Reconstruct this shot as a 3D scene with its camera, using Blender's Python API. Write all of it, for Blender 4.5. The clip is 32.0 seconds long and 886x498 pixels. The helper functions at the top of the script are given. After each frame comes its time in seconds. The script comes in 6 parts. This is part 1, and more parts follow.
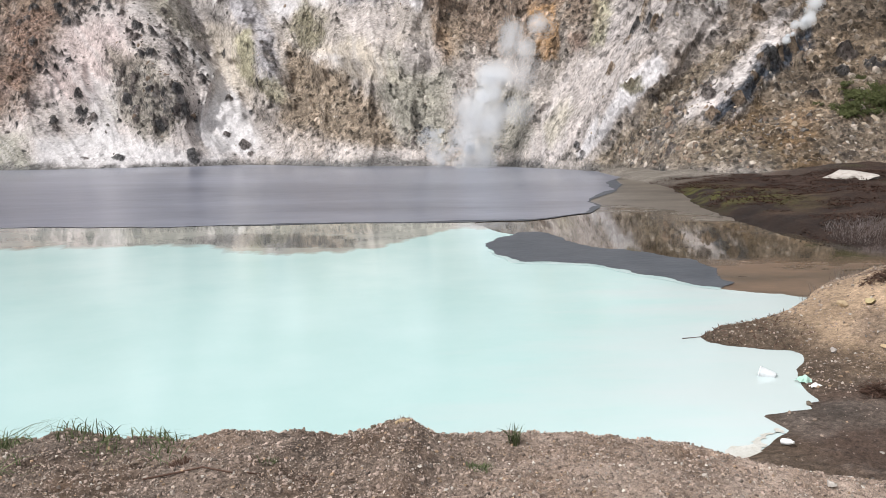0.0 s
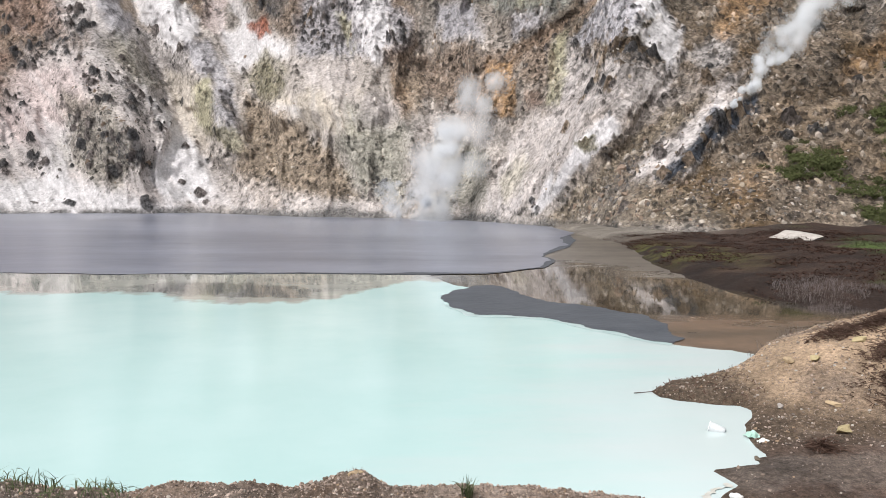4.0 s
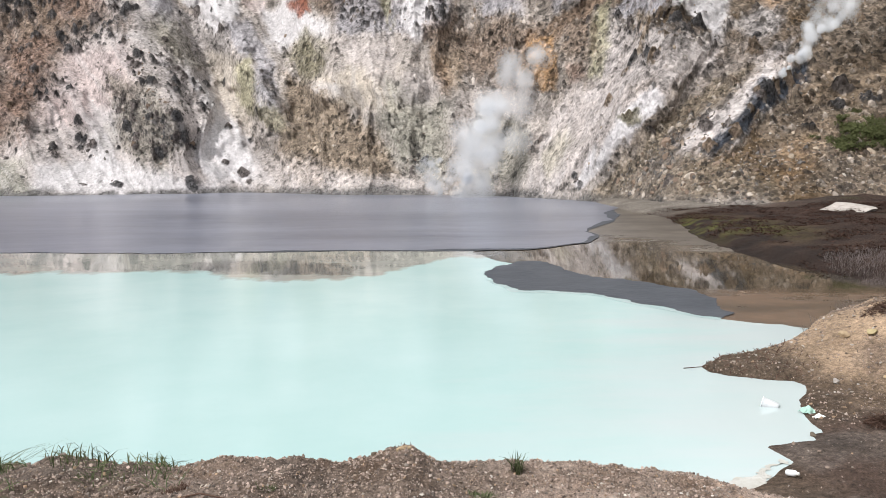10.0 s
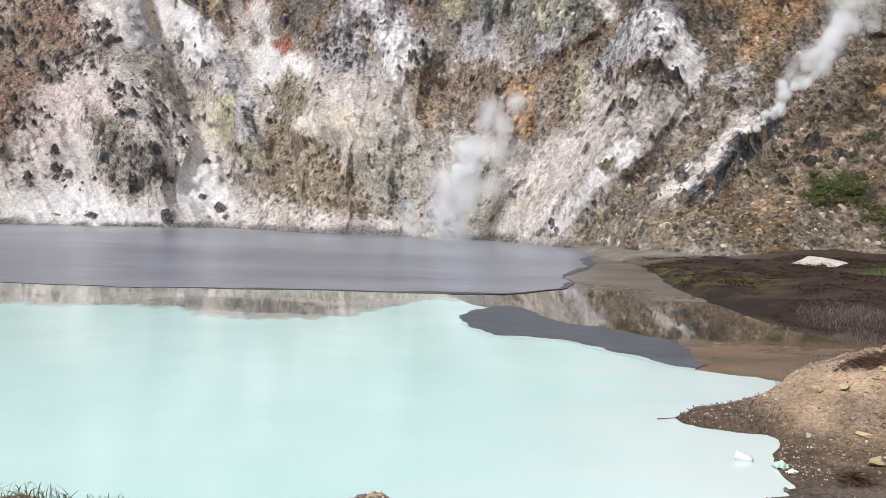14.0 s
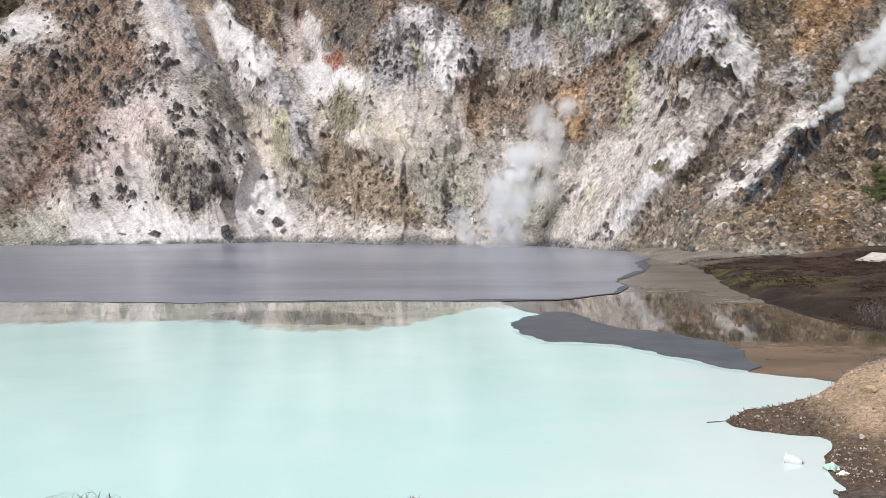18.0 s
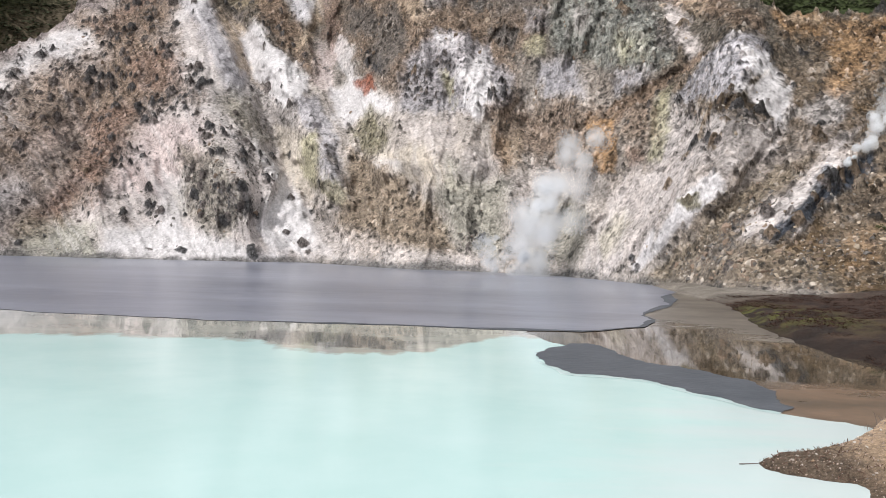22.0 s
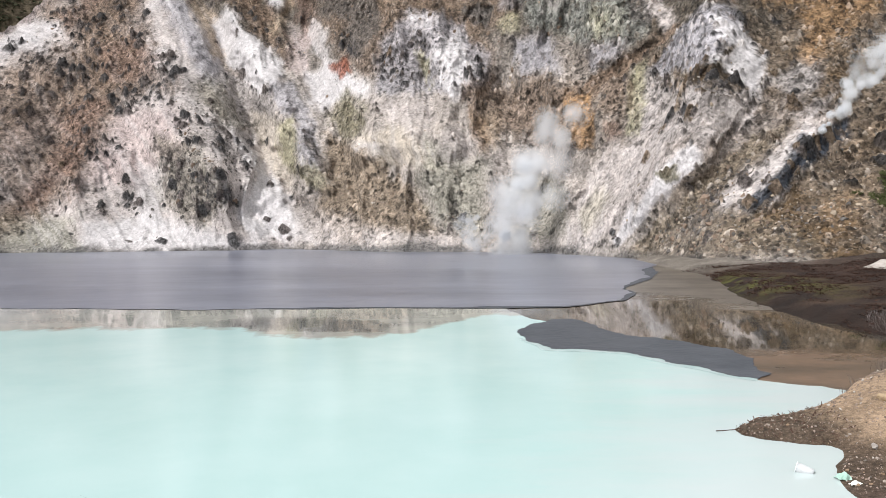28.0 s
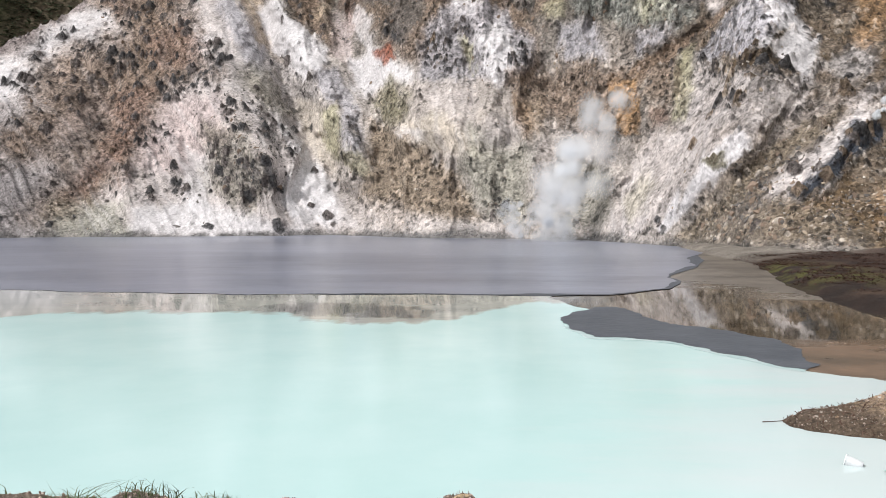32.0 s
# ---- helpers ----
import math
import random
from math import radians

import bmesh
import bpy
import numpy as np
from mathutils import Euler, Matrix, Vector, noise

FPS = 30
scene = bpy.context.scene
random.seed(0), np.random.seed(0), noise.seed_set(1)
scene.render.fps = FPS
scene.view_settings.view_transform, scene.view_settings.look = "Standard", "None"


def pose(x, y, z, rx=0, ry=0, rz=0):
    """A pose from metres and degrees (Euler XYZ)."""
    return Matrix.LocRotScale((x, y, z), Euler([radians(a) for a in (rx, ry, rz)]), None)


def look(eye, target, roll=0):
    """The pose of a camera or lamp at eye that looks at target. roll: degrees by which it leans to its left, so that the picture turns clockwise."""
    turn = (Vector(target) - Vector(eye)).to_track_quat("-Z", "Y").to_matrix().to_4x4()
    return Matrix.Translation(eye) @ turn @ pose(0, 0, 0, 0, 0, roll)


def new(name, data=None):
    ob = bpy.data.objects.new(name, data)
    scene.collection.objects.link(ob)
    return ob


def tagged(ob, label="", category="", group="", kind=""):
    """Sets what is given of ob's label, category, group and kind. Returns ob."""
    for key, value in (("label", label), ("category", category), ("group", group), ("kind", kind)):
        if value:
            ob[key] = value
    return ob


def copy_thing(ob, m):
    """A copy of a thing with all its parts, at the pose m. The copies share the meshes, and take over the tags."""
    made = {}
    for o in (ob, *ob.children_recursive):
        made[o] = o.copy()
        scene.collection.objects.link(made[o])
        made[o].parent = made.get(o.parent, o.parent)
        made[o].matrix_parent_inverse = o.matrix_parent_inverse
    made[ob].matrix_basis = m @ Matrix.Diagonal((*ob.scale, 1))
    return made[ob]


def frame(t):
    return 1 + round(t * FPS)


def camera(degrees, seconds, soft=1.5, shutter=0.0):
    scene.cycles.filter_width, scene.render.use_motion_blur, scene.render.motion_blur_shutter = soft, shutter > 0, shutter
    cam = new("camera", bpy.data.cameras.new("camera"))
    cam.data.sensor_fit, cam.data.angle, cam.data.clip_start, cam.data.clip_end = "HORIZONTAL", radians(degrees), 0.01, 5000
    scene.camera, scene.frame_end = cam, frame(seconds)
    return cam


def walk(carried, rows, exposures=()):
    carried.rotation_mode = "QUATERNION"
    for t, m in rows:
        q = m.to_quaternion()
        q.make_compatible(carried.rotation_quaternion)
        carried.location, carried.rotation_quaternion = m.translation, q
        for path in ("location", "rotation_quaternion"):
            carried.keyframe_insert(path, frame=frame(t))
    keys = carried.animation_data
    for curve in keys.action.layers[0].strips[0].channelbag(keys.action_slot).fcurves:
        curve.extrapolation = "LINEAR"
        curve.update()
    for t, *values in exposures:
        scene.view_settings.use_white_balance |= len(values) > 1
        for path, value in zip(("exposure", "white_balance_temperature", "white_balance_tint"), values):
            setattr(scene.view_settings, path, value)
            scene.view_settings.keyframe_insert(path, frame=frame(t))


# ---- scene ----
from mathutils.geometry import tessellate_polygon

# ---- camera and walk ----
cam = camera(55.964, 32.0, soft=0.8)
# seconds, place (m), turn (degrees)
PATH = [
    (0, -0.009, 0.000, 2.605, 81.538, 1.036, -0.444),
    (0.5, -0.005, 0.001, 2.604, 81.719, 0.967, -1.227),
    (1, -0.004, 0.001, 2.601, 81.808, 0.966, -1.725),
    (1.5, 0.000, -0.014, 2.606, 82.121, 0.443, -2.215),
    (2, -0.003, -0.010, 2.610, 83.196, 0.377, -2.213),
    (2.5, 0.002, -0.021, 2.616, 84.784, 0.405, -1.882),
    (4.5, -0.032, -0.053, 2.599, 85.393, -0.101, -4.044),
    (5, -0.039, 0.001, 2.598, 87.842, 0.751, -4.106),
    (5.5, -0.029, 0.061, 2.590, 88.604, 0.386, -2.710),
    (6, -0.043, 0.074, 2.585, 88.351, -0.103, 0.229),
    (6.5, -0.036, 0.034, 2.594, 88.368, -1.036, 1.241),
    (7, -0.040, 0.058, 2.585, 87.553, -1.242, 0.958),
    (7.5, -0.061, 0.033, 2.589, 87.051, -0.627, 0.809),
    (8, -0.059, 0.020, 2.582, 86.533, -1.518, -0.231),
    (8.5, -0.058, 0.041, 2.576, 86.047, -1.164, -1.161),
    (9, -0.055, 0.041, 2.572, 85.729, -0.133, -1.055),
    (9.5, -0.065, 0.018, 2.575, 85.019, 0.178, -0.846),
    (10, -0.049, 0.039, 2.569, 83.571, 0.545, -0.602),
    (10.5, -0.062, 0.021, 2.573, 83.369, 0.295, -0.644),
    (11, -0.070, 0.008, 2.577, 84.906, -0.080, -1.695),
    (11.5, -0.057, 0.012, 2.592, 86.305, -1.644, -3.929),
    (12, -0.047, 0.037, 2.592, 88.246, -3.831, -6.214),
    (12.5, -0.040, 0.074, 2.595, 89.401, -3.383, -6.577),
    (13, -0.057, 0.069, 2.579, 88.278, -2.136, -5.585),
    (13.5, -0.066, 0.074, 2.575, 86.873, -1.626, -3.688),
    (14, -0.066, 0.086, 2.577, 86.460, -1.352, -2.118),
    (14.5, -0.058, 0.064, 2.580, 86.549, -0.438, -1.365),
    (16.5, -0.008, -0.018, 2.578, 87.116, -0.266, -0.689),
    (17, 0.086, -0.094, 2.606, 86.539, -0.458, -0.896),
    (17.5, 0.109, -0.152, 2.616, 86.050, -0.430, -0.412),
    (18, 0.104, -0.080, 2.618, 86.953, 0.641, 1.719),
    (18.5, 0.081, -0.168, 2.635, 88.795, 0.004, 4.807),
    (19, 0.064, -0.059, 2.627, 90.731, 0.693, 8.838),
    (19.5, -0.016, 0.080, 2.623, 92.643, 1.184, 12.171),
    (20, -0.034, 0.037, 2.633, 93.027, 0.467, 12.821),
    (20.5, -0.064, -0.014, 2.621, 92.201, 0.493, 11.888),
    (21, -0.039, -0.101, 2.629, 90.928, 0.740, 8.559),
    (21.5, -0.013, 0.021, 2.612, 89.692, -1.780, 4.811),
    (22, -0.015, 0.013, 2.614, 88.738, -1.415, 3.330),
    (22.5, -0.014, 0.012, 2.606, 87.808, -0.485, 3.447),
    (23, -0.024, 0.008, 2.609, 87.197, 0.152, 4.648),
    (23.5, -0.020, 0.017, 2.599, 86.254, -0.152, 5.148),
    (24, -0.007, -0.045, 2.607, 84.790, -0.376, 5.226),
    (24.5, 0.033, -0.071, 2.617, 84.680, -0.148, 4.408),
    (25, 0.058, -0.048, 2.618, 85.738, -0.474, 2.694),
    (25.5, 0.074, -0.019, 2.621, 86.474, -0.911, 0.904),
    (27.5, 0.114, 0.026, 2.596, 87.214, 0.897, 1.711),
    (28, 0.110, 0.010, 2.600, 87.460, 0.663, 2.152),
    (28.5, 0.098, 0.037, 2.592, 86.884, 0.403, 3.021),
    (29, 0.095, 0.043, 2.590, 85.220, 0.380, 3.658),
    (29.5, 0.094, 0.028, 2.588, 83.990, 0.116, 3.787),
    (30, 0.091, 0.032, 2.587, 84.113, -0.024, 3.990),
    (30.5, 0.091, 0.024, 2.593, 84.739, -0.200, 4.503),
    (31, 0.090, 0.024, 2.595, 85.270, -0.237, 5.124),
    (31.5, 0.087, 0.005, 2.605, 85.860, 0.028, 5.186),
    (32, 0.086, -0.028, 2.613, 86.553, 0.476, 5.065),
]
EXPOSURES = [(0.0, 0.0), (18.0, 0.0), (19.5, -0.15), (20.5, -0.15), (22.0, 0.0), (32.0, 0.0)]
walk(cam, [(r[0], pose(*r[1:])) for r in PATH], EXPOSURES)

# ---- world and sun ----
SUN_ELEVATION, SUN_BEARING = 44.0, -130.0   # degrees; bearing clockwise from +y
sun_dir = Vector((math.sin(radians(SUN_BEARING)) * math.cos(radians(SUN_ELEVATION)),
                  math.cos(radians(SUN_BEARING)) * math.cos(radians(SUN_ELEVATION)),
                  math.sin(radians(SUN_ELEVATION))))
sun = new("sun", bpy.data.lights.new("sun", "SUN"))
sun.data.energy, sun.data.angle, sun.data.color = 4.35, radians(0.6), (1.0, 0.98, 0.955)
sun.matrix_world = look(sun_dir * 50, (0, 0, 0))

world = bpy.data.worlds.new("sky")
scene.world = world
world.use_nodes = True
wn, wl = world.node_tree.nodes, world.node_tree.links
sky = wn.new("ShaderNodeTexSky")
sky.sky_type, sky.sun_disc = "NISHITA", False
sky.sun_elevation, sky.sun_rotation = radians(SUN_ELEVATION), radians(SUN_BEARING)
wco = wn.new("ShaderNodeTexCoord")
wmap = wn.new("ShaderNodeMapping")
wmap.inputs["Scale"].default_value = (1, 1, 2.2)
wnoise = wn.new("ShaderNodeTexNoise")
wnoise.inputs["Scale"].default_value, wnoise.inputs["Detail"].default_value = 2.3, 6
wnoise.inputs["Roughness"].default_value = 0.55
wramp = wn.new("ShaderNodeValToRGB")
wramp.color_ramp.elements[0].position, wramp.color_ramp.elements[1].position = 0.24, 0.42
wmix = wn.new("ShaderNodeMix")
wmix.data_type = "RGBA"
wshade = wn.new("ShaderNodeValToRGB")      # cloud bellies to cloud tops
wshade.color_ramp.elements[0].color, wshade.color_ramp.elements[1].color = (11.5, 11.6, 11.9, 1), (14.0, 14.0, 14.0, 1)
wshade.color_ramp.elements[0].position, wshade.color_ramp.elements[1].position = 0.34, 0.55
wl.new(wco.outputs["Generated"], wmap.inputs["Vector"])
wl.new(wmap.outputs["Vector"], wnoise.inputs["Vector"])
wl.new(wnoise.outputs["Fac"], wramp.inputs["Fac"])
wl.new(wnoise.outputs["Fac"], wshade.inputs["Fac"])
wl.new(wramp.outputs["Color"], wmix.inputs["Factor"])
wl.new(sky.outputs["Color"], wmix.inputs["A"])
wl.new(wshade.outputs["Color"], wmix.inputs["B"])
wl.new(wmix.outputs["Result"], wn["Background"].inputs["Color"])
wn["Background"].inputs["Strength"].default_value = 0.074


# ---- noise on arrays ----
def lattice(i, j, k, seed):
    shape = np.shape(i)
    i, j, k = np.atleast_1d(i), np.atleast_1d(j), np.atleast_1d(k)
    h = (i.astype(np.uint32) * np.uint32(374761393) + j.astype(np.uint32) * np.uint32(668265263)
         + k.astype(np.uint32) * np.uint32(2147483647) + np.uint32((seed * 974711 + 12345) & 0xffffffff))
    h = (h ^ (h >> np.uint32(13))) * np.uint32(1274126177)
    h = (h ^ (h >> np.uint32(15))) * np.uint32(2246822519)
    out = ((h ^ (h >> np.uint32(16))) & np.uint32(0xffffff)).astype(np.float32) / np.float32(0xffffff)
    return out.reshape(shape)


def vnoise(x, y, z, seed=0):
    """Smooth noise, -1 to 1."""
    x, y, z = np.broadcast_arrays(np.asarray(x, np.float32), np.asarray(y, np.float32), np.asarray(z, np.float32))
    fx, fy, fz = np.floor(x), np.floor(y), np.floor(z)
    i, j, k = fx.astype(np.int64), fy.astype(np.int64), fz.astype(np.int64)
    u, v, w = x - fx, y - fy, z - fz
    u, v, w = u * u * (3 - 2 * u), v * v * (3 - 2 * v), w * w * (3 - 2 * w)
    out = 0
    for a in (0, 1):
        for b in (0, 1):
            for c in (0, 1):
                out = out + lattice(i + a, j + b, k + c, seed) * (u if a else 1 - u) * (v if b else 1 - v) * (w if c else 1 - w)
    return out * 2 - 1


def fbm(x, y, z, octaves=4, seed=0, gain=0.5):
    total, amp, norm = 0, 1.0, 0
    for o in range(octaves):
        total = total + amp * vnoise(x * 2 ** o, y * 2 ** o, z * 2 ** o, seed + o * 7)
        norm += amp
        amp *= gain
    return total / norm


def ridged(x, y, z, octaves=3, seed=0):
    total, amp, norm = 0, 1.0, 0
    for o in range(octaves):
        total = total + amp * (1 - 2 * np.abs(vnoise(x * 2 ** o, y * 2 ** o, z * 2 ** o, seed + o * 5)))
        norm += amp
        amp *= 0.5
    return total / norm


def smooth(a, b, x):
    t = np.clip((x - a) / (b - a), 0, 1)
    return t * t * (3 - 2 * t)


def spline(pairs, x):
    """Smooth curve through (x, y) pairs, flat tangents limited (monotone cubic)."""
    p = np.array(pairs, float)
    px_, py_ = p[:, 0], p[:, 1]
    d = np.diff(py_) / np.diff(px_)
    m = np.concatenate([[d[0]], np.where(d[:-1] * d[1:] > 0, 2 * d[:-1] * d[1:] / (d[:-1] + d[1:] + 1e-12), 0), [d[-1]]])
    x = np.clip(x, px_[0], px_[-1])
    i = np.clip(np.searchsorted(px_, x) - 1, 0, len(px_) - 2)
    h = px_[i + 1] - px_[i]
    t = (x - px_[i]) / h
    return (py_[i] * (1 + 2 * t) * (1 - t) ** 2 + m[i] * h * t * (1 - t) ** 2
            + py_[i + 1] * t * t * (3 - 2 * t) + m[i + 1] * h * t * t * (t - 1))


# ---- mesh makers ----
def mesh_from(name, verts, faces, material=None, tint=None, smoothed=True):
    """verts (n,3); faces (m,3) or (m,4) array."""
    me = bpy.data.meshes.new(name)
    verts, faces = np.asarray(verts, np.float32), np.asarray(faces, np.int32)
    k = faces.shape[1]
    me.vertices.add(len(verts))
    me.vertices.foreach_set("co", verts.ravel())
    me.loops.add(faces.size)
    me.loops.foreach_set("vertex_index", faces.ravel())
    me.polygons.add(len(faces))
    me.polygons.foreach_set("loop_start", np.arange(0, faces.size, k, dtype=np.int32))
    me.polygons.foreach_set("loop_total", np.full(len(faces), k, np.int32))
    me.polygons.foreach_set("use_smooth", np.full(len(faces), smoothed, bool))
    me.update(calc_edges=True)
    if tint is not None:
        at = me.color_attributes.new("tint", "FLOAT_COLOR", "POINT")
        rgba = np.ones((len(verts), 4), np.float32)
        rgba[:, :3] = tint
        at.data.foreach_set("color", rgba.ravel())
    if material:
        me.materials.append(material)
    return me


def grid_faces(rows, cols):
    i = np.arange(rows - 1)[:, None] * cols + np.arange(cols - 1)[None]
    i = i.ravel()
    return np.stack([i, i + 1, i + cols + 1, i + cols], 1)


def part(name, data, material, parent, label=""):
    """One mesh object under a thing or a part."""
    if isinstance(data, bmesh.types.BMesh):
        me = bpy.data.meshes.new(name)
        data.to_mesh(me)
        data.free()
        data = me
    if material and not data.materials:
        data.materials.append(material)
    ob = new(name, data)
    ob.parent = parent
    return tagged(ob, label)


# ---- materials ----
def nodes_of(name):
    m = bpy.data.materials.new(name)
    m.use_nodes = True
    return m, m.node_tree.nodes, m.node_tree.links, m.node_tree.nodes["Principled BSDF"]


def noise_node(n, l, scale, detail=6, rough=0.6, vec=None):
    t = n.new("ShaderNodeTexNoise")
    t.inputs["Scale"].default_value, t.inputs["Detail"].default_value, t.inputs["Roughness"].default_value = scale, detail, rough
    if vec is None:
        g = n.new("ShaderNodeNewGeometry")
        vec = g.outputs["Position"]
    l.new(vec, t.inputs["Vector"])
    return t


def ramp_node(n, l, src, lo, hi, a, b):
    r = n.new("ShaderNodeMapRange")
    r.inputs["From Min"].default_value, r.inputs["From Max"].default_value = lo, hi
    r.inputs["To Min"].default_value, r.inputs["To Max"].default_value = a, b
    l.new(src, r.inputs["Value"])
    return r.outputs["Result"]


def mix_node(n, l, kind, fac, a, b):
    m = n.new("ShaderNodeMix")
    m.data_type, m.blend_type = "RGBA", kind
    for key, v in (("Factor", fac), ("A", a), ("B", b)):
        if hasattr(v, "is_linked"):
            l.new(v, m.inputs[key])
        else:
            m.inputs[key].default_value = v if key == "Factor" else (*v, 1)
    return m.outputs["Result"]


def grey_of(n, l, value):
    c = n.new("ShaderNodeCombineColor")
    for k in range(3):
        l.new(value, c.inputs[k])
    return c.outputs["Color"]


def bump_node(n, l, height, distance, strength=1.0, normal=None):
    b = n.new("ShaderNodeBump")
    b.inputs["Distance"].default_value, b.inputs["Strength"].default_value = distance, strength
    l.new(height, b.inputs["Height"])
    if normal is not None:
        l.new(normal, b.inputs["Normal"])
    return b.outputs["Normal"]


def math_node(n, l, op, a, b):
    m = n.new("ShaderNodeMath")
    m.operation = op
    for k, v in enumerate((a, b)):
        if hasattr(v, "is_linked"):
            l.new(v, m.inputs[k])
        else:
            m.inputs[k].default_value = v
    return m.outputs[0]


def earth(name, big, mid, fine, relief, contrast=0.35, rough=0.92, chips=0):
    """Tinted mineral ground: the tint gives the minerals, noise the grain, chips and relief."""
    m, n, l, b = nodes_of(name)
    at = n.new("ShaderNodeVertexColor")
    at.layer_name = "tint"
    n1, n2, n3 = noise_node(n, l, big, 5), noise_node(n, l, mid, 6, 0.65), noise_node(n, l, fine, 4, 0.7)
    g1 = ramp_node(n, l, n1.outputs["Fac"], 0.3, 0.7, 1 - contrast * 0.6, 1 + contrast * 0.6)
    g2 = ramp_node(n, l, n2.outputs["Fac"], 0.28, 0.72, 1 - contrast, 1 + contrast)
    g3 = ramp_node(n, l, n3.outputs["Fac"], 0.3, 0.7, 1 - contrast * 0.8, 1 + contrast * 0.8)
    lum = n.new("ShaderNodeRGBToBW")
    l.new(at.outputs["Color"], lum.inputs[0])
    calm = ramp_node(n, l, lum.outputs[0], 0.2, 0.45, 1.0, 0.5)
    c = mix_node(n, l, "MULTIPLY", 1.0, at.outputs["Color"], grey_of(n, l, g1))
    c = mix_node(n, l, "MULTIPLY", calm, c, grey_of(n, l, g2))
    c = mix_node(n, l, "MULTIPLY", calm, c, grey_of(n, l, g3))
    if chips:      # loose chips: each with its own tone, fewer where the crust is pale
        v = n.new("ShaderNodeTexVoronoi")
        v.inputs["Scale"].default_value = chips
        gp = n.new("ShaderNodeNewGeometry")
        l.new(gp.outputs["Position"], v.inputs["Vector"])
        tone = n.new("ShaderNodeRGBToBW")
        l.new(v.outputs["Color"], tone.inputs[0])
        dev = math_node(n, l, "MULTIPLY", math_node(n, l, "SUBTRACT", tone.outputs[0], 0.5), ramp_node(n, l, lum.outputs[0], 0.15, 0.55, 1.4, 0.3))
        c = mix_node(n, l, "MULTIPLY", 1.0, c, grey_of(n, l, math_node(n, l, "ADD", dev, 1.0)))
    l.new(c, b.inputs["Base Color"])
    b.inputs["Roughness"].default_value = rough
    b.inputs["Specular IOR Level"].default_value = 0.2
    nb = bump_node(n, l, n2.outputs["Fac"], relief)
    nb = bump_node(n, l, n3.outputs["Fac"], relief * 0.3, 1.0, nb)
    l.new(nb, b.inputs["Normal"])
    for node in n:
        if node.type == "BUMP":
            l.new(calm, node.inputs["Strength"])
    return m


MAT_WALL = earth("mineral_slope", 0.35, 3.2, 11.0, 0.6, 0.28, chips=7.0)
MAT_SOIL = earth("bank_soil", 1.2, 16.0, 60.0, 0.06, 0.58)


def stone_mat(name, dark, light, scale, spread=0.35):
    m, n, l, b = nodes_of(name)
    g = n.new("ShaderNodeNewGeometry")
    n1 = noise_node(n, l, scale, 6, 0.65)
    c = mix_node(n, l, "MIX", ramp_node(n, l, n1.outputs["Fac"], 0.3, 0.7, 0, 1), dark, light)
    oi = n.new("ShaderNodeObjectInfo")
    add = n.new("ShaderNodeMath")
    add.operation = "ADD"
    l.new(g.outputs["Random Per Island"], add.inputs[0])
    l.new(oi.outputs["Random"], add.inputs[1])
    v = ramp_node(n, l, add.outputs[0], 0, 2, 1 - spread, 1 + spread)
    c = mix_node(n, l, "MULTIPLY", 1.0, c, grey_of(n, l, v))
    l.new(c, b.inputs["Base Color"])
    b.inputs["Roughness"].default_value = 0.9
    b.inputs["Specular IOR Level"].default_value = 0.25
    l.new(bump_node(n, l, n1.outputs["Fac"], 0.25 / scale), b.inputs["Normal"])
    return m


def water_mat(name, rough, ripple_scale, ripple):
    m, n, l, b = nodes_of(name)
    b.inputs["Roughness"].default_value, b.inputs["IOR"].default_value = rough, 1.33
    r = noise_node(n, l, ripple_scale, 3, 0.5)
    l.new(bump_node(n, l, r.outputs["Fac"], ripple), b.inputs["Normal"])
    return m, n, l, b


def float_curve(n, l, src, lo, hi, pairs, ylo, yhi):
    """y as a smooth curve of x, through pairs."""
    u = ramp_node(n, l, src, lo, hi, 0, 1)
    fc = n.new("ShaderNodeFloatCurve")
    c = fc.mapping.curves[0]
    while len(c.points) < len(pairs):
        c.points.new(0.5, 0.5)
    for p, (x, y) in zip(c.points, pairs):
        p.location = ((x - lo) / (hi - lo), (y - ylo) / (yhi - ylo))
    fc.mapping.update()
    l.new(u, fc.inputs["Value"])
    return ramp_node(n, l, fc.outputs["Value"], 0, 1, ylo, yhi)


# milky turquoise water, with a grey mirroring strip along its far edge and whiter swirls by the spit
MIRROR_EDGE = [(-40, 15.0), (-20, 15.2), (-13.5, 15.7), (-12.2, 17.3), (-9.0, 18.7), (-5.4, 18.6), (-4.2, 17.3),
             (-2.5, 17.2), (-0.9, 18.6), (0.0, 20.2), (1.0, 20.8), (3.0, 20.9)]
MAT_MILK, n, l, b = water_mat("milky_water", 0.10, 1.1, 0.002)
geo = n.new("ShaderNodeNewGeometry")
sep = n.new("ShaderNodeSeparateXYZ")
l.new(geo.outputs["Position"], sep.inputs[0])
edge = float_curve(n, l, sep.outputs["X"], -40, 3, MIRROR_EDGE, 14, 21)
wob = noise_node(n, l, 1.6, 5, 0.6)
streak_map = n.new("ShaderNodeMapping")
streak_map.inputs["Scale"].default_value = (0.9, 0.12, 1)
l.new(geo.outputs["Position"], streak_map.inputs["Vector"])
streak = noise_node(n, l, 1.5, 4, 0.6, streak_map.outputs["Vector"])
over = math_node(n, l, "SUBTRACT", sep.outputs["Y"], edge)
over = math_node(n, l, "ADD", over, ramp_node(n, l, wob.outputs["Fac"], 0.3, 0.7, -0.25, 0.25))
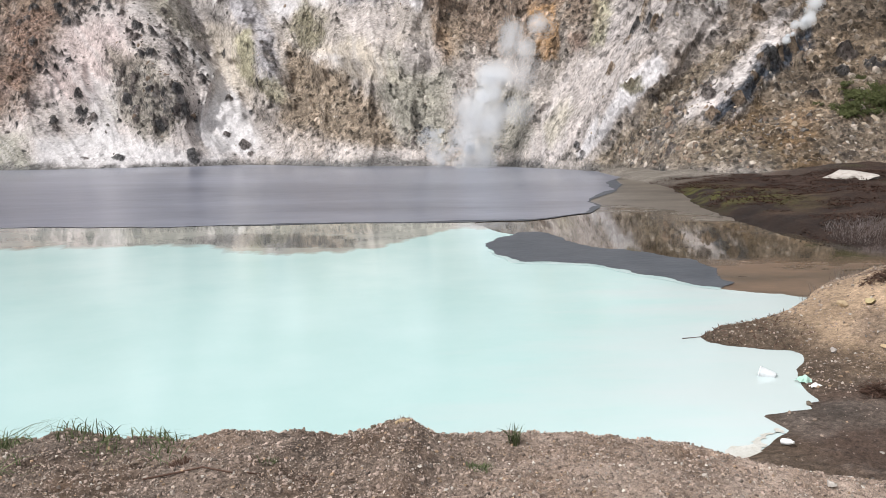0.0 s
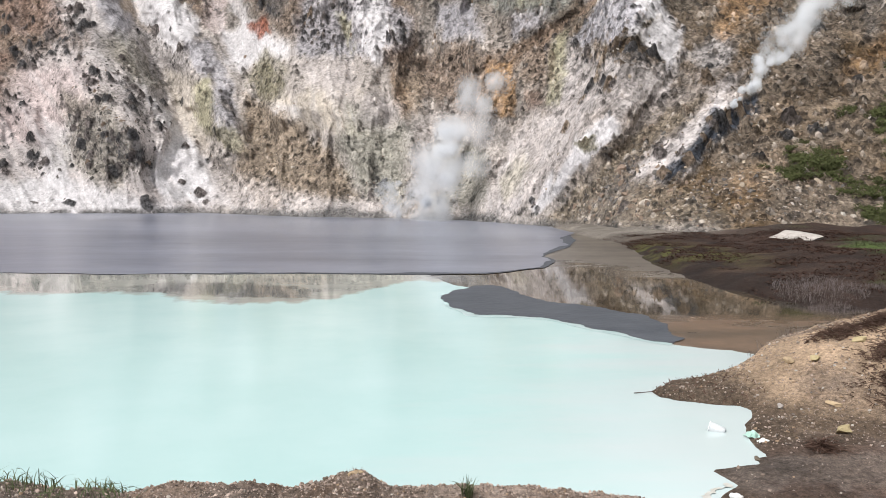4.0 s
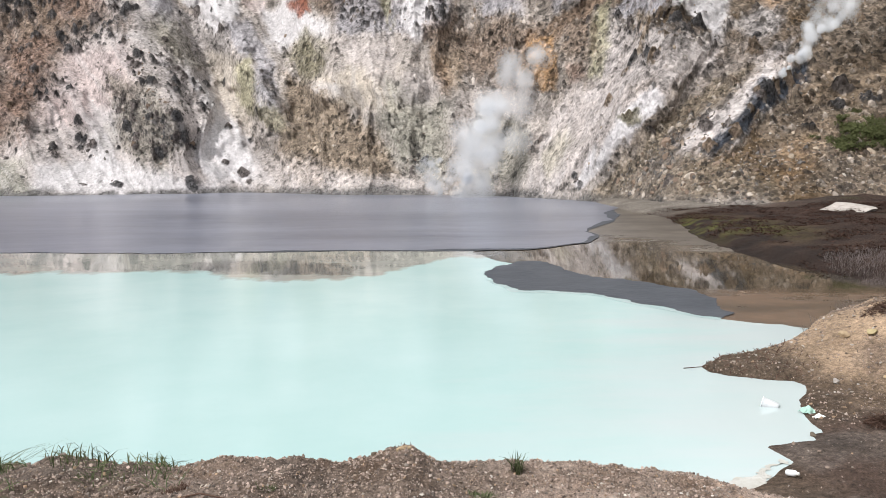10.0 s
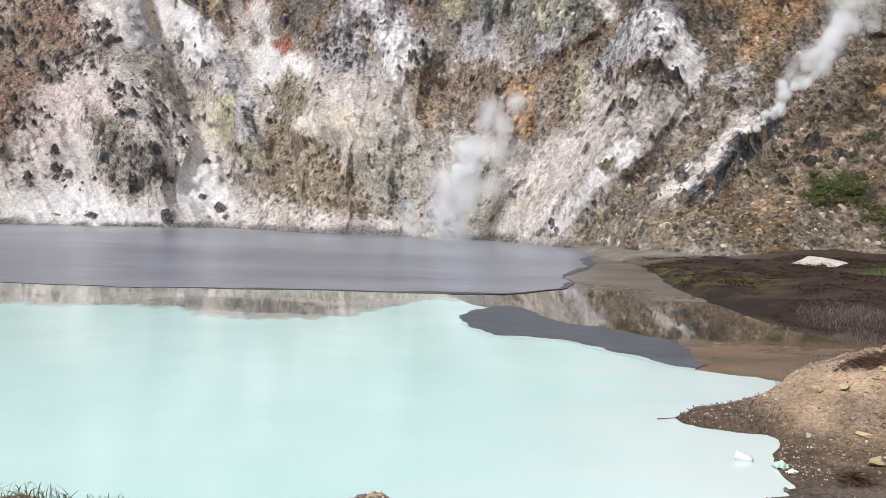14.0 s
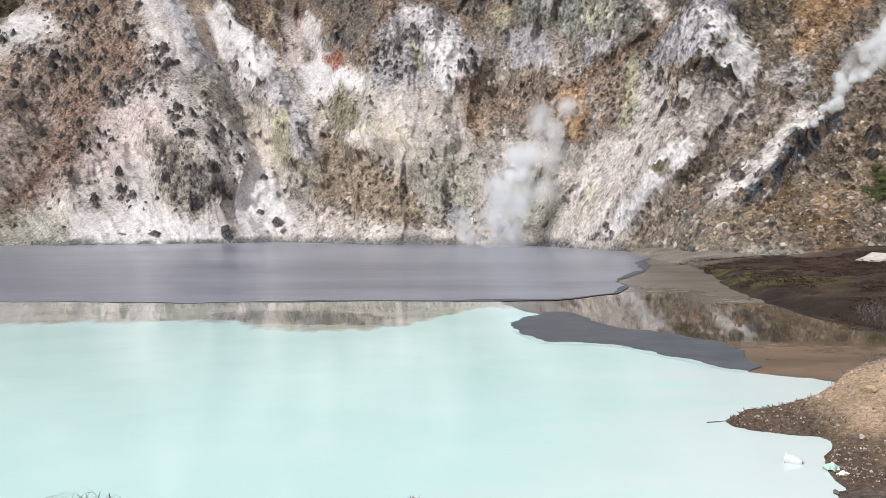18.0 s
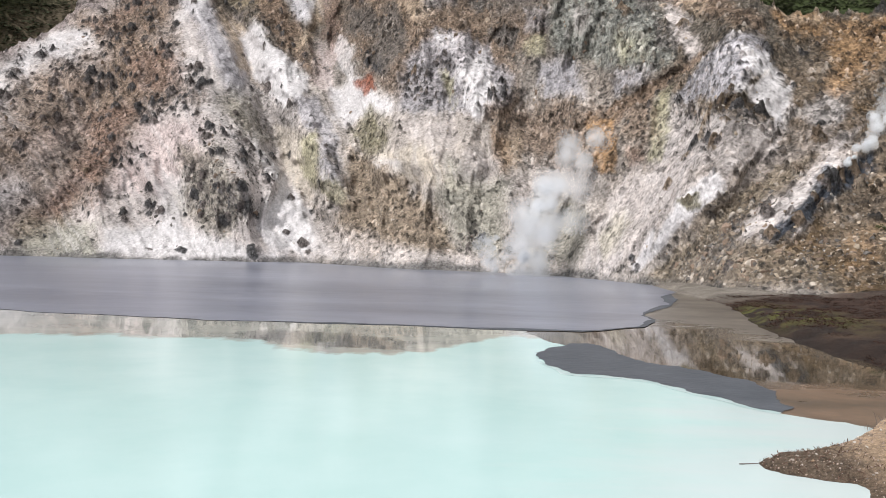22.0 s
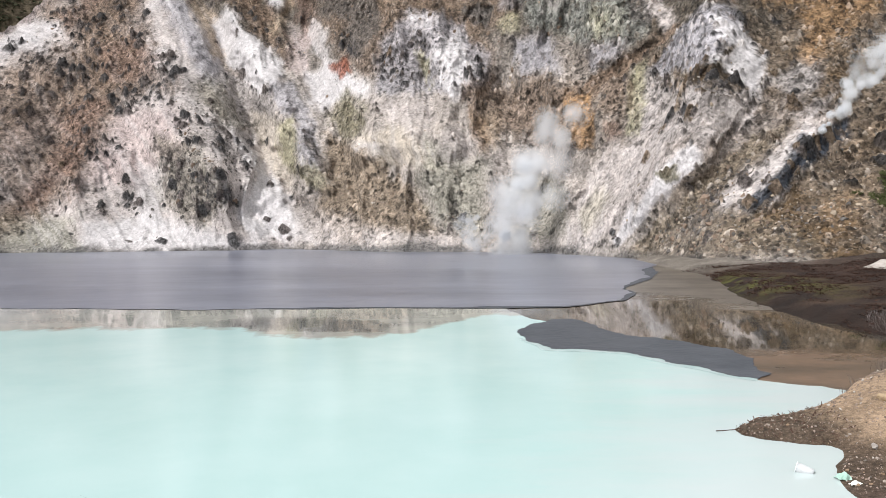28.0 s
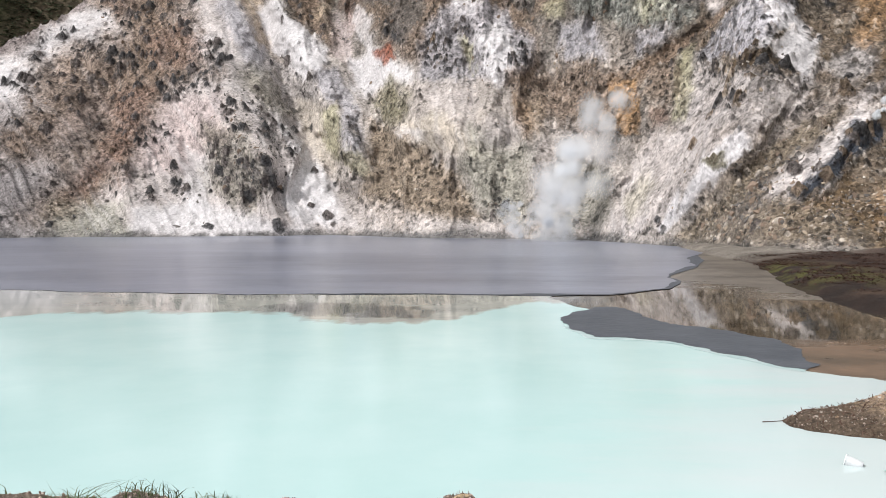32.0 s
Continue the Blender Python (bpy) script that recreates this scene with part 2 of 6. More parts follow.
over = math_node(n, l, "ADD", over, ramp_node(n, l, streak.outputs["Fac"], 0.3, 0.7, -0.35, 0.35))
mirror = ramp_node(n, l, over, -0.12, 0.3, 0, 1)
patchy = noise_node(n, l, 0.45, 5, 0.6)
milk = mix_node(n, l, "MIX", ramp_node(n, l, patchy.outputs["Fac"], 0.35, 0.65, 0, 1), (0.362, 0.518, 0.514), (0.400, 0.546, 0.546))
swirl_map = n.new("ShaderNodeMapping")
swirl_map.inputs["Rotation"].default_value = (0, 0, radians(-28))
swirl_map.inputs["Scale"].default_value = (0.35, 1.3, 1)
l.new(geo.outputs["Position"], swirl_map.inputs["Vector"])
swirl = noise_node(n, l, 0.9, 5, 0.6, swirl_map.outputs["Vector"])
nearness = math_node(n, l, "SUBTRACT", math_node(n, l, "MULTIPLY", sep.outputs["X"], 1.0), math_node(n, l, "MULTIPLY", sep.outputs["Y"], 0.42))
nearness = math_node(n, l, "ADD", nearness, ramp_node(n, l, swirl.outputs["Fac"], 0.3, 0.7, -1.2, 1.2))
pale = ramp_node(n, l, nearness, -3.3, -0.4, 0, 0.8)
milk = mix_node(n, l, "MIX", pale, milk, (0.47, 0.52, 0.53))
# the cliff's reflection, painted as lighter and darker grey streaks in the strip
mirror_map = n.new("ShaderNodeMapping")
mirror_map.inputs["Rotation"].default_value = (0, 0, radians(8))
mirror_map.inputs["Scale"].default_value = (0.22, 0.8, 1)
l.new(geo.outputs["Position"], mirror_map.inputs["Vector"])
mirror_tone = noise_node(n, l, 1.0, 6, 0.65, mirror_map.outputs["Vector"])
mirror_col = mix_node(n, l, "MIX", ramp_node(n, l, mirror_tone.outputs["Fac"], 0.38, 0.62, 0, 1), (0.34, 0.345, 0.315), (0.25, 0.255, 0.24))
# a dark rock's reflection, painted as a dark patch into the strip
from_x = math_node(n, l, "MULTIPLY", math_node(n, l, "ADD", sep.outputs["X"], 3.83), 0.62)
from_y = math_node(n, l, "ADD", math_node(n, l, "SUBTRACT", sep.outputs["Y"], 19.33), math_node(n, l, "MULTIPLY", from_x, 0.5))
reach = math_node(n, l, "ADD", math_node(n, l, "MULTIPLY", from_x, from_x), math_node(n, l, "MULTIPLY", from_y, from_y))
reach = math_node(n, l, "ADD", reach, ramp_node(n, l, wob.outputs["Fac"], 0.3, 0.7, -0.9, 0.9))
mirror_col = mix_node(n, l, "MIX", ramp_node(n, l, reach, 0.9, 2.2, 0.85, 0), mirror_col, (0.10, 0.103, 0.104))
# pale reflection at the left end, painted as lighter grey
left_grey = ramp_node(n, l, sep.outputs["X"], -14, -9, 0.85, 0)
mirror_col = mix_node(n, l, "MIX", left_grey, mirror_col, (0.47, 0.48, 0.49))
l.new(mix_node(n, l, "MIX", mirror, milk, mirror_col), b.inputs["Base Color"])
l.new(ramp_node(n, l, mirror, 0, 1, 0.15, 0.025), b.inputs["Roughness"])

# grey mud pool
MAT_MUD, n, l, b = water_mat("grey_mud", 0.28, 0.9, 0.02)
geo = n.new("ShaderNodeNewGeometry")
mp = n.new("ShaderNodeMapping")
mp.inputs["Scale"].default_value = (0.25, 1, 1)
l.new(geo.outputs["Position"], mp.inputs["Vector"])
t1 = noise_node(n, l, 0.16, 5, 0.55, mp.outputs["Vector"])
t2 = noise_node(n, l, 0.9, 5, 0.6, mp.outputs["Vector"])
c = mix_node(n, l, "MIX", ramp_node(n, l, t1.outputs["Fac"], 0.3, 0.7, 0, 1), (0.112, 0.120, 0.156), (0.175, 0.186, 0.235))
c = mix_node(n, l, "MULTIPLY", 1.0, c, grey_of(n, l, ramp_node(n, l, t2.outputs["Fac"], 0.3, 0.7, 0.86, 1.14)))
l.new(c, b.inputs["Base Color"])

MAT_FOAMLINE, n, l, b = water_mat("foam_line", 0.6, 6.0, 0.004)
t1 = noise_node(n, l, 2.5, 6, 0.65)
l.new(mix_node(n, l, "MIX", ramp_node(n, l, t1.outputs["Fac"], 0.35, 0.65, 0, 1), (0.26, 0.36, 0.36), (0.38, 0.45, 0.45)), b.inputs["Base Color"])

# black mud bar
MAT_BAR, n, l, b = water_mat("dark_wet_mud", 0.45, 6.0, 0.01)
t1 = noise_node(n, l, 1.4, 6, 0.65)
l.new(mix_node(n, l, "MIX", ramp_node(n, l, t1.outputs["Fac"], 0.3, 0.7, 0, 1), (0.042, 0.049, 0.061), (0.074, 0.082, 0.097)), b.inputs["Base Color"])
b.inputs["Specular IOR Level"].default_value = 0.25

# clear shallow water over brown silt
MAT_SHALLOW, n, l, b = water_mat("shallow_brown_water", 0.04, 2.2, 0.0005)
geo = n.new("ShaderNodeNewGeometry")
sep = n.new("ShaderNodeSeparateXYZ")
l.new(geo.outputs["Position"], sep.inputs[0])
mp = n.new("ShaderNodeMapping")
mp.inputs["Rotation"].default_value = (0, 0, radians(22))
mp.inputs["Scale"].default_value = (0.34, 1.15, 1)
l.new(geo.outputs["Position"], mp.inputs["Vector"])
t1, t2 = noise_node(n, l, 0.8, 7, 0.68, mp.outputs["Vector"]), noise_node(n, l, 2.6, 6, 0.68)
t3 = noise_node(n, l, 0.5, 5, 0.6)
c = mix_node(n, l, "MIX", ramp_node(n, l, t3.outputs["Fac"], 0.32, 0.68, 0, 1), (0.034, 0.031, 0.024), (0.080, 0.058, 0.038))
# silt bared between the mud pool and the marsh, and a red-brown shoal by the spit
shake = math_node(n, l, "ADD", ramp_node(n, l, t1.outputs["Fac"], 0.3, 0.7, -1.6, 1.6), ramp_node(n, l, t2.outputs["Fac"], 0.3, 0.7, -0.5, 0.5))
d = math_node(n, l, "ADD", math_node(n, l, "MULTIPLY", sep.outputs["X"], 0.866), math_node(n, l, "MULTIPLY", sep.outputs["Y"], 0.5))
bare = ramp_node(n, l, math_node(n, l, "ADD", math_node(n, l, "SUBTRACT", d, 16.9), shake), -0.6, 1.2, 0, 1)
bank_d = math_node(n, l, "ADD", math_node(n, l, "SUBTRACT", 15.0, sep.outputs["Y"]), math_node(n, l, "MULTIPLY", shake, 0.6))
shoal = ramp_node(n, l, bank_d, -0.5, 0.9, 0, 1)
silt = mix_node(n, l, "MIX", ramp_node(n, l, t1.outputs["Fac"], 0.38, 0.62, 0, 1), (0.058, 0.050, 0.043), (0.140, 0.120, 0.100))
red = mix_node(n, l, "MIX", ramp_node(n, l, t1.outputs["Fac"], 0.36, 0.64, 0, 1), (0.060, 0.042, 0.026), (0.135, 0.085, 0.054))
c = mix_node(n, l, "MIX", bare, c, silt)
c = mix_node(n, l, "MIX", shoal, c, red)
c = mix_node(n, l, "MULTIPLY", 1.0, c, grey_of(n, l, ramp_node(n, l, t2.outputs["Fac"], 0.3, 0.7, 0.72, 1.28)))
l.new(c, b.inputs["Base Color"])
l.new(ramp_node(n, l, math_node(n, l, "MAXIMUM", bare, shoal), 0, 1, 0.03, 0.33), b.inputs["Roughness"])

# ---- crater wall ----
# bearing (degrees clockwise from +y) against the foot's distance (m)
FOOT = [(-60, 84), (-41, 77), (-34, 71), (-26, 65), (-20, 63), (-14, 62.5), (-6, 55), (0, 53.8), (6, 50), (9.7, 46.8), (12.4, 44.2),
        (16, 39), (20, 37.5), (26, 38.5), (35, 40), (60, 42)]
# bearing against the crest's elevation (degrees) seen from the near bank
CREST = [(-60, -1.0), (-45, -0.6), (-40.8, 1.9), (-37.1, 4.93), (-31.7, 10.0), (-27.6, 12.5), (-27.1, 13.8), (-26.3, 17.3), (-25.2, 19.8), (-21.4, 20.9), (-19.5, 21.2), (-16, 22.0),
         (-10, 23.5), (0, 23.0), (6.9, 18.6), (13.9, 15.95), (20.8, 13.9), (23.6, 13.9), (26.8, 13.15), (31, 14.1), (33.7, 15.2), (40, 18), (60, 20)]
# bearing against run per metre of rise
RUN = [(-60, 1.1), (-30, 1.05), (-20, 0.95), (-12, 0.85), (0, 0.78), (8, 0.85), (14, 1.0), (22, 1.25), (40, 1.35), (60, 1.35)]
# base colours of the minerals
SKIN = {"white": (0.576, 0.558, 0.565), "pale": (0.461, 0.418, 0.400), "pink": (0.497, 0.414, 0.400), "beige": (0.511, 0.454, 0.385), "sand": (0.418, 0.331, 0.245),
        "ash": (0.30, 0.277, 0.277), "lilac": (0.389, 0.378, 0.403), "rill": (0.385, 0.36, 0.35), "umber": (0.265, 0.190, 0.138), "brick": (0.285, 0.185, 0.148),
        "dark": (0.130, 0.122, 0.122), "crag": (0.165, 0.150, 0.138), "cliff": (0.085, 0.075, 0.055), "leaf": (0.075, 0.078, 0.035), "slab": (0.276, 0.284, 0.260),
        "moss": (0.320, 0.316, 0.256), "olive": (0.248, 0.225, 0.152), "sulphur": (0.396, 0.374, 0.245), "rubble": (0.331, 0.262, 0.195), "rust": (0.385, 0.235, 0.118),
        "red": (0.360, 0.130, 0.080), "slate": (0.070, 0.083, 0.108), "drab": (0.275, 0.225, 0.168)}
STAINS, RIDGES = [], []


def stain(kind, strength, edge, ragged, *outline):
    """A mineral stain or outcrop on the wall; its outline in bearing and elevation (degrees)."""
    STAINS.append((kind, strength, edge, ragged, np.array(outline, float)))


def ridge(width, height, *line):
    """A rib (+) or gully (-) along a line of the wall: half width (degrees), height (m)."""
    RIDGES.append((width, height, np.array(line, float)))


# cone of scree at the far left
stain("pale", 0.95, 0.35, 0.5, (-46.4, -0.9), (-40.8, 2.6), (-37, 5.4), (-31, 9.6), (-27.4, 12.3), (-24.2, 15), (-20.2, 16), (-16.4, 10.1), (-13.7, 3.9), (-12.2, -3.1), (-46.4, -2.5))
stain("ash", 0.8, 0.8, 0.9, (-46.4, -0.9), (-40.7, 1.9), (-35.7, 3.9), (-31, 6.5), (-26.6, 5.3), (-26.3, 2.1), (-29.9, -0.5), (-34.3, -2.6), (-46.4, -2.5))
stain("white", 0.85, 0.3, 0.5, (-37, 5.3), (-31, 9.3), (-27.4, 12.1), (-25, 11.7), (-25.9, 9.2), (-29.9, 8.4), (-33.7, 5.3), (-38.9, 2.8), (-42.5, 1.1), (-42.5, 1.6))
stain("umber", 0.8, 0.6, 1.0, (-27.4, 12.1), (-24, 14.8), (-21.3, 15.4), (-21, 13.8), (-22.1, 12.3), (-21.4, 10.4), (-19.8, 8.9), (-21.4, 8.1), (-23.7, 7), (-24.8, 4.7), (-26.3, 1.7), (-28.4, 0.2), (-29.9, -0.7), (-29.2, 1.7), (-27, 4.7), (-26.3, 8.1), (-24.8, 10.7))
stain("umber", 0.5, 0.6, 1.0, (-31, 8.7), (-26.6, 9.9), (-26.3, 7.3), (-30.2, 3.9), (-32.7, 2.1), (-31.3, 4.7))
stain("umber", 0.5, 0.6, 1.0, (-35, 1.7), (-31.3, 5), (-30.6, 4.3), (-33.4, 1.7), (-34.7, 0.3))
stain("brick", 0.6, 0.35, 0.8, (-26.1, 12), (-22.9, 15), (-21.7, 14.9), (-24.8, 12))
stain("brick", 0.55, 0.5, 0.8, (-24.8, 6.8), (-24, 7), (-25.5, 3.2), (-28.4, 0.8), (-27.4, 3.2))
stain("white", 0.6, 0.2, 0.5, (-22.9, 11.7), (-21.9, 12.8), (-20.8, 14.2), (-20.4, 13.6), (-21.7, 12.1), (-22.7, 11.3))
stain("white", 0.6, 0.2, 0.5, (-22, 8.5), (-21.4, 10.2), (-20.2, 10.4), (-19.8, 8.9), (-20.8, 8.5))
stain("white", 0.5, 0.3, 0.5, (-29.9, 1), (-28.1, 3.2), (-26.6, 2.8), (-28.8, 1))
stain("pink", 0.75, 0.4, 0.5, (-23.3, 6.4), (-19.9, 7), (-19.1, 4.7), (-21.4, 2), (-23.7, 1.7), (-25.5, 2.1), (-25.5, 3.9))
stain("pink", 0.6, 0.4, 0.5, (-29.9, 4.7), (-27.4, 6.9), (-26.6, 5.8), (-29.2, 3.9))
stain("brick", 0.4, 0.3, 0.5, (-26.5, 3.6), (-25.5, 3.9), (-25.5, 0.9), (-26.3, 0.6))
stain("white", 0.8, 0.4, 0.5, (-25.4, -0.4), (-21.4, 0.1), (-16.5, -1.5), (-13.8, -1.7), (-13.8, -2.5), (-25.5, -2.2))
stain("white", 0.6, 0.4, 0.5, (-21.8, 3.2), (-20.3, 3.2), (-20.7, -0.7), (-24.4, -1.4), (-22.2, 0.9))
stain("moss", 0.7, 0.4, 0.8, (-30.2, -0.1), (-25.9, -0), (-25.5, -2.5), (-30.6, -2.3))
stain("moss", 0.7, 0.3, 0.8, (-37.9, -1.1), (-35, -1), (-34.7, -2.2), (-38.2, -2.1))
stain("ash", 0.6, 0.4, 0.8, (-46.4, -0.2), (-30.2, -1.2), (-30.2, -2.4), (-46.4, -1.9))
stain("olive", 0.45, 0.5, 1.0, (-20.8, 4.7), (-18.3, 4.7), (-16.4, 0.8), (-18, -0.7), (-20.7, 0.5))
stain("umber", 0.55, 0.6, 0.5, (-29.9, 8.7), (-26.6, 11), (-22.9, 14.1), (-21.4, 13), (-21.4, 10), (-19.9, 8.5), (-22.9, 7), (-24.4, 3.9), (-26.3, 0.9), (-29.9, -1.3), (-32.7, -1.2), (-29.9, 2.1), (-32, 2.1), (-35, 1), (-32.7, 3.9), (-30.2, 5.8))
stain("brick", 0.5, 0.3, 0.4, (-24.4, 10.4), (-22.1, 11.5), (-20.6, 10.1), (-21.4, 8.5), (-23.7, 8.1))
stain("umber", 0.6, 0.25, 0.4, (-40.8, 3.1), (-37.4, 5.3), (-36.9, 4.7), (-38.9, 3.1), (-41.9, 1.7))
stain("brick", 0.55, 0.4, 0.5, (-26.3, 7.3), (-24, 7), (-24.8, 3.9), (-28.1, 0.6), (-29.2, 0.2), (-27.4, 3.6))
# dark rocks of the cone
stain("dark", 0.85, 0.35, 0.5, (-29.7, 10.1), (-28.5, 10.9), (-27.9, 10.3), (-29.2, 9.7))
stain("dark", 0.85, 0.35, 0.5, (-31.3, 8.9), (-30.3, 9.8), (-29.9, 9.5), (-31, 8.4))
stain("dark", 0.85, 0.35, 0.5, (-32.7, 7.3), (-31.1, 7.8), (-30.9, 7.3), (-32.4, 6.7))
stain("dark", 0.85, 0.35, 0.5, (-28.3, 9.8), (-27.2, 10.3), (-26.9, 9.4), (-27.9, 9.1))
stain("dark", 0.85, 0.35, 0.5, (-25.9, 11.7), (-24, 12.3), (-23.6, 11.7), (-25.5, 11.2))
stain("dark", 0.85, 0.35, 0.5, (-23.8, 13.7), (-22.5, 14.1), (-22.7, 12.6), (-23.6, 12.8))
stain("dark", 0.6, 0.35, 0.5, (-26.3, 9.2), (-24.8, 9.6), (-24.8, 8.1), (-25.9, 8.1))
stain("dark", 0.6, 0.35, 0.5, (-29.5, 7.3), (-27.7, 7.7), (-27.7, 6.7), (-29.2, 6.5))
stain("dark", 0.85, 0.35, 0.5, (-23.5, 7.7), (-21.4, 8.8), (-19.9, 8.6), (-19.8, 7.4), (-21.4, 7), (-23.3, 6.5))
stain("dark", 0.85, 0.35, 0.5, (-19.9, 7.4), (-19.1, 6.6), (-18.3, 4.9), (-18.9, 4.6), (-19.7, 6.1))
stain("dark", 0.85, 0.35, 0.5, (-18.3, 6.3), (-16.8, 5.9), (-16, 4.3), (-16.3, 3.5), (-17.6, 4.5), (-18.1, 5.3))
stain("dark", 0.85, 0.35, 0.5, (-15.9, 5), (-15.1, 4.7), (-14.6, 2.9), (-15.2, 2.8), (-15.7, 3.9))
stain("dark", 0.85, 0.35, 0.5, (-18.6, 2.7), (-17.1, 2.8), (-16, 1.2), (-16.8, 0.6), (-18, 1.1), (-18.4, 1.8))
stain("dark", 0.85, 0.35, 0.5, (-18.6, 0.8), (-17.1, 1.3), (-16.3, 0), (-17.2, -0.6), (-18.2, -0.2))
stain("dark", 0.85, 0.35, 0.5, (-20.7, 2.7), (-19.1, 2.1), (-18.7, 1.2), (-20.3, 0.9), (-20.9, 1.6))
stain("dark", 0.85, 0.35, 0.5, (-20.6, 3.6), (-19.9, 3.8), (-19, 3.2), (-19.9, 2.7))
stain("dark", 0.85, 0.35, 0.5, (-16.8, 2.1), (-15.8, 1.2), (-15.6, 0.2), (-16.3, 0.5))
stain("dark", 0.85, 0.35, 0.5, (-16.5, -1), (-15.6, -1.7), (-16, -2.2), (-16.7, -1.6))
stain("dark", 0.85, 0.35, 0.5, (-22.9, 2.1), (-21.9, 1.5), (-21.5, 0.7), (-22.6, 0.2), (-23.6, 0.9))
stain("dark", 0.6, 0.35, 0.5, (-24.9, 2.1), (-23.9, 2.3), (-23.6, 1.3), (-24.6, 1.2))
stain("dark", 0.85, 0.35, 0.5, (-24.9, 0.2), (-24.1, 0.4), (-23.8, -0.2), (-24.6, -0.4))
stain("dark", 0.85, 0.35, 0.5, (-20.8, 10.1), (-19.8, 10.2), (-19.2, 9.1), (-20, 9), (-20.7, 9.5))
stain("dark", 0.85, 0.35, 0.5, (-25, 4.3), (-24.2, 4.8), (-24, 3.9), (-24.6, 3.6))
stain("dark", 0.85, 0.35, 0.5, (-23.8, 4.8), (-22.8, 4.6), (-22.9, 4.3), (-23.7, 4.3))
stain("dark", 0.85, 0.35, 0.5, (-23.8, 3.6), (-23.3, 3.6), (-23.3, 3.1), (-23.7, 3.1))
stain("dark", 0.6, 0.35, 0.5, (-14.5, -0.7), (-12.6, -0.6), (-12.2, -1.9), (-13.8, -1.7))
# gullies and pale chutes right of the cone
stain("rill", 0.6, 0.5, 1.0, (-19.8, 10.4), (-16, 9.7), (-13.3, 8.5), (-12.2, 3.1), (-13.7, 3.9), (-16, 4.7), (-18.3, 7))
stain("umber", 0.8, 0.5, 0.9, (-21.3, 19.6), (-15.9, 19.7), (-14.3, 16.4), (-15.1, 15), (-13.6, 13.1), (-11.7, 10.4), (-13, 9.9), (-15.9, 13.5), (-18.3, 14.6), (-19.6, 15.7), (-20.2, 17.1))
stain("cliff", 0.92, 0.4, 0.8, (-28.1, 20.6), (-20.5, 21), (-19.8, 18.2), (-20.2, 16.6), (-22.9, 15.7), (-25.9, 14.9), (-28.1, 14.3))
stain("lilac", 0.85, 0.25, 0.5, (-20.8, 15.6), (-19.6, 15.2), (-17.9, 12.3), (-16.5, 10), (-17.3, 8.7), (-19.1, 10.8), (-20.2, 12.7), (-21.3, 14.2))
stain("white", 0.6, 0.25, 0.5, (-21.2, 15.4), (-20.2, 15.8), (-19.4, 14.2), (-20.2, 13.1), (-21, 14.2))
stain("sand", 0.8, 0.25, 0.5, (-19, 14.9), (-17.9, 13.8), (-16.3, 12.3), (-15.8, 9.1), (-17.1, 10.5), (-18.3, 12.7))
stain("olive", 0.6, 0.3, 0.5, (-18.3, 15.5), (-16.3, 15.7), (-15.9, 14.2), (-17.9, 14.2))
stain("white", 0.95, 0.2, 0.5, (-16.3, 13.5), (-15.1, 12.3), (-12.7, 10), (-13.1, 8.8), (-14.4, 8.3), (-16, 9.6), (-17.4, 12.3))
stain("white", 0.8, 0.3, 0.5, (-14.1, 17), (-13.1, 18), (-12, 17), (-12.2, 14.6), (-13, 13.3), (-14.3, 15.1))
stain("lilac", 0.6, 0.2, 0.5, (-14.3, 15.7), (-12.4, 14.9), (-12.4, 14.2), (-13.6, 13.8))
stain("sand", 0.85, 0.25, 0.5, (-12.5, 21.1), (-11.1, 21.1), (-11, 16.4), (-11.8, 13.8), (-13.4, 12.1), (-12.4, 14.6), (-11.6, 17.5))
stain("brick", 0.6, 0.3, 0.8, (-12, 14.2), (-10.6, 16.4), (-10.5, 12.7), (-11.5, 11.5))
stain("pink", 0.7, 0.3, 0.5, (-12.2, 12.3), (-10.9, 11.9), (-10.9, 8.9), (-12.1, 9.7))
stain("umber", 0.6, 0.2, 0.8, (-16.7, 16.4), (-13.6, 13.5), (-14, 12.3), (-16.3, 13.5))
stain("white", 0.9, 0.25, 0.5, (-16.4, 5.5), (-14.5, 3.9), (-12.2, 0.8), (-10.9, -1.8), (-14.5, -1.7), (-16.1, 0), (-15.1, 2), (-14.5, 2.9))
stain("lilac", 0.8, 0.25, 0.5, (-14, 8.8), (-12.1, 8.9), (-10.9, 6.2), (-10.5, 4), (-12.1, 6.6), (-13.3, 6.8))
stain("lilac", 0.7, 0.25, 0.5, (-11.9, 5), (-10.6, 3.8), (-9.8, 1.9), (-11.4, 3.1))
stain("beige", 0.7, 0.3, 0.5, (-15.2, 6.8), (-13.5, 6.6), (-12.2, 3.5), (-12.6, 1.9), (-14.3, 3.9))
stain("sulphur", 0.75, 0.2, 0.5, (-13.5, 6.3), (-12.3, 6.5), (-12, 3.1), (-12.7, 3.5))
stain("olive", 0.8, 0.2, 0.5, (-12.2, 3.1), (-10.6, 3.1), (-9.3, 1.2), (-10.6, 1.7))
stain("dark", 0.7, 0.2, 0.5, (-11.4, 5.5), (-10.4, 4.3), (-10.2, 3.6), (-11, 4.6))
stain("dark", 0.5, 0.2, 0.5, (-16, 9.7), (-15, 9.1), (-15.4, 8.5), (-16.4, 8.9))
stain("dark", 0.5, 0.2, 0.5, (-17.8, 4.9), (-16.4, 3.9), (-16, 4.7))
stain("olive", 0.5, 0.4, 0.9, (-18.3, 8.5), (-16.4, 8.5), (-14.5, 5.1), (-16.4, 5.8))
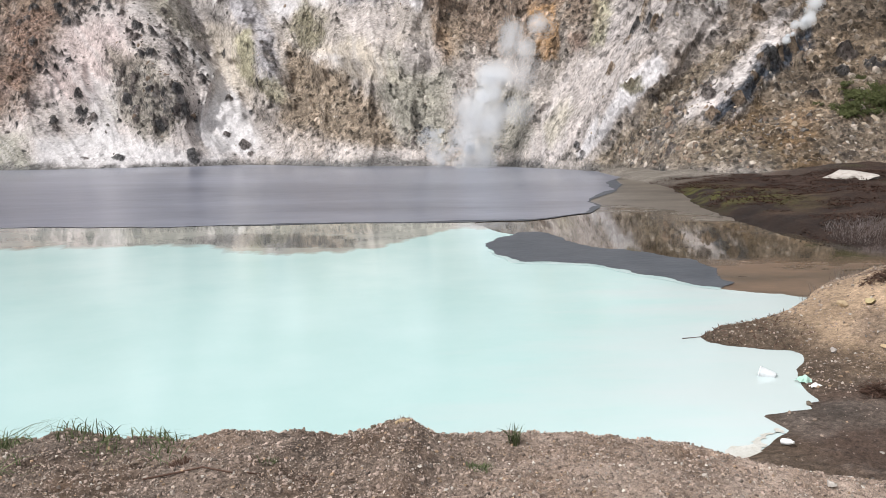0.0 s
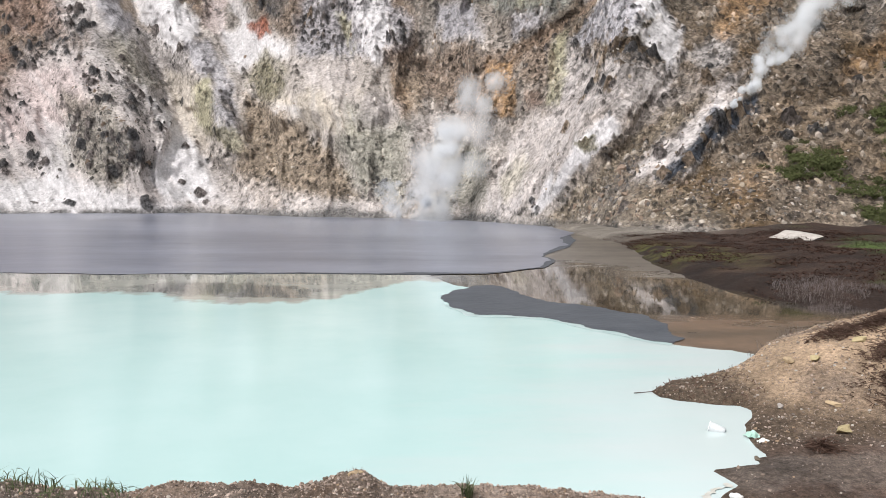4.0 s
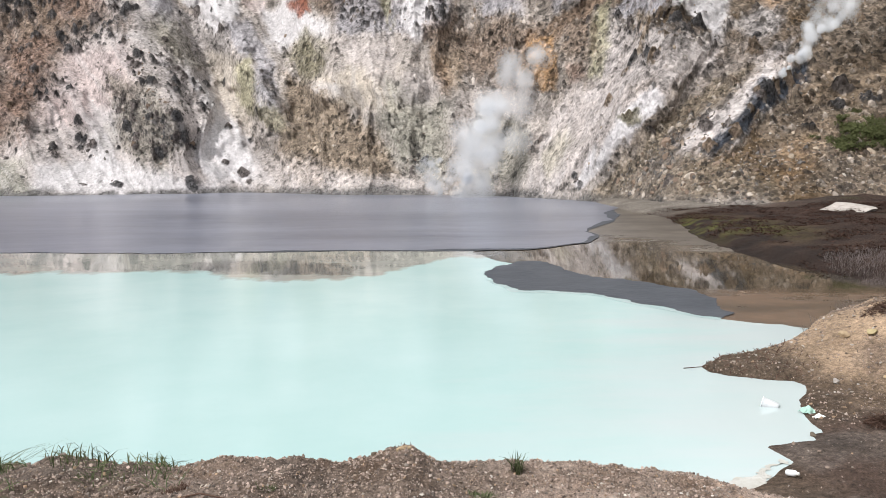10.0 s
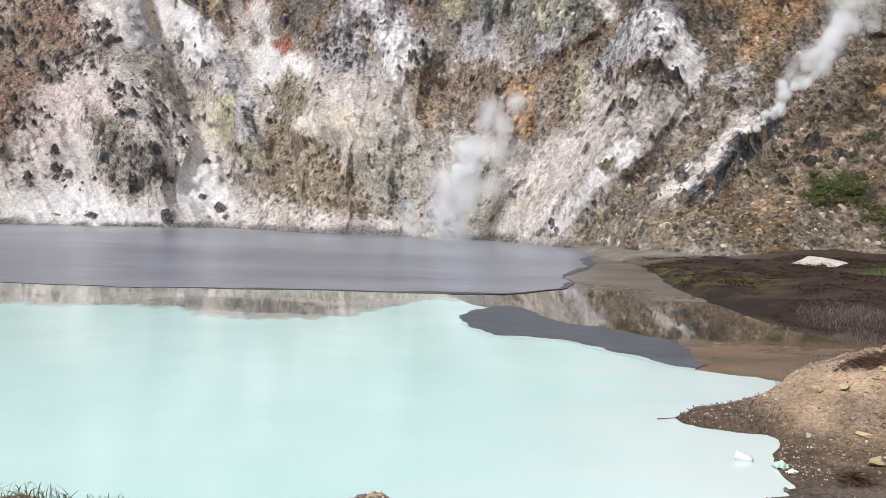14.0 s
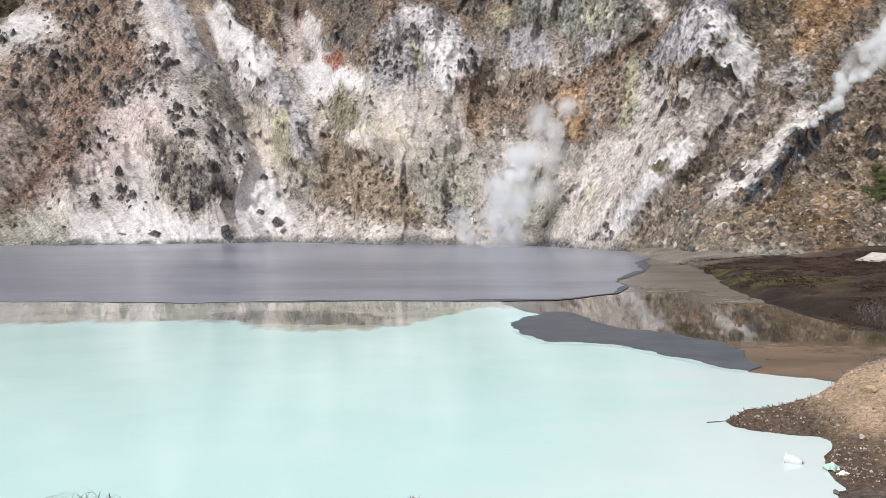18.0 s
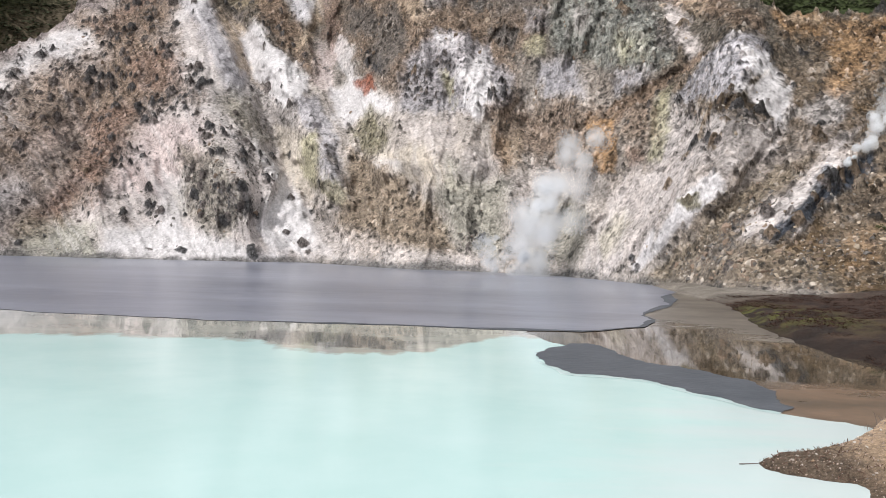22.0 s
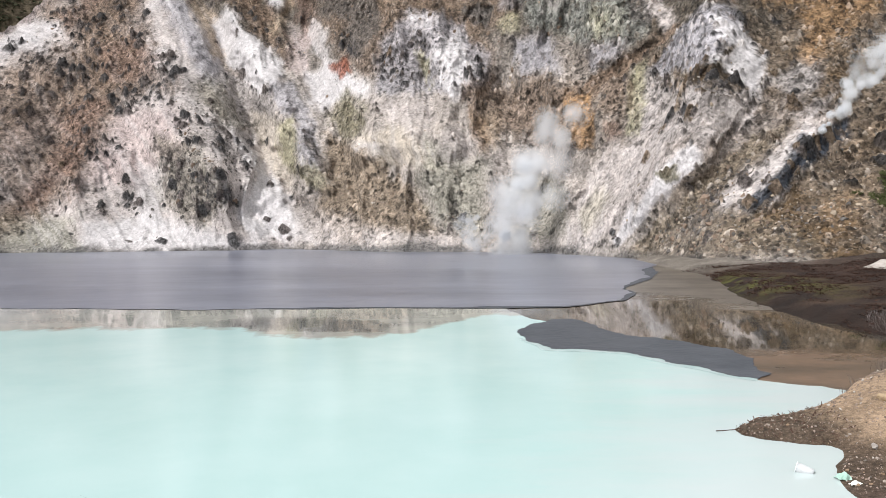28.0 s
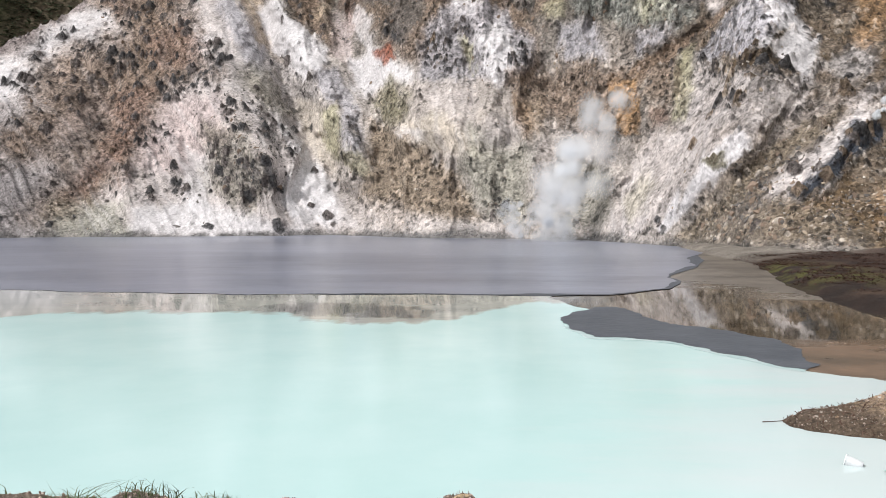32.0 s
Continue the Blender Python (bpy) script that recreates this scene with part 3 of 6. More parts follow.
# middle of the wall
stain("umber", 0.75, 0.6, 0.9, (-11, 17.5), (-8, 21), (5.6, 19.9), (5.1, 15.5), (1.4, 11.8), (1.3, 7.7), (-8.2, 10.1), (-10.5, 12.7))
stain("crag", 0.8, 0.3, 0.5, (-10.4, 15.3), (-8.1, 14.1), (-6.9, 15.5), (-6.2, 12.2), (-8.1, 10.7), (-8.9, 11.1), (-8.3, 12.8), (-10.4, 13))
stain("crag", 0.85, 0.5, 0.7, (-8.3, 21), (-1.8, 20.6), (-0.8, 15.6), (-4.2, 16.1), (-6.9, 16.3))
stain("crag", 0.95, 0.2, 0.5, (-2.1, 20.6), (-0.8, 20.5), (-0.6, 15.2), (-1.3, 14.7), (-1.9, 15.3))
stain("crag", 0.7, 0.4, 0.5, (-0.6, 20.5), (2.7, 20.2), (3.3, 15.3), (-0, 14.4))
stain("leaf", 0.6, 0.4, 1.0, (-8.4, 19.6), (-5.7, 18), (-6.1, 16.6), (-7.6, 17.4))
stain("sand", 0.7, 0.3, 0.5, (-7.1, 15.7), (-4.6, 16.2), (-4.6, 14.3), (-6.1, 14))
stain("ash", 0.8, 0.2, 0.5, (-4.7, 16.1), (-3, 16.1), (-3, 15.1), (-4.7, 15))
stain("crag", 0.95, 0.15, 0.5, (-0.3, 13.2), (0.3, 13.7), (1.4, 13.6), (1.2, 12.1), (0.1, 12.2))
stain("ash", 0.85, 0.2, 0.5, (1.7, 14.9), (3.5, 15.1), (3.4, 13.4), (1.8, 13.5))
stain("white", 0.9, 0.3, 0.5, (-11.3, 9.4), (-9.3, 10.1), (-7.2, 8.4), (-10.2, 6.9), (-11.2, 7.6))
stain("white", 0.6, 0.2, 0.5, (-10.7, 12.7), (-9.5, 12.1), (-9.7, 10.4), (-10.9, 10.8))
stain("dark", 0.9, 0.15, 0.5, (-9.3, 12.1), (-8.1, 11.7), (-7.9, 10.7), (-8.9, 10.7))
stain("red", 0.9, 0.12, 0.3, (-9.4, 9.9), (-8.5, 10.3), (-8.2, 9.5), (-9.1, 9.3))
stain("olive", 0.75, 0.3, 0.8, (-10.2, 6.9), (-8.2, 8), (-7.8, 5.3), (-9.4, 5.7))
stain("olive", 0.6, 0.3, 0.5, (-8.5, 7.3), (-7.2, 7.3), (-7.8, 4.9), (-8.7, 4.9))
stain("beige", 0.9, 0.3, 0.5, (-8.3, 4.8), (-4.8, 6.4), (-2.1, 6), (-2.6, 2.9), (-6, 3.3), (-7.1, 3.8))
stain("pale", 0.75, 0.4, 0.5, (-6.5, 7.4), (-2.8, 7.9), (-2.1, 3.7), (-4.4, 5.3))
stain("white", 0.6, 0.25, 0.5, (-8.3, 4.6), (-6.3, 4.7), (-6.7, 3.6), (-8.1, 4))
stain("lilac", 0.8, 0.3, 0.5, (-6.3, 8.4), (-6, 11.2), (-4.2, 13.3), (-2.3, 13.2), (-0.5, 11.9), (1.1, 10.3), (1, 8.7), (-0.9, 8), (-2.8, 7.9))
stain("dark", 0.8, 0.25, 0.5, (-6.4, 10.1), (-5.2, 11.2), (-4.1, 9.8), (-3.4, 8.1), (-5.5, 8.3))
stain("dark", 0.7, 0.2, 0.5, (-4.2, 12.5), (-3.1, 12), (-3.1, 10.7), (-4.3, 11.1))
stain("dark", 0.8, 0.2, 0.5, (-0.3, 10.4), (1, 9.8), (0.7, 8.7), (-0.4, 9.1))
stain("white", 0.9, 0.25, 0.5, (-2.8, 11.1), (-0.9, 11.5), (-0.1, 9.6), (-1.1, 7.6), (-2.4, 8.5))
stain("white", 0.5, 0.25, 0.5, (-4.2, 13.2), (-2.3, 13), (-2.7, 12.2), (-4.1, 12.5))
stain("sulphur", 0.7, 0.15, 0.5, (-3.6, 10.6), (-3.1, 10.3), (-2.5, 8.2), (-3, 8.3))
stain("rubble", 0.9, 0.4, 0.8, (-9.8, 5.4), (-6, 3.2), (-4.1, 1.8), (-2.3, -1.3), (-8.4, -1.7), (-11, -0), (-9.5, 1.9))
stain("pale", 0.65, 0.4, 0.5, (-12.6, 0.8), (-9.9, -0), (-4.5, -1.6), (-0.2, -1.7), (-0.3, -2.5), (-12.6, -2.1))
stain("moss", 0.6, 0.5, 0.8, (-2.9, 4.5), (1, 3.6), (0.3, -1.7), (-2.3, -0.9), (-3.7, 2.2))
stain("pale", 0.6, 0.4, 0.5, (-2.1, 5.6), (0.8, 5.1), (-0.3, 3.2), (-2.2, 3.7))
stain("dark", 0.6, 0.3, 0.5, (-2.1, 0.3), (-0.4, 0.3), (-0.3, -1.1), (-1.9, -1.1))
stain("umber", 0.75, 0.5, 0.9, (-0.4, 8.2), (4.9, 9.1), (8.4, 7.7), (6.6, 5.1), (1.2, 4.6), (0.1, 6.3))
stain("sand", 0.6, 0.3, 0.5, (0.9, 7), (2.1, 6.9), (2.1, 4.3), (0.8, 4.5))
stain("pale", 0.5, 0.7, 0.9, (1.2, 4.3), (6.2, 4.2), (6.4, 0.5), (1.1, 0.6))
stain("moss", 0.5, 0.5, 0.9, (2.6, 3.2), (6.5, 1.6), (7, -1.7), (2.8, -2.1))
stain("rust", 0.85, 0.15, 0.35, (6.5, 7.6), (8, 7.7), (8.2, 4.4), (6.5, 4.2))
stain("rust", 0.4, 0.3, 0.5, (0.5, 4.4), (0.1, 6.3), (0.7, 6.2), (1.2, 4.7))
stain("crag", 0.55, 0.8, 0.7, (-21.3, 21), (-15.8, 21.1), (-14.3, 17.5), (-16.3, 16.3), (-19.8, 16.6))
stain("crag", 0.5, 0.8, 0.7, (-10.7, 18.9), (5.6, 19.9), (5.1, 15.8), (0.7, 14.6), (-6.1, 16.1), (-10.2, 15.5))
stain("ash", 0.6, 0.6, 0.6, (-42.5, 0.4), (-38.9, 2.1), (-33.7, 3.9), (-29.9, 1), (-33.3, -2.3), (-42.5, -2))
# green-grey rock under the crest
stain("slab", 0.85, 0.4, 0.7, (3.1, 15.6), (7, 17.7), (10, 15.4), (12, 11.6), (10.2, 10.9), (6.8, 11.2), (4, 12.5))
stain("moss", 0.7, 0.3, 0.5, (8, 13.6), (10.2, 12.8), (9.9, 11.1), (7.6, 11.9))
stain("sulphur", 0.45, 0.2, 0.5, (7.9, 13.1), (8.9, 12.6), (8.6, 11.2), (8, 11.5))
stain("sulphur", 0.5, 0.2, 0.5, (1.8, 12.9), (3.3, 13.1), (3.2, 11.8), (1.9, 11.9))
stain("pale", 0.5, 0.2, 0.5, (4.9, 14.9), (6.3, 14.6), (5.9, 13.2), (5, 13.3))
stain("crag", 0.85, 0.15, 0.5, (10.4, 14.1), (11.9, 13.3), (12.2, 11.9), (10.7, 12.3))
stain("crag", 0.8, 0.15, 0.5, (9.1, 16.1), (10.3, 15.6), (10.3, 14.6), (9.3, 15))
stain("lilac", 0.85, 0.3, 0.5, (3.1, 11.2), (5.5, 11.5), (5.8, 9.2), (3.4, 9.3))
stain("lilac", 0.75, 0.3, 0.5, (7.8, 11.1), (10.2, 11.1), (9.6, 10.1), (8.1, 9.3))
stain("pale", 0.85, 0.25, 0.5, (11, 15.8), (12.9, 13.9), (13.8, 12.1), (12.8, 11.1), (11.9, 12.7), (11.3, 14.4))
stain("umber", 0.85, 0.25, 0.5, (8, 18.2), (10.4, 17.6), (17.2, 13.8), (17.2, 13), (12.9, 14.2), (9.7, 16.3))
stain("sand", 0.6, 0.2, 0.5, (12.4, 15.3), (13.5, 15), (13.8, 13.8), (12.9, 13.9))
stain("umber", 0.85, 0.12, 0.3, (13.7, 12), (14, 11.7), (10.1, 9), (6.6, 7.4), (7.9, 8.7))
# right-hand cone and its white flank
stain("rill", 0.75, 0.4, 0.8, (11.6, 9.3), (18.2, 7.3), (18.1, 5.6), (13.1, 4.4), (10.9, 5.1))
stain("lilac", 0.9, 0.2, 0.5, (15.2, 12.9), (17.1, 12.4), (17.8, 10.8), (14.3, 9), (12.4, 8.9), (13.6, 11))
stain("white", 0.92, 0.2, 0.5, (16.2, 11.9), (17.9, 11.2), (19.1, 9.4), (19.2, 8.6), (18.2, 7.1), (17.4, 8.2), (16.6, 9.2), (15.3, 9.6), (17.2, 10.3))
stain("pale", 0.65, 0.5, 0.6, (10.6, 7.3), (14.4, 7.9), (18.4, 7.3), (18.8, 5.7), (15.8, 3.8), (10.8, 4.1))
stain("pale", 0.45, 0.6, 0.6, (14.7, 3.7), (18.7, 5.8), (21.7, 9.1), (22.9, 7.7), (19.5, 4.6), (15.9, 1.7))
stain("dark", 0.85, 0.2, 0.5, (14.3, 9.2), (15.8, 9.6), (17, 8.6), (18.1, 7.3), (16.7, 7.1), (15.5, 7.6), (14.4, 7.9))
stain("dark", 0.8, 0.2, 0.5, (12.8, 8.2), (13.8, 8.3), (14, 7.3), (13.1, 7.2))
stain("dark", 0.75, 0.2, 0.5, (13.3, 6.6), (14.9, 6.6), (14.5, 5.4), (13.7, 5.5))
stain("sulphur", 0.7, 0.2, 0.5, (10.6, 9.4), (11.6, 10.1), (11.4, 8.3), (11.1, 6.4), (11, 5.2), (10.5, 5.1), (10.3, 7.9))
stain("umber", 0.6, 0.3, 0.8, (8.5, 8.9), (10.4, 9.4), (10.5, 6.4), (9.2, 5.1))
stain("brick", 0.5, 0.2, 0.5, (9, 5.7), (9.9, 6.1), (10.1, 5.2), (9.4, 4.8))
stain("pale", 0.85, 0.4, 0.5, (7.1, 0.8), (9.6, 4.6), (14.6, 4.1), (15.1, 3), (11.1, -0.7), (7.4, -2.9), (6, -2))
stain("sulphur", 0.35, 0.4, 0.5, (7.2, -0), (9, 1.7), (9.8, 0.9), (7.7, -1.5))
stain("white", 0.92, 0.2, 0.5, (8.9, -2.2), (11, 0.6), (13.2, 3.3), (14.6, 4), (15.2, 3), (13.6, 1.9), (11.3, -1), (9.8, -2.4))
stain("olive", 0.9, 0.12, 0.3, (12.4, 2.5), (13.4, 2.8), (13.6, 2), (12.9, 1.8))
stain("dark", 0.8, 0.15, 0.5, (9, -1.4), (9.7, -1.1), (10, -2), (9.3, -2.2))
stain("drab", 0.9, 0.3, 0.7, (10.5, -2.7), (14.8, 1.8), (18.4, 4.4), (20.7, 5.8), (19.7, 4.2), (16.3, 1.3), (11.3, -3.2))
stain("white", 0.85, 0.25, 0.5, (16.2, 0.4), (18.9, 2.7), (21.4, 5.4), (22.1, 5.1), (20.9, 3.1), (19.7, 0.8), (18.4, 1.5), (16.8, 0))
stain("dark", 0.9, 0.12, 0.5, (19, 4.6), (20, 4.5), (19.9, 4), (19.1, 4.1))
stain("dark", 0.8, 0.15, 0.5, (15.2, 1.1), (16.5, 1), (16.4, 0.2), (15.4, 0.1))
stain("pale", 0.75, 0.2, 0.5, (20.1, 5.6), (20.8, 6.3), (23.1, 7.1), (21.8, 5.8), (20.7, 5.4))
stain("rill", 0.8, 0.25, 0.5, (19.8, 8.1), (21.4, 9), (22.4, 8.6), (22.3, 7.2), (20.4, 7.1))
stain("pale", 0.75, 0.35, 0.6, (15.7, -0.4), (17.4, 1.6), (19.9, 4), (21.5, 6.3), (23.3, 7.2), (22.8, 5.5), (20.9, 2.7), (19.9, 0.6), (17.9, -0.1))
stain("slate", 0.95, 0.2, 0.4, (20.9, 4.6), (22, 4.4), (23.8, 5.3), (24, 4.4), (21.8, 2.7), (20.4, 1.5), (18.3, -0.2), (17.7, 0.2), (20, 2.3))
stain("rust", 0.7, 0.4, 0.8, (21.1, 13.4), (24.9, 13.9), (26.2, 13), (23.7, 10.9), (21.7, 9.3), (20.9, 10.9))
stain("rust", 0.75, 0.25, 0.5, (17.3, 14.2), (19.5, 14.4), (20.9, 13.6), (20.4, 12.5), (18.5, 12.9))
stain("sand", 0.6, 0.15, 0.5, (18.4, 14.1), (20.9, 13.7), (20.2, 13.2), (18.7, 13.4))
stain("rust", 0.75, 0.35, 0.7, (30.4, 8), (34.8, 12.1), (34.9, 9.5), (31.9, 8.4), (28.9, 6), (28.6, 6.7))
stain("crag", 0.75, 0.4, 0.8, (28.6, 10.2), (30.1, 11.6), (34.6, 14.7), (34.7, 12.5), (31.2, 10.5), (30, 8.8))
stain("rust", 0.35, 0.4, 0.5, (22.3, 0.2), (24.4, 0.7), (24.5, -1.1), (22.8, -2))
stain("rill", 0.75, 0.25, 0.5, (15.9, -3), (20, -2.5), (24.4, -3.8), (20.8, -4.6))
stain("drab", 0.55, 0.5, 0.8, (10.5, -3.3), (16.8, -0.1), (20.6, -0.7), (22.5, -3.1), (15.9, -3.3))
# ridges (+) and gullies (-)
ridge(2.6, 2.6, (-20.4, 15.8), (-19.1, 7), (-16.5, -1.5))
ridge(1.0, -1.7, (-18.3, 15.3), (-16, 8.9), (-13.7, 3.5), (-11.1, -1.6))
ridge(0.8, 1.3, (-16.3, 13.1), (-12.9, 7.4), (-10.2, 1.9))
ridge(1.0, -1.2, (-12, 13.1), (-10.1, 7.3), (-9.1, 3))
ridge(1.6, 1.5, (-2.7, 12), (-0.5, 8.9))
ridge(2.2, 1.3, (-6.3, 5.3), (-2.9, 4.8))
ridge(2.6, 2.2, (5.1, 14.7), (7.9, 14.5), (11.2, 12.7))
ridge(1.6, -1.6, (2.4, 8), (4.8, 3.5), (4.6, -1.7))
ridge(0.5, -0.25, (13.9, 11.9), (10.1, 9.3), (7.7, 8.1))
ridge(2.2, 2.2, (15.6, 12.8), (15.5, 8.5), (13.1, 3.8), (9.6, -1.8))
ridge(1.4, -0.6, (19.7, 11.6), (19.3, 6.8), (16.7, 2.1), (12.4, -2.8))
ridge(0.9, 0.9, (22.4, 5.1), (19.3, 1.2))
ridge(4.0, 1.5, (-31, 8.3), (-34.3, -1.2))
ridge(1.2, -0.9, (-26.3, 7.3), (-28.1, -1.3))


def line_distance(u, v, p, closed):
    """Distance to a line through p, and whether each place lies inside it."""
    best, odd = np.full(u.shape, 1e9), np.zeros(u.shape, bool)
    q = np.roll(p, -1, 0) if closed else p[1:]
    for (ax, ay), (bx, by) in zip(p, q):
        dx, dy = bx - ax, by - ay
        t = np.clip(((u - ax) * dx + (v - ay) * dy) / (dx * dx + dy * dy + 1e-12), 0, 1)
        best = np.minimum(best, np.hypot(u - ax - t * dx, v - ay - t * dy))
        if closed:
            odd ^= ((ay > v) != (by > v)) & (u < dx * (v - ay) / (dy + 1e-12) + ax)
    return best, odd


def cover(stain_, az, el, torn):
    """How far a stain covers each place, 0 to 1; torn shakes its edge."""
    kind, strength, edge, ragged, p = stain_
    edge = 1.4 * edge
    out = np.zeros(az.shape)
    lo, hi = p.min(0) - edge - 1.6 * ragged - 0.2, p.max(0) + edge + 1.6 * ragged + 0.2
    near = (az > lo[0]) & (az < hi[0]) & (el > lo[1]) & (el < hi[1])
    if near.any():
        d, odd = line_distance(az[near], el[near], p, True)
        out[near] = strength * smooth(-edge, edge, np.where(odd, d, -d) + ragged * torn[near])
    return out


def covered(kinds, az, el, torn):
    out = np.zeros(az.shape)
    for st in STAINS:
        if st[0] in kinds:
            out = np.maximum(out, cover(st, az, el, torn))
    return out


# bearing against the lean of the fall line (degrees of bearing per degree of elevation)
LEAN = [(-60, 1.1), (-34, 0.9), (-26, 0.62), (-19, 0.42), (-10, 0.22), (0, 0.0), (7, -0.15), (12, -0.4), (18, -0.7), (26, -0.9), (40, -1.0)]


def fall(az, el):
    return az + spline(LEAN, az) * (el - 4)


def lumps(x, y, z, cell, mask, seed):
    """Embedded stones: height (0 to 1) and a random number of the stone that lies over each place."""
    x, y, z = x / cell, y / cell, z / cell
    fx, fy, fz = np.floor(x).astype(np.int64), np.floor(y).astype(np.int64), np.floor(z).astype(np.int64)
    best, which = np.zeros_like(x), np.zeros_like(x)
    for a in (-1, 0, 1):
        for b in (-1, 0, 1):
            for c in (-1, 0, 1):
                i, j, k = fx + a, fy + b, fz + c
                h1 = lattice(i, j, k, seed)
                dx = x - i - lattice(i, j, k, seed + 1)
                dy = y - j - lattice(i, j, k, seed + 2)
                dz = z - k - lattice(i, j, k, seed + 3)
                t = h1 * 6.28
                ca, sa = np.cos(t), np.sin(t)
                u, v = dx * ca + dz * sa, dz * ca - dx * sa
                d = 0.8 * np.maximum(np.maximum(np.abs(u) * 0.85, np.abs(v) * 1.3), np.maximum(np.abs(dy), np.abs(0.7 * u + 0.6 * v + 0.3 * dy))) + 0.2 * np.sqrt(u * u + v * v * 1.4 + dy * dy)
                size = 0.26 + 0.40 * h1 * h1
                hh = np.where(lattice(i, j, k, seed + 4) < mask, np.clip(1.25 * (1 - d / size), 0, 0.8) * size / 0.5, 0)
                which = np.where(hh > best, lattice(i, j, k, seed + 5), which)
                best = np.maximum(best, hh)
    return best, which


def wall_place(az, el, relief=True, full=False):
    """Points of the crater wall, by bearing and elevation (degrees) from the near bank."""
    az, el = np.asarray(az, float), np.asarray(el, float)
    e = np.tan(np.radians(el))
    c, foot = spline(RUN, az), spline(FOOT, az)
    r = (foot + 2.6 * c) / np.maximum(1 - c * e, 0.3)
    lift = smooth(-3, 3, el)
    fl = fall(az, el) + 1.1 * fbm(az / 2.2, el / 3, az * 0, 3, 37)
    sway = 0.45 * fbm(az / 1.3, el / 1.3, az * 0, 3, 38)
    for w, h, p in RIDGES:
        d = line_distance(az + sway, el + 0.7 * sway, p, False)[0]
        r = r - 1.5 * h * np.exp(-(d / w) ** 2) * (0.25 + 0.75 * lift)
    extra = None
    if relief:
        s, c0 = np.sin(np.radians(az)), np.cos(np.radians(az))
        x, y, z = r * s, r * c0, 2.6 + r * e
        tear = fbm(x / 2, y / 2, z / 2, 4, 5, 0.6)
        rocky = covered(("dark", "slate"), az, el, tear)
        crag = covered(("crag", "slab", "cliff"), az, el, tear)
        rub = covered(("umber", "rubble", "drab", "olive", "rust"), az, el, tear)
        clean = covered(("white", "pale", "pink", "beige", "sand"), az, el, tear) * (1 - 0.7 * rub)
        right = smooth(9, 16, az + 0.5 * el)
        hgt = 0.3 + 0.7 * lift
        calm = 1 - 0.72 * smooth(6, 13, az)
        blocks = np.abs(vnoise(x / 1.5, y / 1.5, z / 6.0, 43)) + 0.6 * np.abs(vnoise(x / 0.7, y / 0.7, z / 2.0, 44))
        r = r - hgt * (1.5 * fbm(x / 8, y / 8, z / 8, 3, 11) + calm * (1.7 * ridged(fl * 0.36, el * 0.07, el * 0, 2, 31) + 0.36 * ridged(fl * 1.1, el * 0.3, el * 0, 3, 33))
                       + (0.5 - 0.25 * clean) * fbm(x / 2.1, y / 2.1, z / 2.1, 3, 17, 0.6) - (0.05 + 0.5 * rocky + 1.1 * crag) * blocks)
        x, y, z = r * s, r * c0, 2.6 + r * e
        m_big = np.clip(1.0 * rocky + 0.5 * rub * smooth(-8, -16, az) + 0.07 * right + 0.05 * smooth(-7, -12, az), 0, 1) * smooth(-0.3, 0.2, tear + 0.6 * rocky + 0.2)
        m_small = np.clip((0.22 + 0.6 * right) * (1 - 0.88 * clean) + 0.4 * rocky + 0.75 * rub + 0.3 * crag, 0, 0.95)
        b1, i1 = lumps(x, y, z, 0.78, m_big, 201)
        b2, i2 = lumps(x, y, z, 0.34, m_small, 211)
        up = hgt * (0.62 * b1 + 0.36 * b2) + (0.05 - 0.04 * clean) * vnoise(x / 0.22, y / 0.22, z / 0.22, 47)
        extra = (b1, i1, b2, i2, rocky, rub, right, crag, clean)
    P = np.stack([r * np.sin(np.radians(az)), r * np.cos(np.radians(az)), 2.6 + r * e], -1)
    if relief:       # stones stand out along the slope's normal
        P = P + np.stack([-0.6 * s * up, -0.6 * c0 * up, 0.72 * up], -1)
    return (P, extra) if full else P


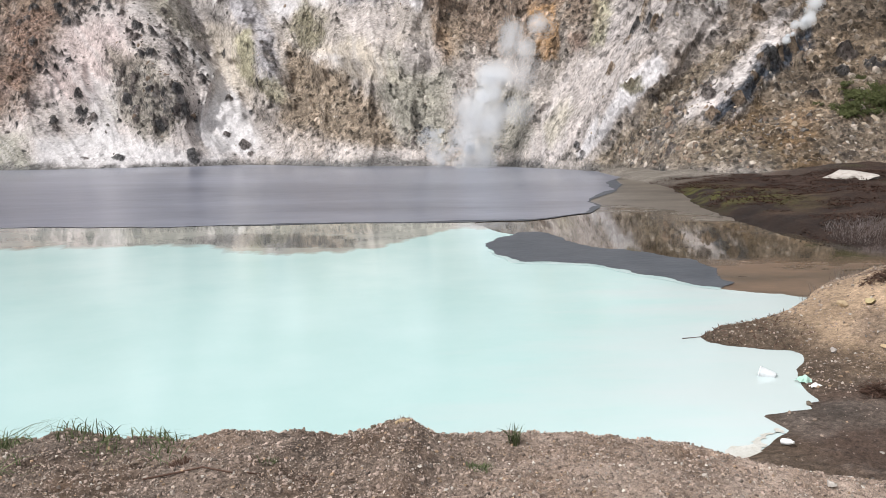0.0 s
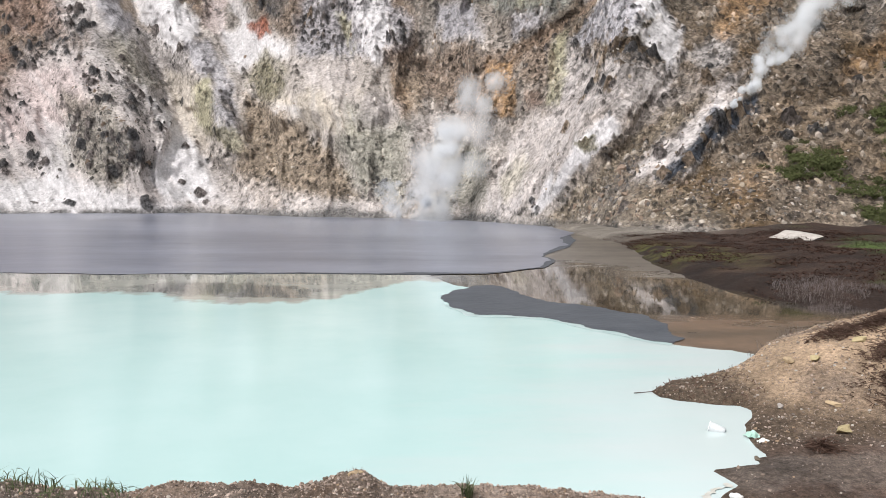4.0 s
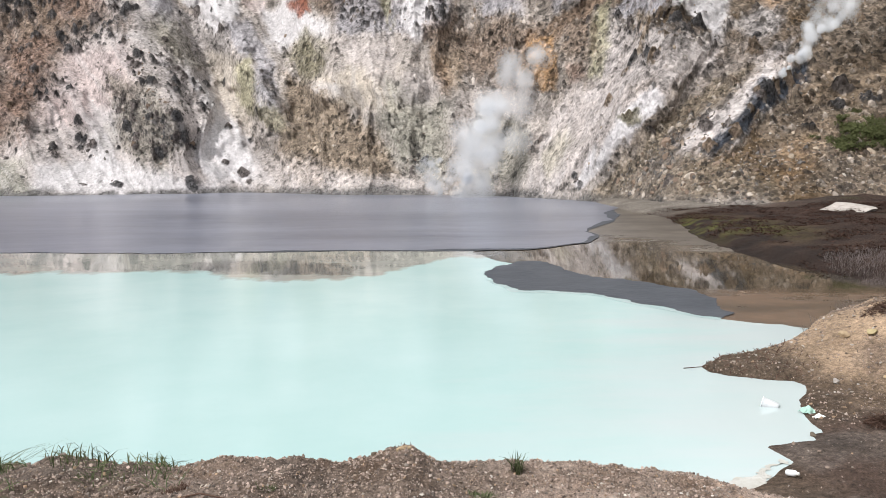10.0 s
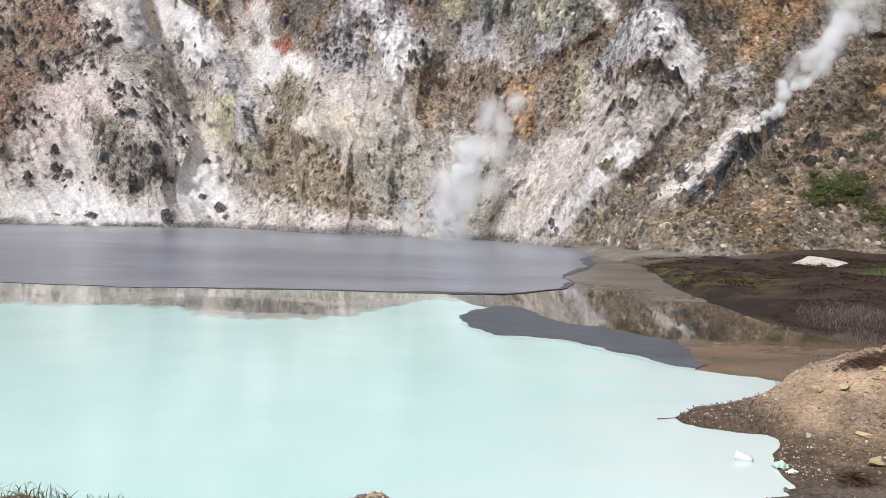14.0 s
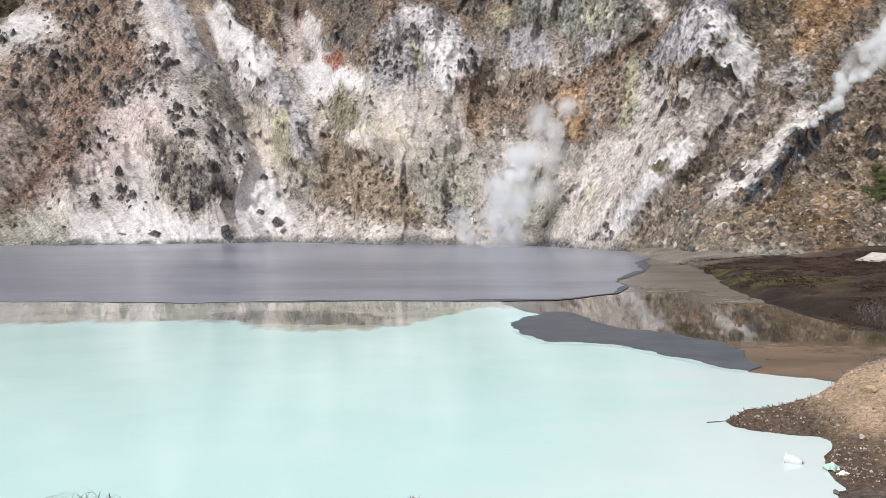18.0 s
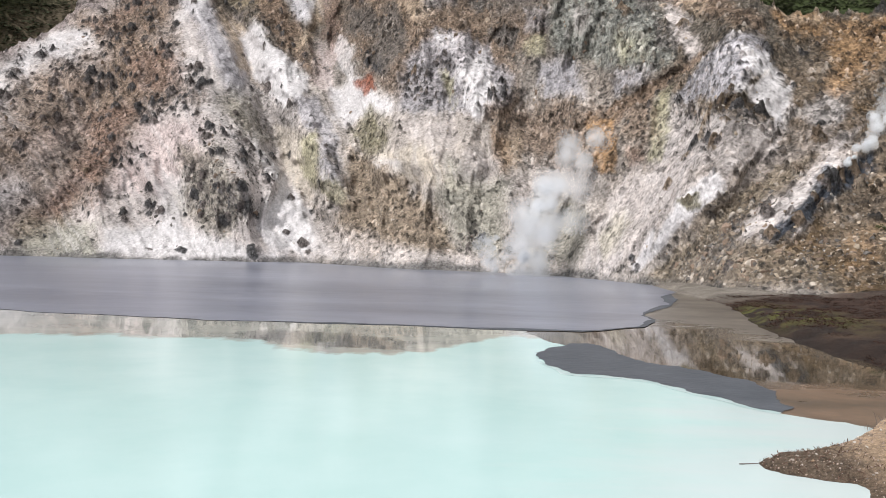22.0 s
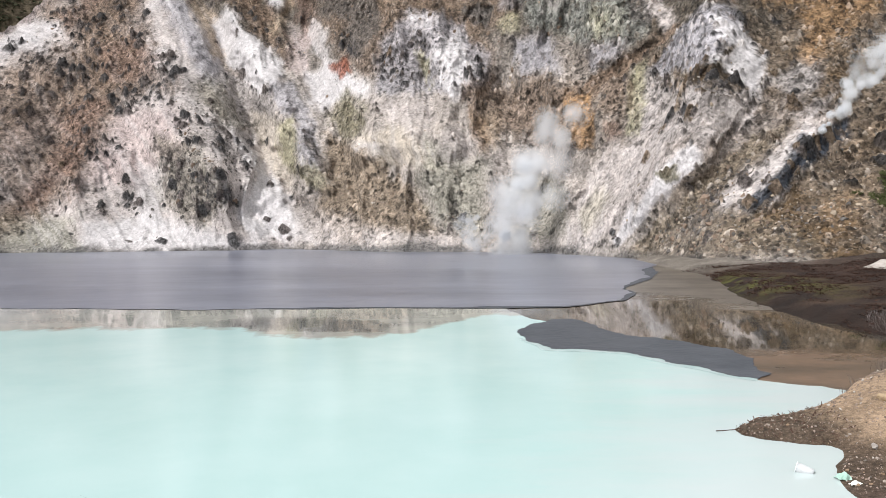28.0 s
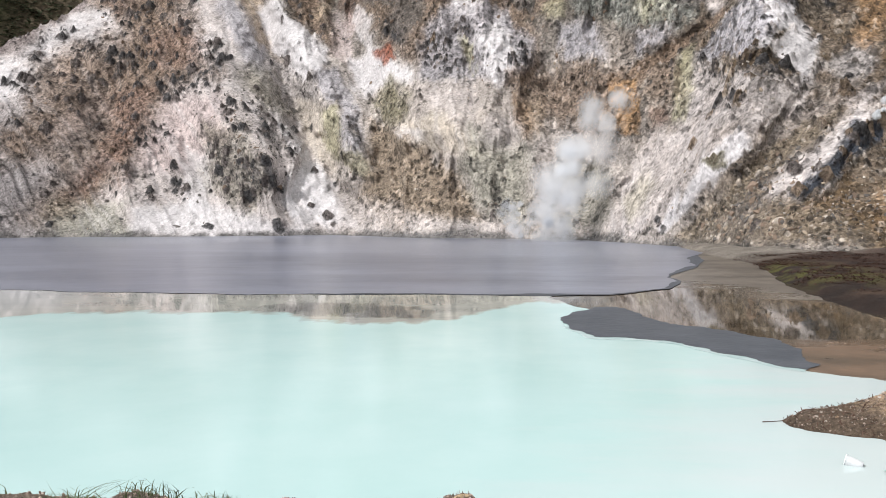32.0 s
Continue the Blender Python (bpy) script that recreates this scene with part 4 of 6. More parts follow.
def wall_tint(az, el, p, extra):
    b1, i1, b2, i2, rocky, rub, right, crag, clean = extra
    x, y, z = p[..., 0], p[..., 1], p[..., 2]
    fl = fall(az, el) + 1.1 * fbm(az / 2.2, el / 3, az * 0, 3, 37)
    streak = ridged(fl * 1.3, el * 0.15, el * 0, 4, 35) + 0.5 * fbm(fl * 3.5, el * 0.35, el * 0, 3, 36)
    w1, w2 = fbm(x / 3.2, y / 3.2, z / 3.2, 5, 51, 0.62), fbm(x / 3.2, y / 3.2, z / 3.2, 5, 61, 0.62)
    wa, we = az + 0.5 * w1, el + 0.5 * w2
    side = smooth(8, 19, az + 0.6 * we + 2 * w1)[..., None]
    left = smooth(-12, -22, az)[..., None]
    far_left = smooth(-24, -30, az - 0.25 * el + 2 * w1)[..., None]
    up = (smooth(9, 14, el + 3 * w1 - 3.5 * smooth(-17, -22, az)) * smooth(-29, -27, az))[..., None]
    col = np.array((0.40, 0.36, 0.33)) * (1 - side) + (np.array((0.21, 0.168, 0.130)) + np.array((0.10, 0.066, 0.034)) * smooth(-0.1, 0.6, w1)[..., None] - 0.075 * smooth(0.0, 0.45, w2)[..., None]) * side
    col = col * (1 - left) + (np.array((0.45, 0.40, 0.395)) * (1 - far_left) + np.array((0.31, 0.265, 0.255)) * far_left) * left
    col = col * (1 - up) + np.array((0.17, 0.148, 0.122)) * up
    blotch = fbm(x / 1.6, y / 1.6, z / 1.6, 5, 71, 0.68)
    torn = 0.7 * fbm(x / 0.9, y / 0.9, z / 0.9, 4, 80, 0.75) + 1.05 * fbm(fl * 1.1, el * 0.25, el * 0, 4, 81, 0.62) + 0.3 * streak
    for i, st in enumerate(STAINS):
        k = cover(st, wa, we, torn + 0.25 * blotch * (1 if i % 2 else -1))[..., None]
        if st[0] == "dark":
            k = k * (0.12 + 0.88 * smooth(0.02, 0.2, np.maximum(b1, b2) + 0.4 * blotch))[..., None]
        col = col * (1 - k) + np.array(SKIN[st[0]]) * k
    # rills of pale scree down the fall line
    k = (smooth(0.25, 0.75, streak + 0.4 * blotch) * 0.3 * clean)[..., None]
    col = col * (1 - k) + np.array((0.53, 0.505, 0.505)) * k
    k = (smooth(0.3, 0.8, 0.5 * blotch - streak) * 0.35)[..., None]
    col = col * (1 - k) + col * np.array((0.62, 0.58, 0.52)) * k
    col = col * (1 + (0.16 * clean * (fbm(fl * 6, el * 0.5, el * 0, 3, 39) + 0.6 * fbm(fl * 2.5, el * 0.2, el * 0, 2, 40)))[..., None])
    # stones: dark where rock crops out, else near the tone of the scree round them
    tones = np.array([(0.10, 0.097, 0.10), (0.145, 0.125, 0.118), (0.22, 0.165, 0.12), (0.31, 0.25, 0.195), (0.50, 0.465, 0.43)])
    pick1 = tones[np.clip((i1 * (1.6 + 2.0 * right) + 0.6 * rub * 1.0).astype(int), 0, 3)]
    pick2 = tones[np.clip((i2 * 5 - 1.2 * rocky).astype(int), 0, 4)]
    k = smooth(0.02, 0.14, b2)[..., None] * (0.9 - 0.5 * clean * (1 - rub))[..., None]
    own = (0.2 + 0.18 * right + 0.3 * rocky)[..., None].clip(0, 0.6)
    stone = pick2 * (0.75 + 0.5 * i2[..., None]) * own + col * (0.4 + 1.1 * i2[..., None]) * (1 - own)
    col = col * (1 - k) + stone * k
    k = smooth(0.02, 0.12, b1)[..., None] * 0.92
    col = col * (1 - k) + pick1 * (0.75 + 0.5 * i1[..., None]) * k
    fk = vnoise(x / 0.30, y / 0.30, z / 0.30, 90) + 0.7 * vnoise(x / 0.8, y / 0.8, z / 0.8, 91)
    dk = (smooth(0.4, 0.8, fk + 0.5 * blotch - 0.3 * streak) * (0.65 - 0.4 * clean))[..., None]
    col = col * (1 - 0.75 * dk)
    col = col * (1 + ((0.24 - 0.10 * clean) * blotch)[..., None])
    fine = fbm(x / 0.5, y / 0.5, z / 0.5, 3, 97, 0.7)
    rough = np.clip(rub + right + rocky + crag + 0.5 * up[..., 0] - 0.5 * clean, 0, 1)
    col = col * (1 + (0.22 + 0.35 * rough)[..., None] * fine[..., None])
    wet = smooth(0.6, 0.05, z + 0.4 * vnoise(x / 1.0, y / 1.0, z, 95))[..., None] * 0.75     # wet line along the water
    return np.clip((col * (1 - wet) + np.array((0.14, 0.135, 0.13)) * wet) * np.array((0.99, 0.985, 0.995)), 0.02, 0.88)


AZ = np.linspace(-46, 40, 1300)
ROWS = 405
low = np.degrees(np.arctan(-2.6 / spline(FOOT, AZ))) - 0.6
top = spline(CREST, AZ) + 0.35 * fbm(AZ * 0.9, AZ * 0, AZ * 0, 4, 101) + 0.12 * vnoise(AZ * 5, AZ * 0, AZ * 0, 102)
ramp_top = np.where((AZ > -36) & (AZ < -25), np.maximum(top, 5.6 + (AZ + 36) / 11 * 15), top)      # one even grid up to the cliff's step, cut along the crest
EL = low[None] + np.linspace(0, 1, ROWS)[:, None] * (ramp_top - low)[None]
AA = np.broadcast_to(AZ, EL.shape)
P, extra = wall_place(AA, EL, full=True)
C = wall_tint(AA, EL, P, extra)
back = []
for k in range(1, 7):      # the crest rolls over backwards
    q = P[-1].copy()
    rr = np.hypot(q[:, 0], q[:, 1])
    q[:, :2] *= ((rr + 2.5 * k) / rr)[:, None]
    q[:, 2] -= 0.22 * k * k
    back.append(q)
P = np.concatenate([P, np.array(back)])
C = np.concatenate([C, np.broadcast_to(C[-1], (6, *C[-1].shape))])
WF = grid_faces(len(P), len(AZ))
over = np.concatenate([EL > top[None] + 0.03, np.broadcast_to(ramp_top > top + 0.03, (6, len(AZ)))]).ravel()
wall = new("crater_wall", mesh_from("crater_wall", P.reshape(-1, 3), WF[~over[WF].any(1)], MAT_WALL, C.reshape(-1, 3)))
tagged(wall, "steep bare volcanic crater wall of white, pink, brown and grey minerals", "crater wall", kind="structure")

# ---- hills behind ----
HILL_TOP = [(-70, 8), (-50, 8.2), (-41, 11.7), (-37.9, 13.5), (-34.2, 15.7), (-31.1, 18.1), (-26, 22), (-18, 25), (-5, 24), (4, 19.5), (12.9, 17.5),
            (25, 18.5), (33, 20), (50, 22), (70, 20)]


def hill_place(az, el):
    e = np.tan(np.radians(el))
    r = 118 / np.maximum(1 - 0.9 * (e + 0.02), 0.3) + np.where(az > 5, 25.0, 0.0) * smooth(3, 12, az)
    s, c = np.sin(np.radians(az)), np.cos(np.radians(az))
    r = r - 5 * fbm(r * s / 25, r * c / 25, r * e / 25, 3, 120)
    return np.stack([r * s, r * c, 2.6 + r * e], -1)


HA = np.linspace(-66, 62, 320)
HE = (np.linspace(0, 1, 70)[:, None]) * (spline(HILL_TOP, HA) + 2.2)[None] - 2.2
HAA = np.broadcast_to(HA, HE.shape)
HP = hill_place(HAA, HE)
hg = fbm(HP[..., 0] / 9, HP[..., 1] / 9, HP[..., 2] / 9, 4, 130)
HC = np.array((0.040, 0.052, 0.020)) + 0.4 * np.array((0.03, 0.03, 0.012)) * hg[..., None]
low_edge = smooth(3.0, 0.5, HE - spline(CREST, HAA) + 1.5 * hg)[..., None] * smooth(-10, -16, HAA)[..., None]
HC = HC * (1 - low_edge) + np.array((0.10, 0.08, 0.055)) * low_edge
hill = new("hill", mesh_from("hill", HP.reshape(-1, 3), grid_faces(70, 320), MAT_SOIL, HC.reshape(-1, 3)))
tagged(hill, "green wooded hillside rising behind the crater", "hillside", kind="structure")

# ---- ground ----
NEAR_SHORE = [(-60, 16), (-30, 10.5), (-15, 7.6), (-6, 6.5), (-2, 6.1), (0.5, 6.0), (2.08, 6.2), (2.3, 6.22), (2.46, 6.33), (2.63, 6.53), (2.86, 6.72), (2.81, 6.98),
              (2.72, 7.13), (3.0, 7.16), (3.3, 7.25), (3.28, 7.40), (3.46, 7.46), (3.45, 7.71), (3.52, 8.03), (3.66, 8.47), (3.84, 8.69), (3.98, 8.97),
              (3.93, 9.10), (3.65, 9.18), (3.33, 9.35), (3.13, 9.57), (3.08, 9.85), (3.28, 10.12), (3.8, 10.3), (4.3, 10.5), (4.6, 10.75), (5.39, 11.85), (6.3, 12.7), (7.6, 13.7),
              (9.4, 14.9), (12.0, 15.6), (30, 16), (90, 10), (60, -60), (-60, -60)]
MARSH_SHORE = [(9.8, 15.9), (8.7, 15.8), (8.2, 17.8), (7.7, 19.8), (7.8, 22.5), (8.0, 25.2), (8.7, 29.5), (9.3, 33), (8.6, 38), (8.3, 44), (12, 50),
               (70, 50), (90, 12), (30, 15.5), (12.5, 15.4)]
BANK_CREST = [(-30, 0.8), (-8, 0.70), (-4, 0.68), (-2.7, 0.70), (-2.35, 0.75), (-1.9, 0.74), (-1.55, 0.75), (-1.15, 0.79), (-0.95, 0.78), (-0.7, 0.73),
              (-0.45, 0.77), (-0.23, 0.82), (-0.04, 0.72), (0.4, 0.66), (0.83, 0.64), (1.28, 0.59), (1.6, 0.53), (1.9, 0.46), (2.35, 0.35), (2.8, 0.28), (4, 0.22), (6, 0.25),
              (12, 0.8), (40, 2)]
MOUND = [(2.8, 0.06), (3.1, 0.11), (3.5, 0.13), (4.2, 0.19), (5.0, 0.40), (5.7, 0.60), (6.3, 0.74), (7.0, 0.88), (9, 1.15), (14, 1.6), (40, 2.6)]


def inside(px_, py_, poly):
    """Signed distance to a shore, positive on land."""
    p = np.array(poly, float)
    q = np.roll(p, -1, 0)
    best, odd = np.full(px_.shape, 1e9), np.zeros(px_.shape, bool)
    for (ax, ay), (bx, by) in zip(p, q):
        dx, dy = bx - ax, by - ay
        t = np.clip(((px_ - ax) * dx + (py_ - ay) * dy) / (dx * dx + dy * dy), 0, 1)
        best = np.minimum(best, np.hypot(px_ - ax - t * dx, py_ - ay - t * dy))
        cross = ((ay > py_) != (by > py_)) & (px_ < (bx - ax) * (py_ - ay) / (by - ay + 1e-12) + ax)
        odd ^= cross
    return np.where(odd, best, -best)


def ground_height(x, y):
    wob = 0.07 * fbm(x * 1.4, y * 1.4, x * 0, 4, 140) * smooth(60, 10, np.hypot(x, y))
    d1 = inside(x, y, NEAR_SHORE) + wob
    d2 = inside(x, y, MARSH_SHORE) + 3 * wob
    crest = spline(BANK_CREST, x)
    cy = 4.9 + 0.12 * np.sin(x * 1.3)
    flat = spline([(-60, 2.6), (-8, 1.6), (0, 1.12), (2.5, 0.0), (60, 0.0)], y)
    run = smooth(cy + 1.15, cy, y)
    bank = np.where(y < cy, crest + (np.maximum(1.12, crest * 1.2) - crest) * smooth(cy, 0.5, y) + np.maximum(flat - 1.12, 0), crest * run)
    mound = spline(MOUND, x) * np.exp(-(((y - 9.95 - 0.10 * (x - 3)) / (0.75 + 0.42 * np.maximum(x - 3, 0) ** 0.85)) ** 2) ** 1.3)
    near = np.maximum(np.maximum(bank, mound), 0.05) * smooth(0, 0.3, d1)
    near = near + smooth(0.1, 0.6, d1) * (0.03 * fbm(x * 2.6, y * 2.6, x * 0, 3, 150) + 0.035 * fbm(x * 9, y * 9, x * 0, 3, 151) + 0.012 * fbm(x * 32, y * 32, x * 0, 2, 152))
    rr = np.hypot(x, y)
    marsh = 0.22 * smooth(0, 0.8, d2) + smooth(1, 9, d2) * (0.08 + 0.03 * np.maximum(x - 12, 0)) + smooth(0.5, 3, d2) * (0.30 * fbm(x / 2.2, y / 2.2, x * 0, 4, 160) + 0.12)
    z = np.where(d1 > 0, near, np.where(d2 > 0, marsh, -0.5 * smooth(0, 1.5, -np.maximum(d1, d2))))
    return z, d1, d2


azs = np.concatenate([np.linspace(-180, -46, 40)[:-1], np.linspace(-46, 48, 460), np.linspace(48, 180, 40)[1:]])
rs = np.concatenate([np.linspace(0.02, 2.0, 12)[:-1], np.geomspace(2.0, 3.0, 16)[:-1], np.geomspace(3.0, 6.5, 150)[:-1], np.geomspace(6.5, 14, 100)[:-1], np.geomspace(14, 60, 120), np.geomspace(64, 4500, 24)])
GA, GR = np.meshgrid(azs, rs)
gx, gy = GR * np.sin(np.radians(GA)), GR * np.cos(np.radians(GA))
gz, d1, d2 = ground_height(gx, gy)
gz = np.where(GR > 62, np.where(np.abs(GA) < 60, -2.0, np.maximum(gz, 0.5)), gz)
G = np.stack([gx, gy, gz], -1)
gb = fbm(gx * 0.9, gy * 0.9, gx * 0, 4, 170)
gf = fbm(gx * 4, gy * 4, gx * 0, 3, 171)
col = np.array((0.165, 0.124, 0.100)) * (1 + 0.25 * gb[..., None]) + 0.05 * gf[..., None]
east = (smooth(-0.4, 1.2, gx + 0.5 * gb) * smooth(6.5, 5.5, gy))[..., None]
col = col * (1 + 0.75 * east) + 0.02 * east
k = smooth(2.6, 4.5, gx) * smooth(7.6, 8.6, gy) * (d1 > -0.5)
sand = (k * smooth(-0.35, 0.35, gb + 0.5 * smooth(0.3, 0.9, gz) + 0.15))[..., None]
col = col * (1 - sand) + np.array((0.37, 0.268, 0.185)) * sand
damp = (smooth(0.17, 0.04, gz + 0.06 * gf) * (d1 > -1))[..., None]
col = col * (1 - 0.8 * damp) + np.array((0.085, 0.06, 0.042)) * 0.8 * damp
flat = (smooth(2.6, 3.2, gx) * smooth(7.9, 7.3, gy) * smooth(5.2, 5.9, gy))[..., None]
col = col * (1 - 0.85 * flat) + (np.array((0.105, 0.070, 0.056)) * (1 + 0.5 * gb[..., None]) + np.array((0.055, 0.052, 0.05)) * smooth(0.1, 0.5, gf)[..., None]) * 0.85 * flat
# grey sheen of the wet flat, painted as a lighter band
sheen = (smooth(2.7, 3.1, gx) * smooth(7.5, 7.2, gy) * smooth(6.35, 6.7, gy + 0.2 * gb))[..., None] * 0.7
col = col * (1 - sheen) + np.array((0.150, 0.122, 0.105)) * (1 + 0.3 * gb[..., None]) * sheen
deb = (smooth(5.4, 6.6, gx - 0.25 * (gy - 9) + 0.6 * gb) * smooth(5.5, 6.5, gy) * smooth(-0.25, 0.25, gf + 0.6 * gb + 0.15) * (d1 > 0))[..., None]
col = col * (1 - 0.6 * deb) + np.array((0.075, 0.045, 0.035)) * 0.6 * deb
tip = (smooth(4.5, 3.9, gx) * smooth(9.0, 9.4, gy) * (d1 > -0.5))[..., None]
col = col * (1 - 0.7 * tip) + np.array((0.10, 0.075, 0.055)) * 0.7 * tip
m2 = (d2 > -1.0) & (d1 < 0)
mcol = np.array((0.032, 0.017, 0.012)) * (1 + 0.7 * gb[..., None] + 0.4 * gf[..., None]).clip(0.25, 2) + 0.006
grass = (smooth(-0.1, 0.35, fbm(gx / 4, gy / 4, gx * 0, 3, 175) + 0.12 * (gx - 15.5) - 0.05 * (gy - 22)))[..., None]
mcol = mcol * (1 - grass) + np.array((0.065, 0.10, 0.022)) * grass
moss = (np.exp(-(((gx - 9.5) / 1.2) ** 2 + ((gy - 27) / 3.5) ** 2)) * smooth(-0.3, 0.3, gf + gb))[..., None]
lip = smooth(0.9, 0.2, d2)[..., None]      # peaty lip along the water
mcol = mcol * (1 - 0.5 * lip) + np.array((0.018, 0.012, 0.010)) * 0.5 * lip
mcol = mcol * (1 - moss) + np.array((0.105, 0.115, 0.022)) * moss
silt = (smooth(34.0, 37.5, GR + 1.2 * gb) * smooth(26, 18, GA + 3 * gb))[..., None].clip(0, 1)
mcol = mcol * (1 - silt) + np.array((0.17, 0.15, 0.13)) * silt
col = np.where(m2[..., None], mcol, col)
ground = new("ground", mesh_from("ground", G.reshape(-1, 3), grid_faces(len(rs), len(azs)), MAT_SOIL, col.reshape(-1, 3)))
tagged(ground, "brown stony bank, sandy spit and dark marsh round the ponds", "ground", kind="structure")


# ---- water ----
def shore_line(points, rough, seed):
    """A closed line with ragged detail between the given corners."""
    rnd = random.Random(seed)
    pts = [Vector((*p, 0)) for p in points]
    for level in range(4):
        out = []
        for a, b in zip(pts, pts[1:] + pts[:1]):
            d = b - a
            out += [a, (a + b) / 2 + Vector((-d.y, d.x, 0)) * rnd.uniform(-rough, rough)]
        pts = out
    return pts


def sheet(name, points, z, material, rough=0.12, seed=1):
    pts = shore_line(points, rough, seed)
    tris = tessellate_polygon([pts])
    return new(name, mesh_from(name, [(p.x, p.y, z) for p in pts], tris, material))


shallow = sheet("shallow_water", [(0.4, 13), (5, 8.9), (9, 9.5), (30, 13), (30, 52), (-2, 52), (-2, 20)], 0.0, MAT_SHALLOW, 0.0)
tagged(shallow, "clear shallow water over brown silt, mirroring the slope", "water", kind="structure")
milk_water = sheet("milky_water", [(-90, 2), (-30, 3), (3.6, 3), (7.0, 6.5), (6.6, 10.4), (5.49, 11.74), (5.13, 12.24), (4.39, 12.68), (4.0, 13.2), (3.5, 14.0),
                                   (3.0, 15.0), (2.4, 15.4), (1.5, 15.65), (1.15, 16.7), (1.45, 17.6), (1.85, 19.5), (1.3, 20.6), (1.0, 22.3), (0.6, 24.5), (-20, 26), (-90, 30)],
                   0.006, MAT_MILK, 0.09, 4)
tagged(milk_water, "opaque milky turquoise hot spring pond", "pond", kind="structure")
bar_foam = sheet("bar_foam", [(1.0, 16.8), (1.35, 15.5), (2.35, 15.28), (2.93, 14.88), (3.43, 13.9), (3.93, 13.08), (4.33, 12.62), (4.45, 12.85), (4.2, 14), (2.5, 16.5), (1.9, 19)],
                 0.009, MAT_FOAMLINE, 0.05, 15)
tagged(bar_foam, "thin white foam line along the mud bar", "foam", kind="structure")
mud_bar = sheet("mud_bar", [(1.05, 17.6), (1.15, 16.5), (1.52, 15.65), (2.4, 15.4), (3.0, 15.0), (3.5, 14.0), (4.0, 13.2), (4.42, 12.75), (4.75, 13.2), (4.92, 14.5), (4.75, 15.6),
                            (4.2, 16.4), (3.2, 17.3), (2.8, 18.4), (2.4, 20.0), (1.9, 19.9), (1.25, 18.7)], 0.012, MAT_BAR, 0.13, 5)
tagged(mud_bar, "smooth dark grey mud bar beside the milky pond", "mud bar", kind="structure")
mud_rim = sheet("mud_rim", [(-9, 22.75), (-5.7, 22.5), (-2.9, 22.5), (-0.4, 22.3), (2.5, 22.38), (4.38, 23.95), (5.1, 26.0), (5.0, 27.4), (6.9, 32.1), (8.1, 37.8), (7, 38), (3, 27), (1, 24)],
                0.015, MAT_BAR, 0.05, 7)
tagged(mud_rim, "thin dark crust along the edge of the mud pool", "mud crust", kind="structure")
mud_pool = sheet("mud_pool", [(-110, 30), (-60, 26), (-20.3, 23.7), (-14, 23.4), (-9.9, 22.7), (-5.7, 22.6), (-2.9, 22.7), (-0.4, 22.5), (2.5, 22.6), (4.3, 24.1), (5.0, 26.1),
                              (4.9, 27.4), (6.8, 32.1), (8.0, 37.8), (9.5, 46), (9, 62), (-30, 75), (-110, 95)], 0.018, MAT_MUD, 0.08, 6)
tagged(mud_pool, "steaming grey mud pool at the foot of the crater wall", "mud pool", kind="structure")


# ---- stones ----
def unit_rock(seed, level=1, flat=0.75):
    """A lump of broken stone: a shaken, flattened ico mesh."""
    rnd = np.random.RandomState(seed)
    bm = bmesh.new()
    bmesh.ops.create_icosphere(bm, subdivisions=level, radius=1)
    v = np.array([q.co for q in bm.verts])
    f = np.array([[q.index for q in t.verts] for t in bm.faces])
    bm.free()
    for _ in range(7):         # knock off corners with random planes
        n = rnd.normal(size=3)
        n /= np.linalg.norm(n)
        d = v @ n
        cut = rnd.uniform(0.35, 0.7)
        v = v - np.outer(np.maximum(d - cut, 0), n)
    v = v * (1 + rnd.uniform(-0.16, 0.16, (len(v), 1))) * np.array((1, rnd.uniform(0.65, 0.95), flat * rnd.uniform(0.7, 1)))
    return v, f


ROCKS = [unit_rock(k, 1) for k in range(8)]


def rotations(rnd, count):
    q = rnd.normal(size=(count, 4))
    q /= np.linalg.norm(q, axis=1)[:, None]
    w, x, y, z = q.T
    return np.stack([1 - 2 * (y * y + z * z), 2 * (x * y - z * w), 2 * (x * z + y * w),
                     2 * (x * y + z * w), 1 - 2 * (x * x + z * z), 2 * (y * z - x * w),
                     2 * (x * z - y * w), 2 * (y * z + x * w), 1 - 2 * (x * x + y * y)], -1).reshape(count, 3, 3)


def facing(normals, rnd, jitter):
    """Turns that point z along the normals, shaken."""
    z = normals + rnd.normal(size=normals.shape) * jitter
    z /= np.linalg.norm(z, axis=1)[:, None]
    x = np.cross(z, rnd.normal(size=z.shape))
    x /= np.linalg.norm(x, axis=1)[:, None]
    return np.stack([x, np.cross(z, x), z], -1)


def many(shapes, places, sizes, seed, turn=True, rot=None):
    """Copies of the shapes at the places, joined: vertices and faces."""
    rnd = np.random.RandomState(seed)
    if rot is None:
        rot = rotations(rnd, len(places)) if turn else np.broadcast_to(np.eye(3), (len(places), 3, 3))
    V, F, base = [], [], 0
    kind = rnd.randint(len(shapes), size=len(places))
    order = []
    for k, (v, f) in enumerate(shapes):
        i = np.where(kind == k)[0]
        if not len(i):
            continue
        vv = np.einsum("nij,vj->nvi", rot[i], v) * np.asarray(sizes)[i][:, None, None] + np.asarray(places)[i][:, None]
        F.append((f[None] + (np.arange(len(i)) * len(v))[:, None, None] + base).reshape(-1, f.shape[1]))
        V.append(vv.reshape(-1, 3))
        base += len(i) * len(v)
        order.append(np.repeat(i, len(v)))
    return np.concatenate(V), np.concatenate(F), np.concatenate(order)


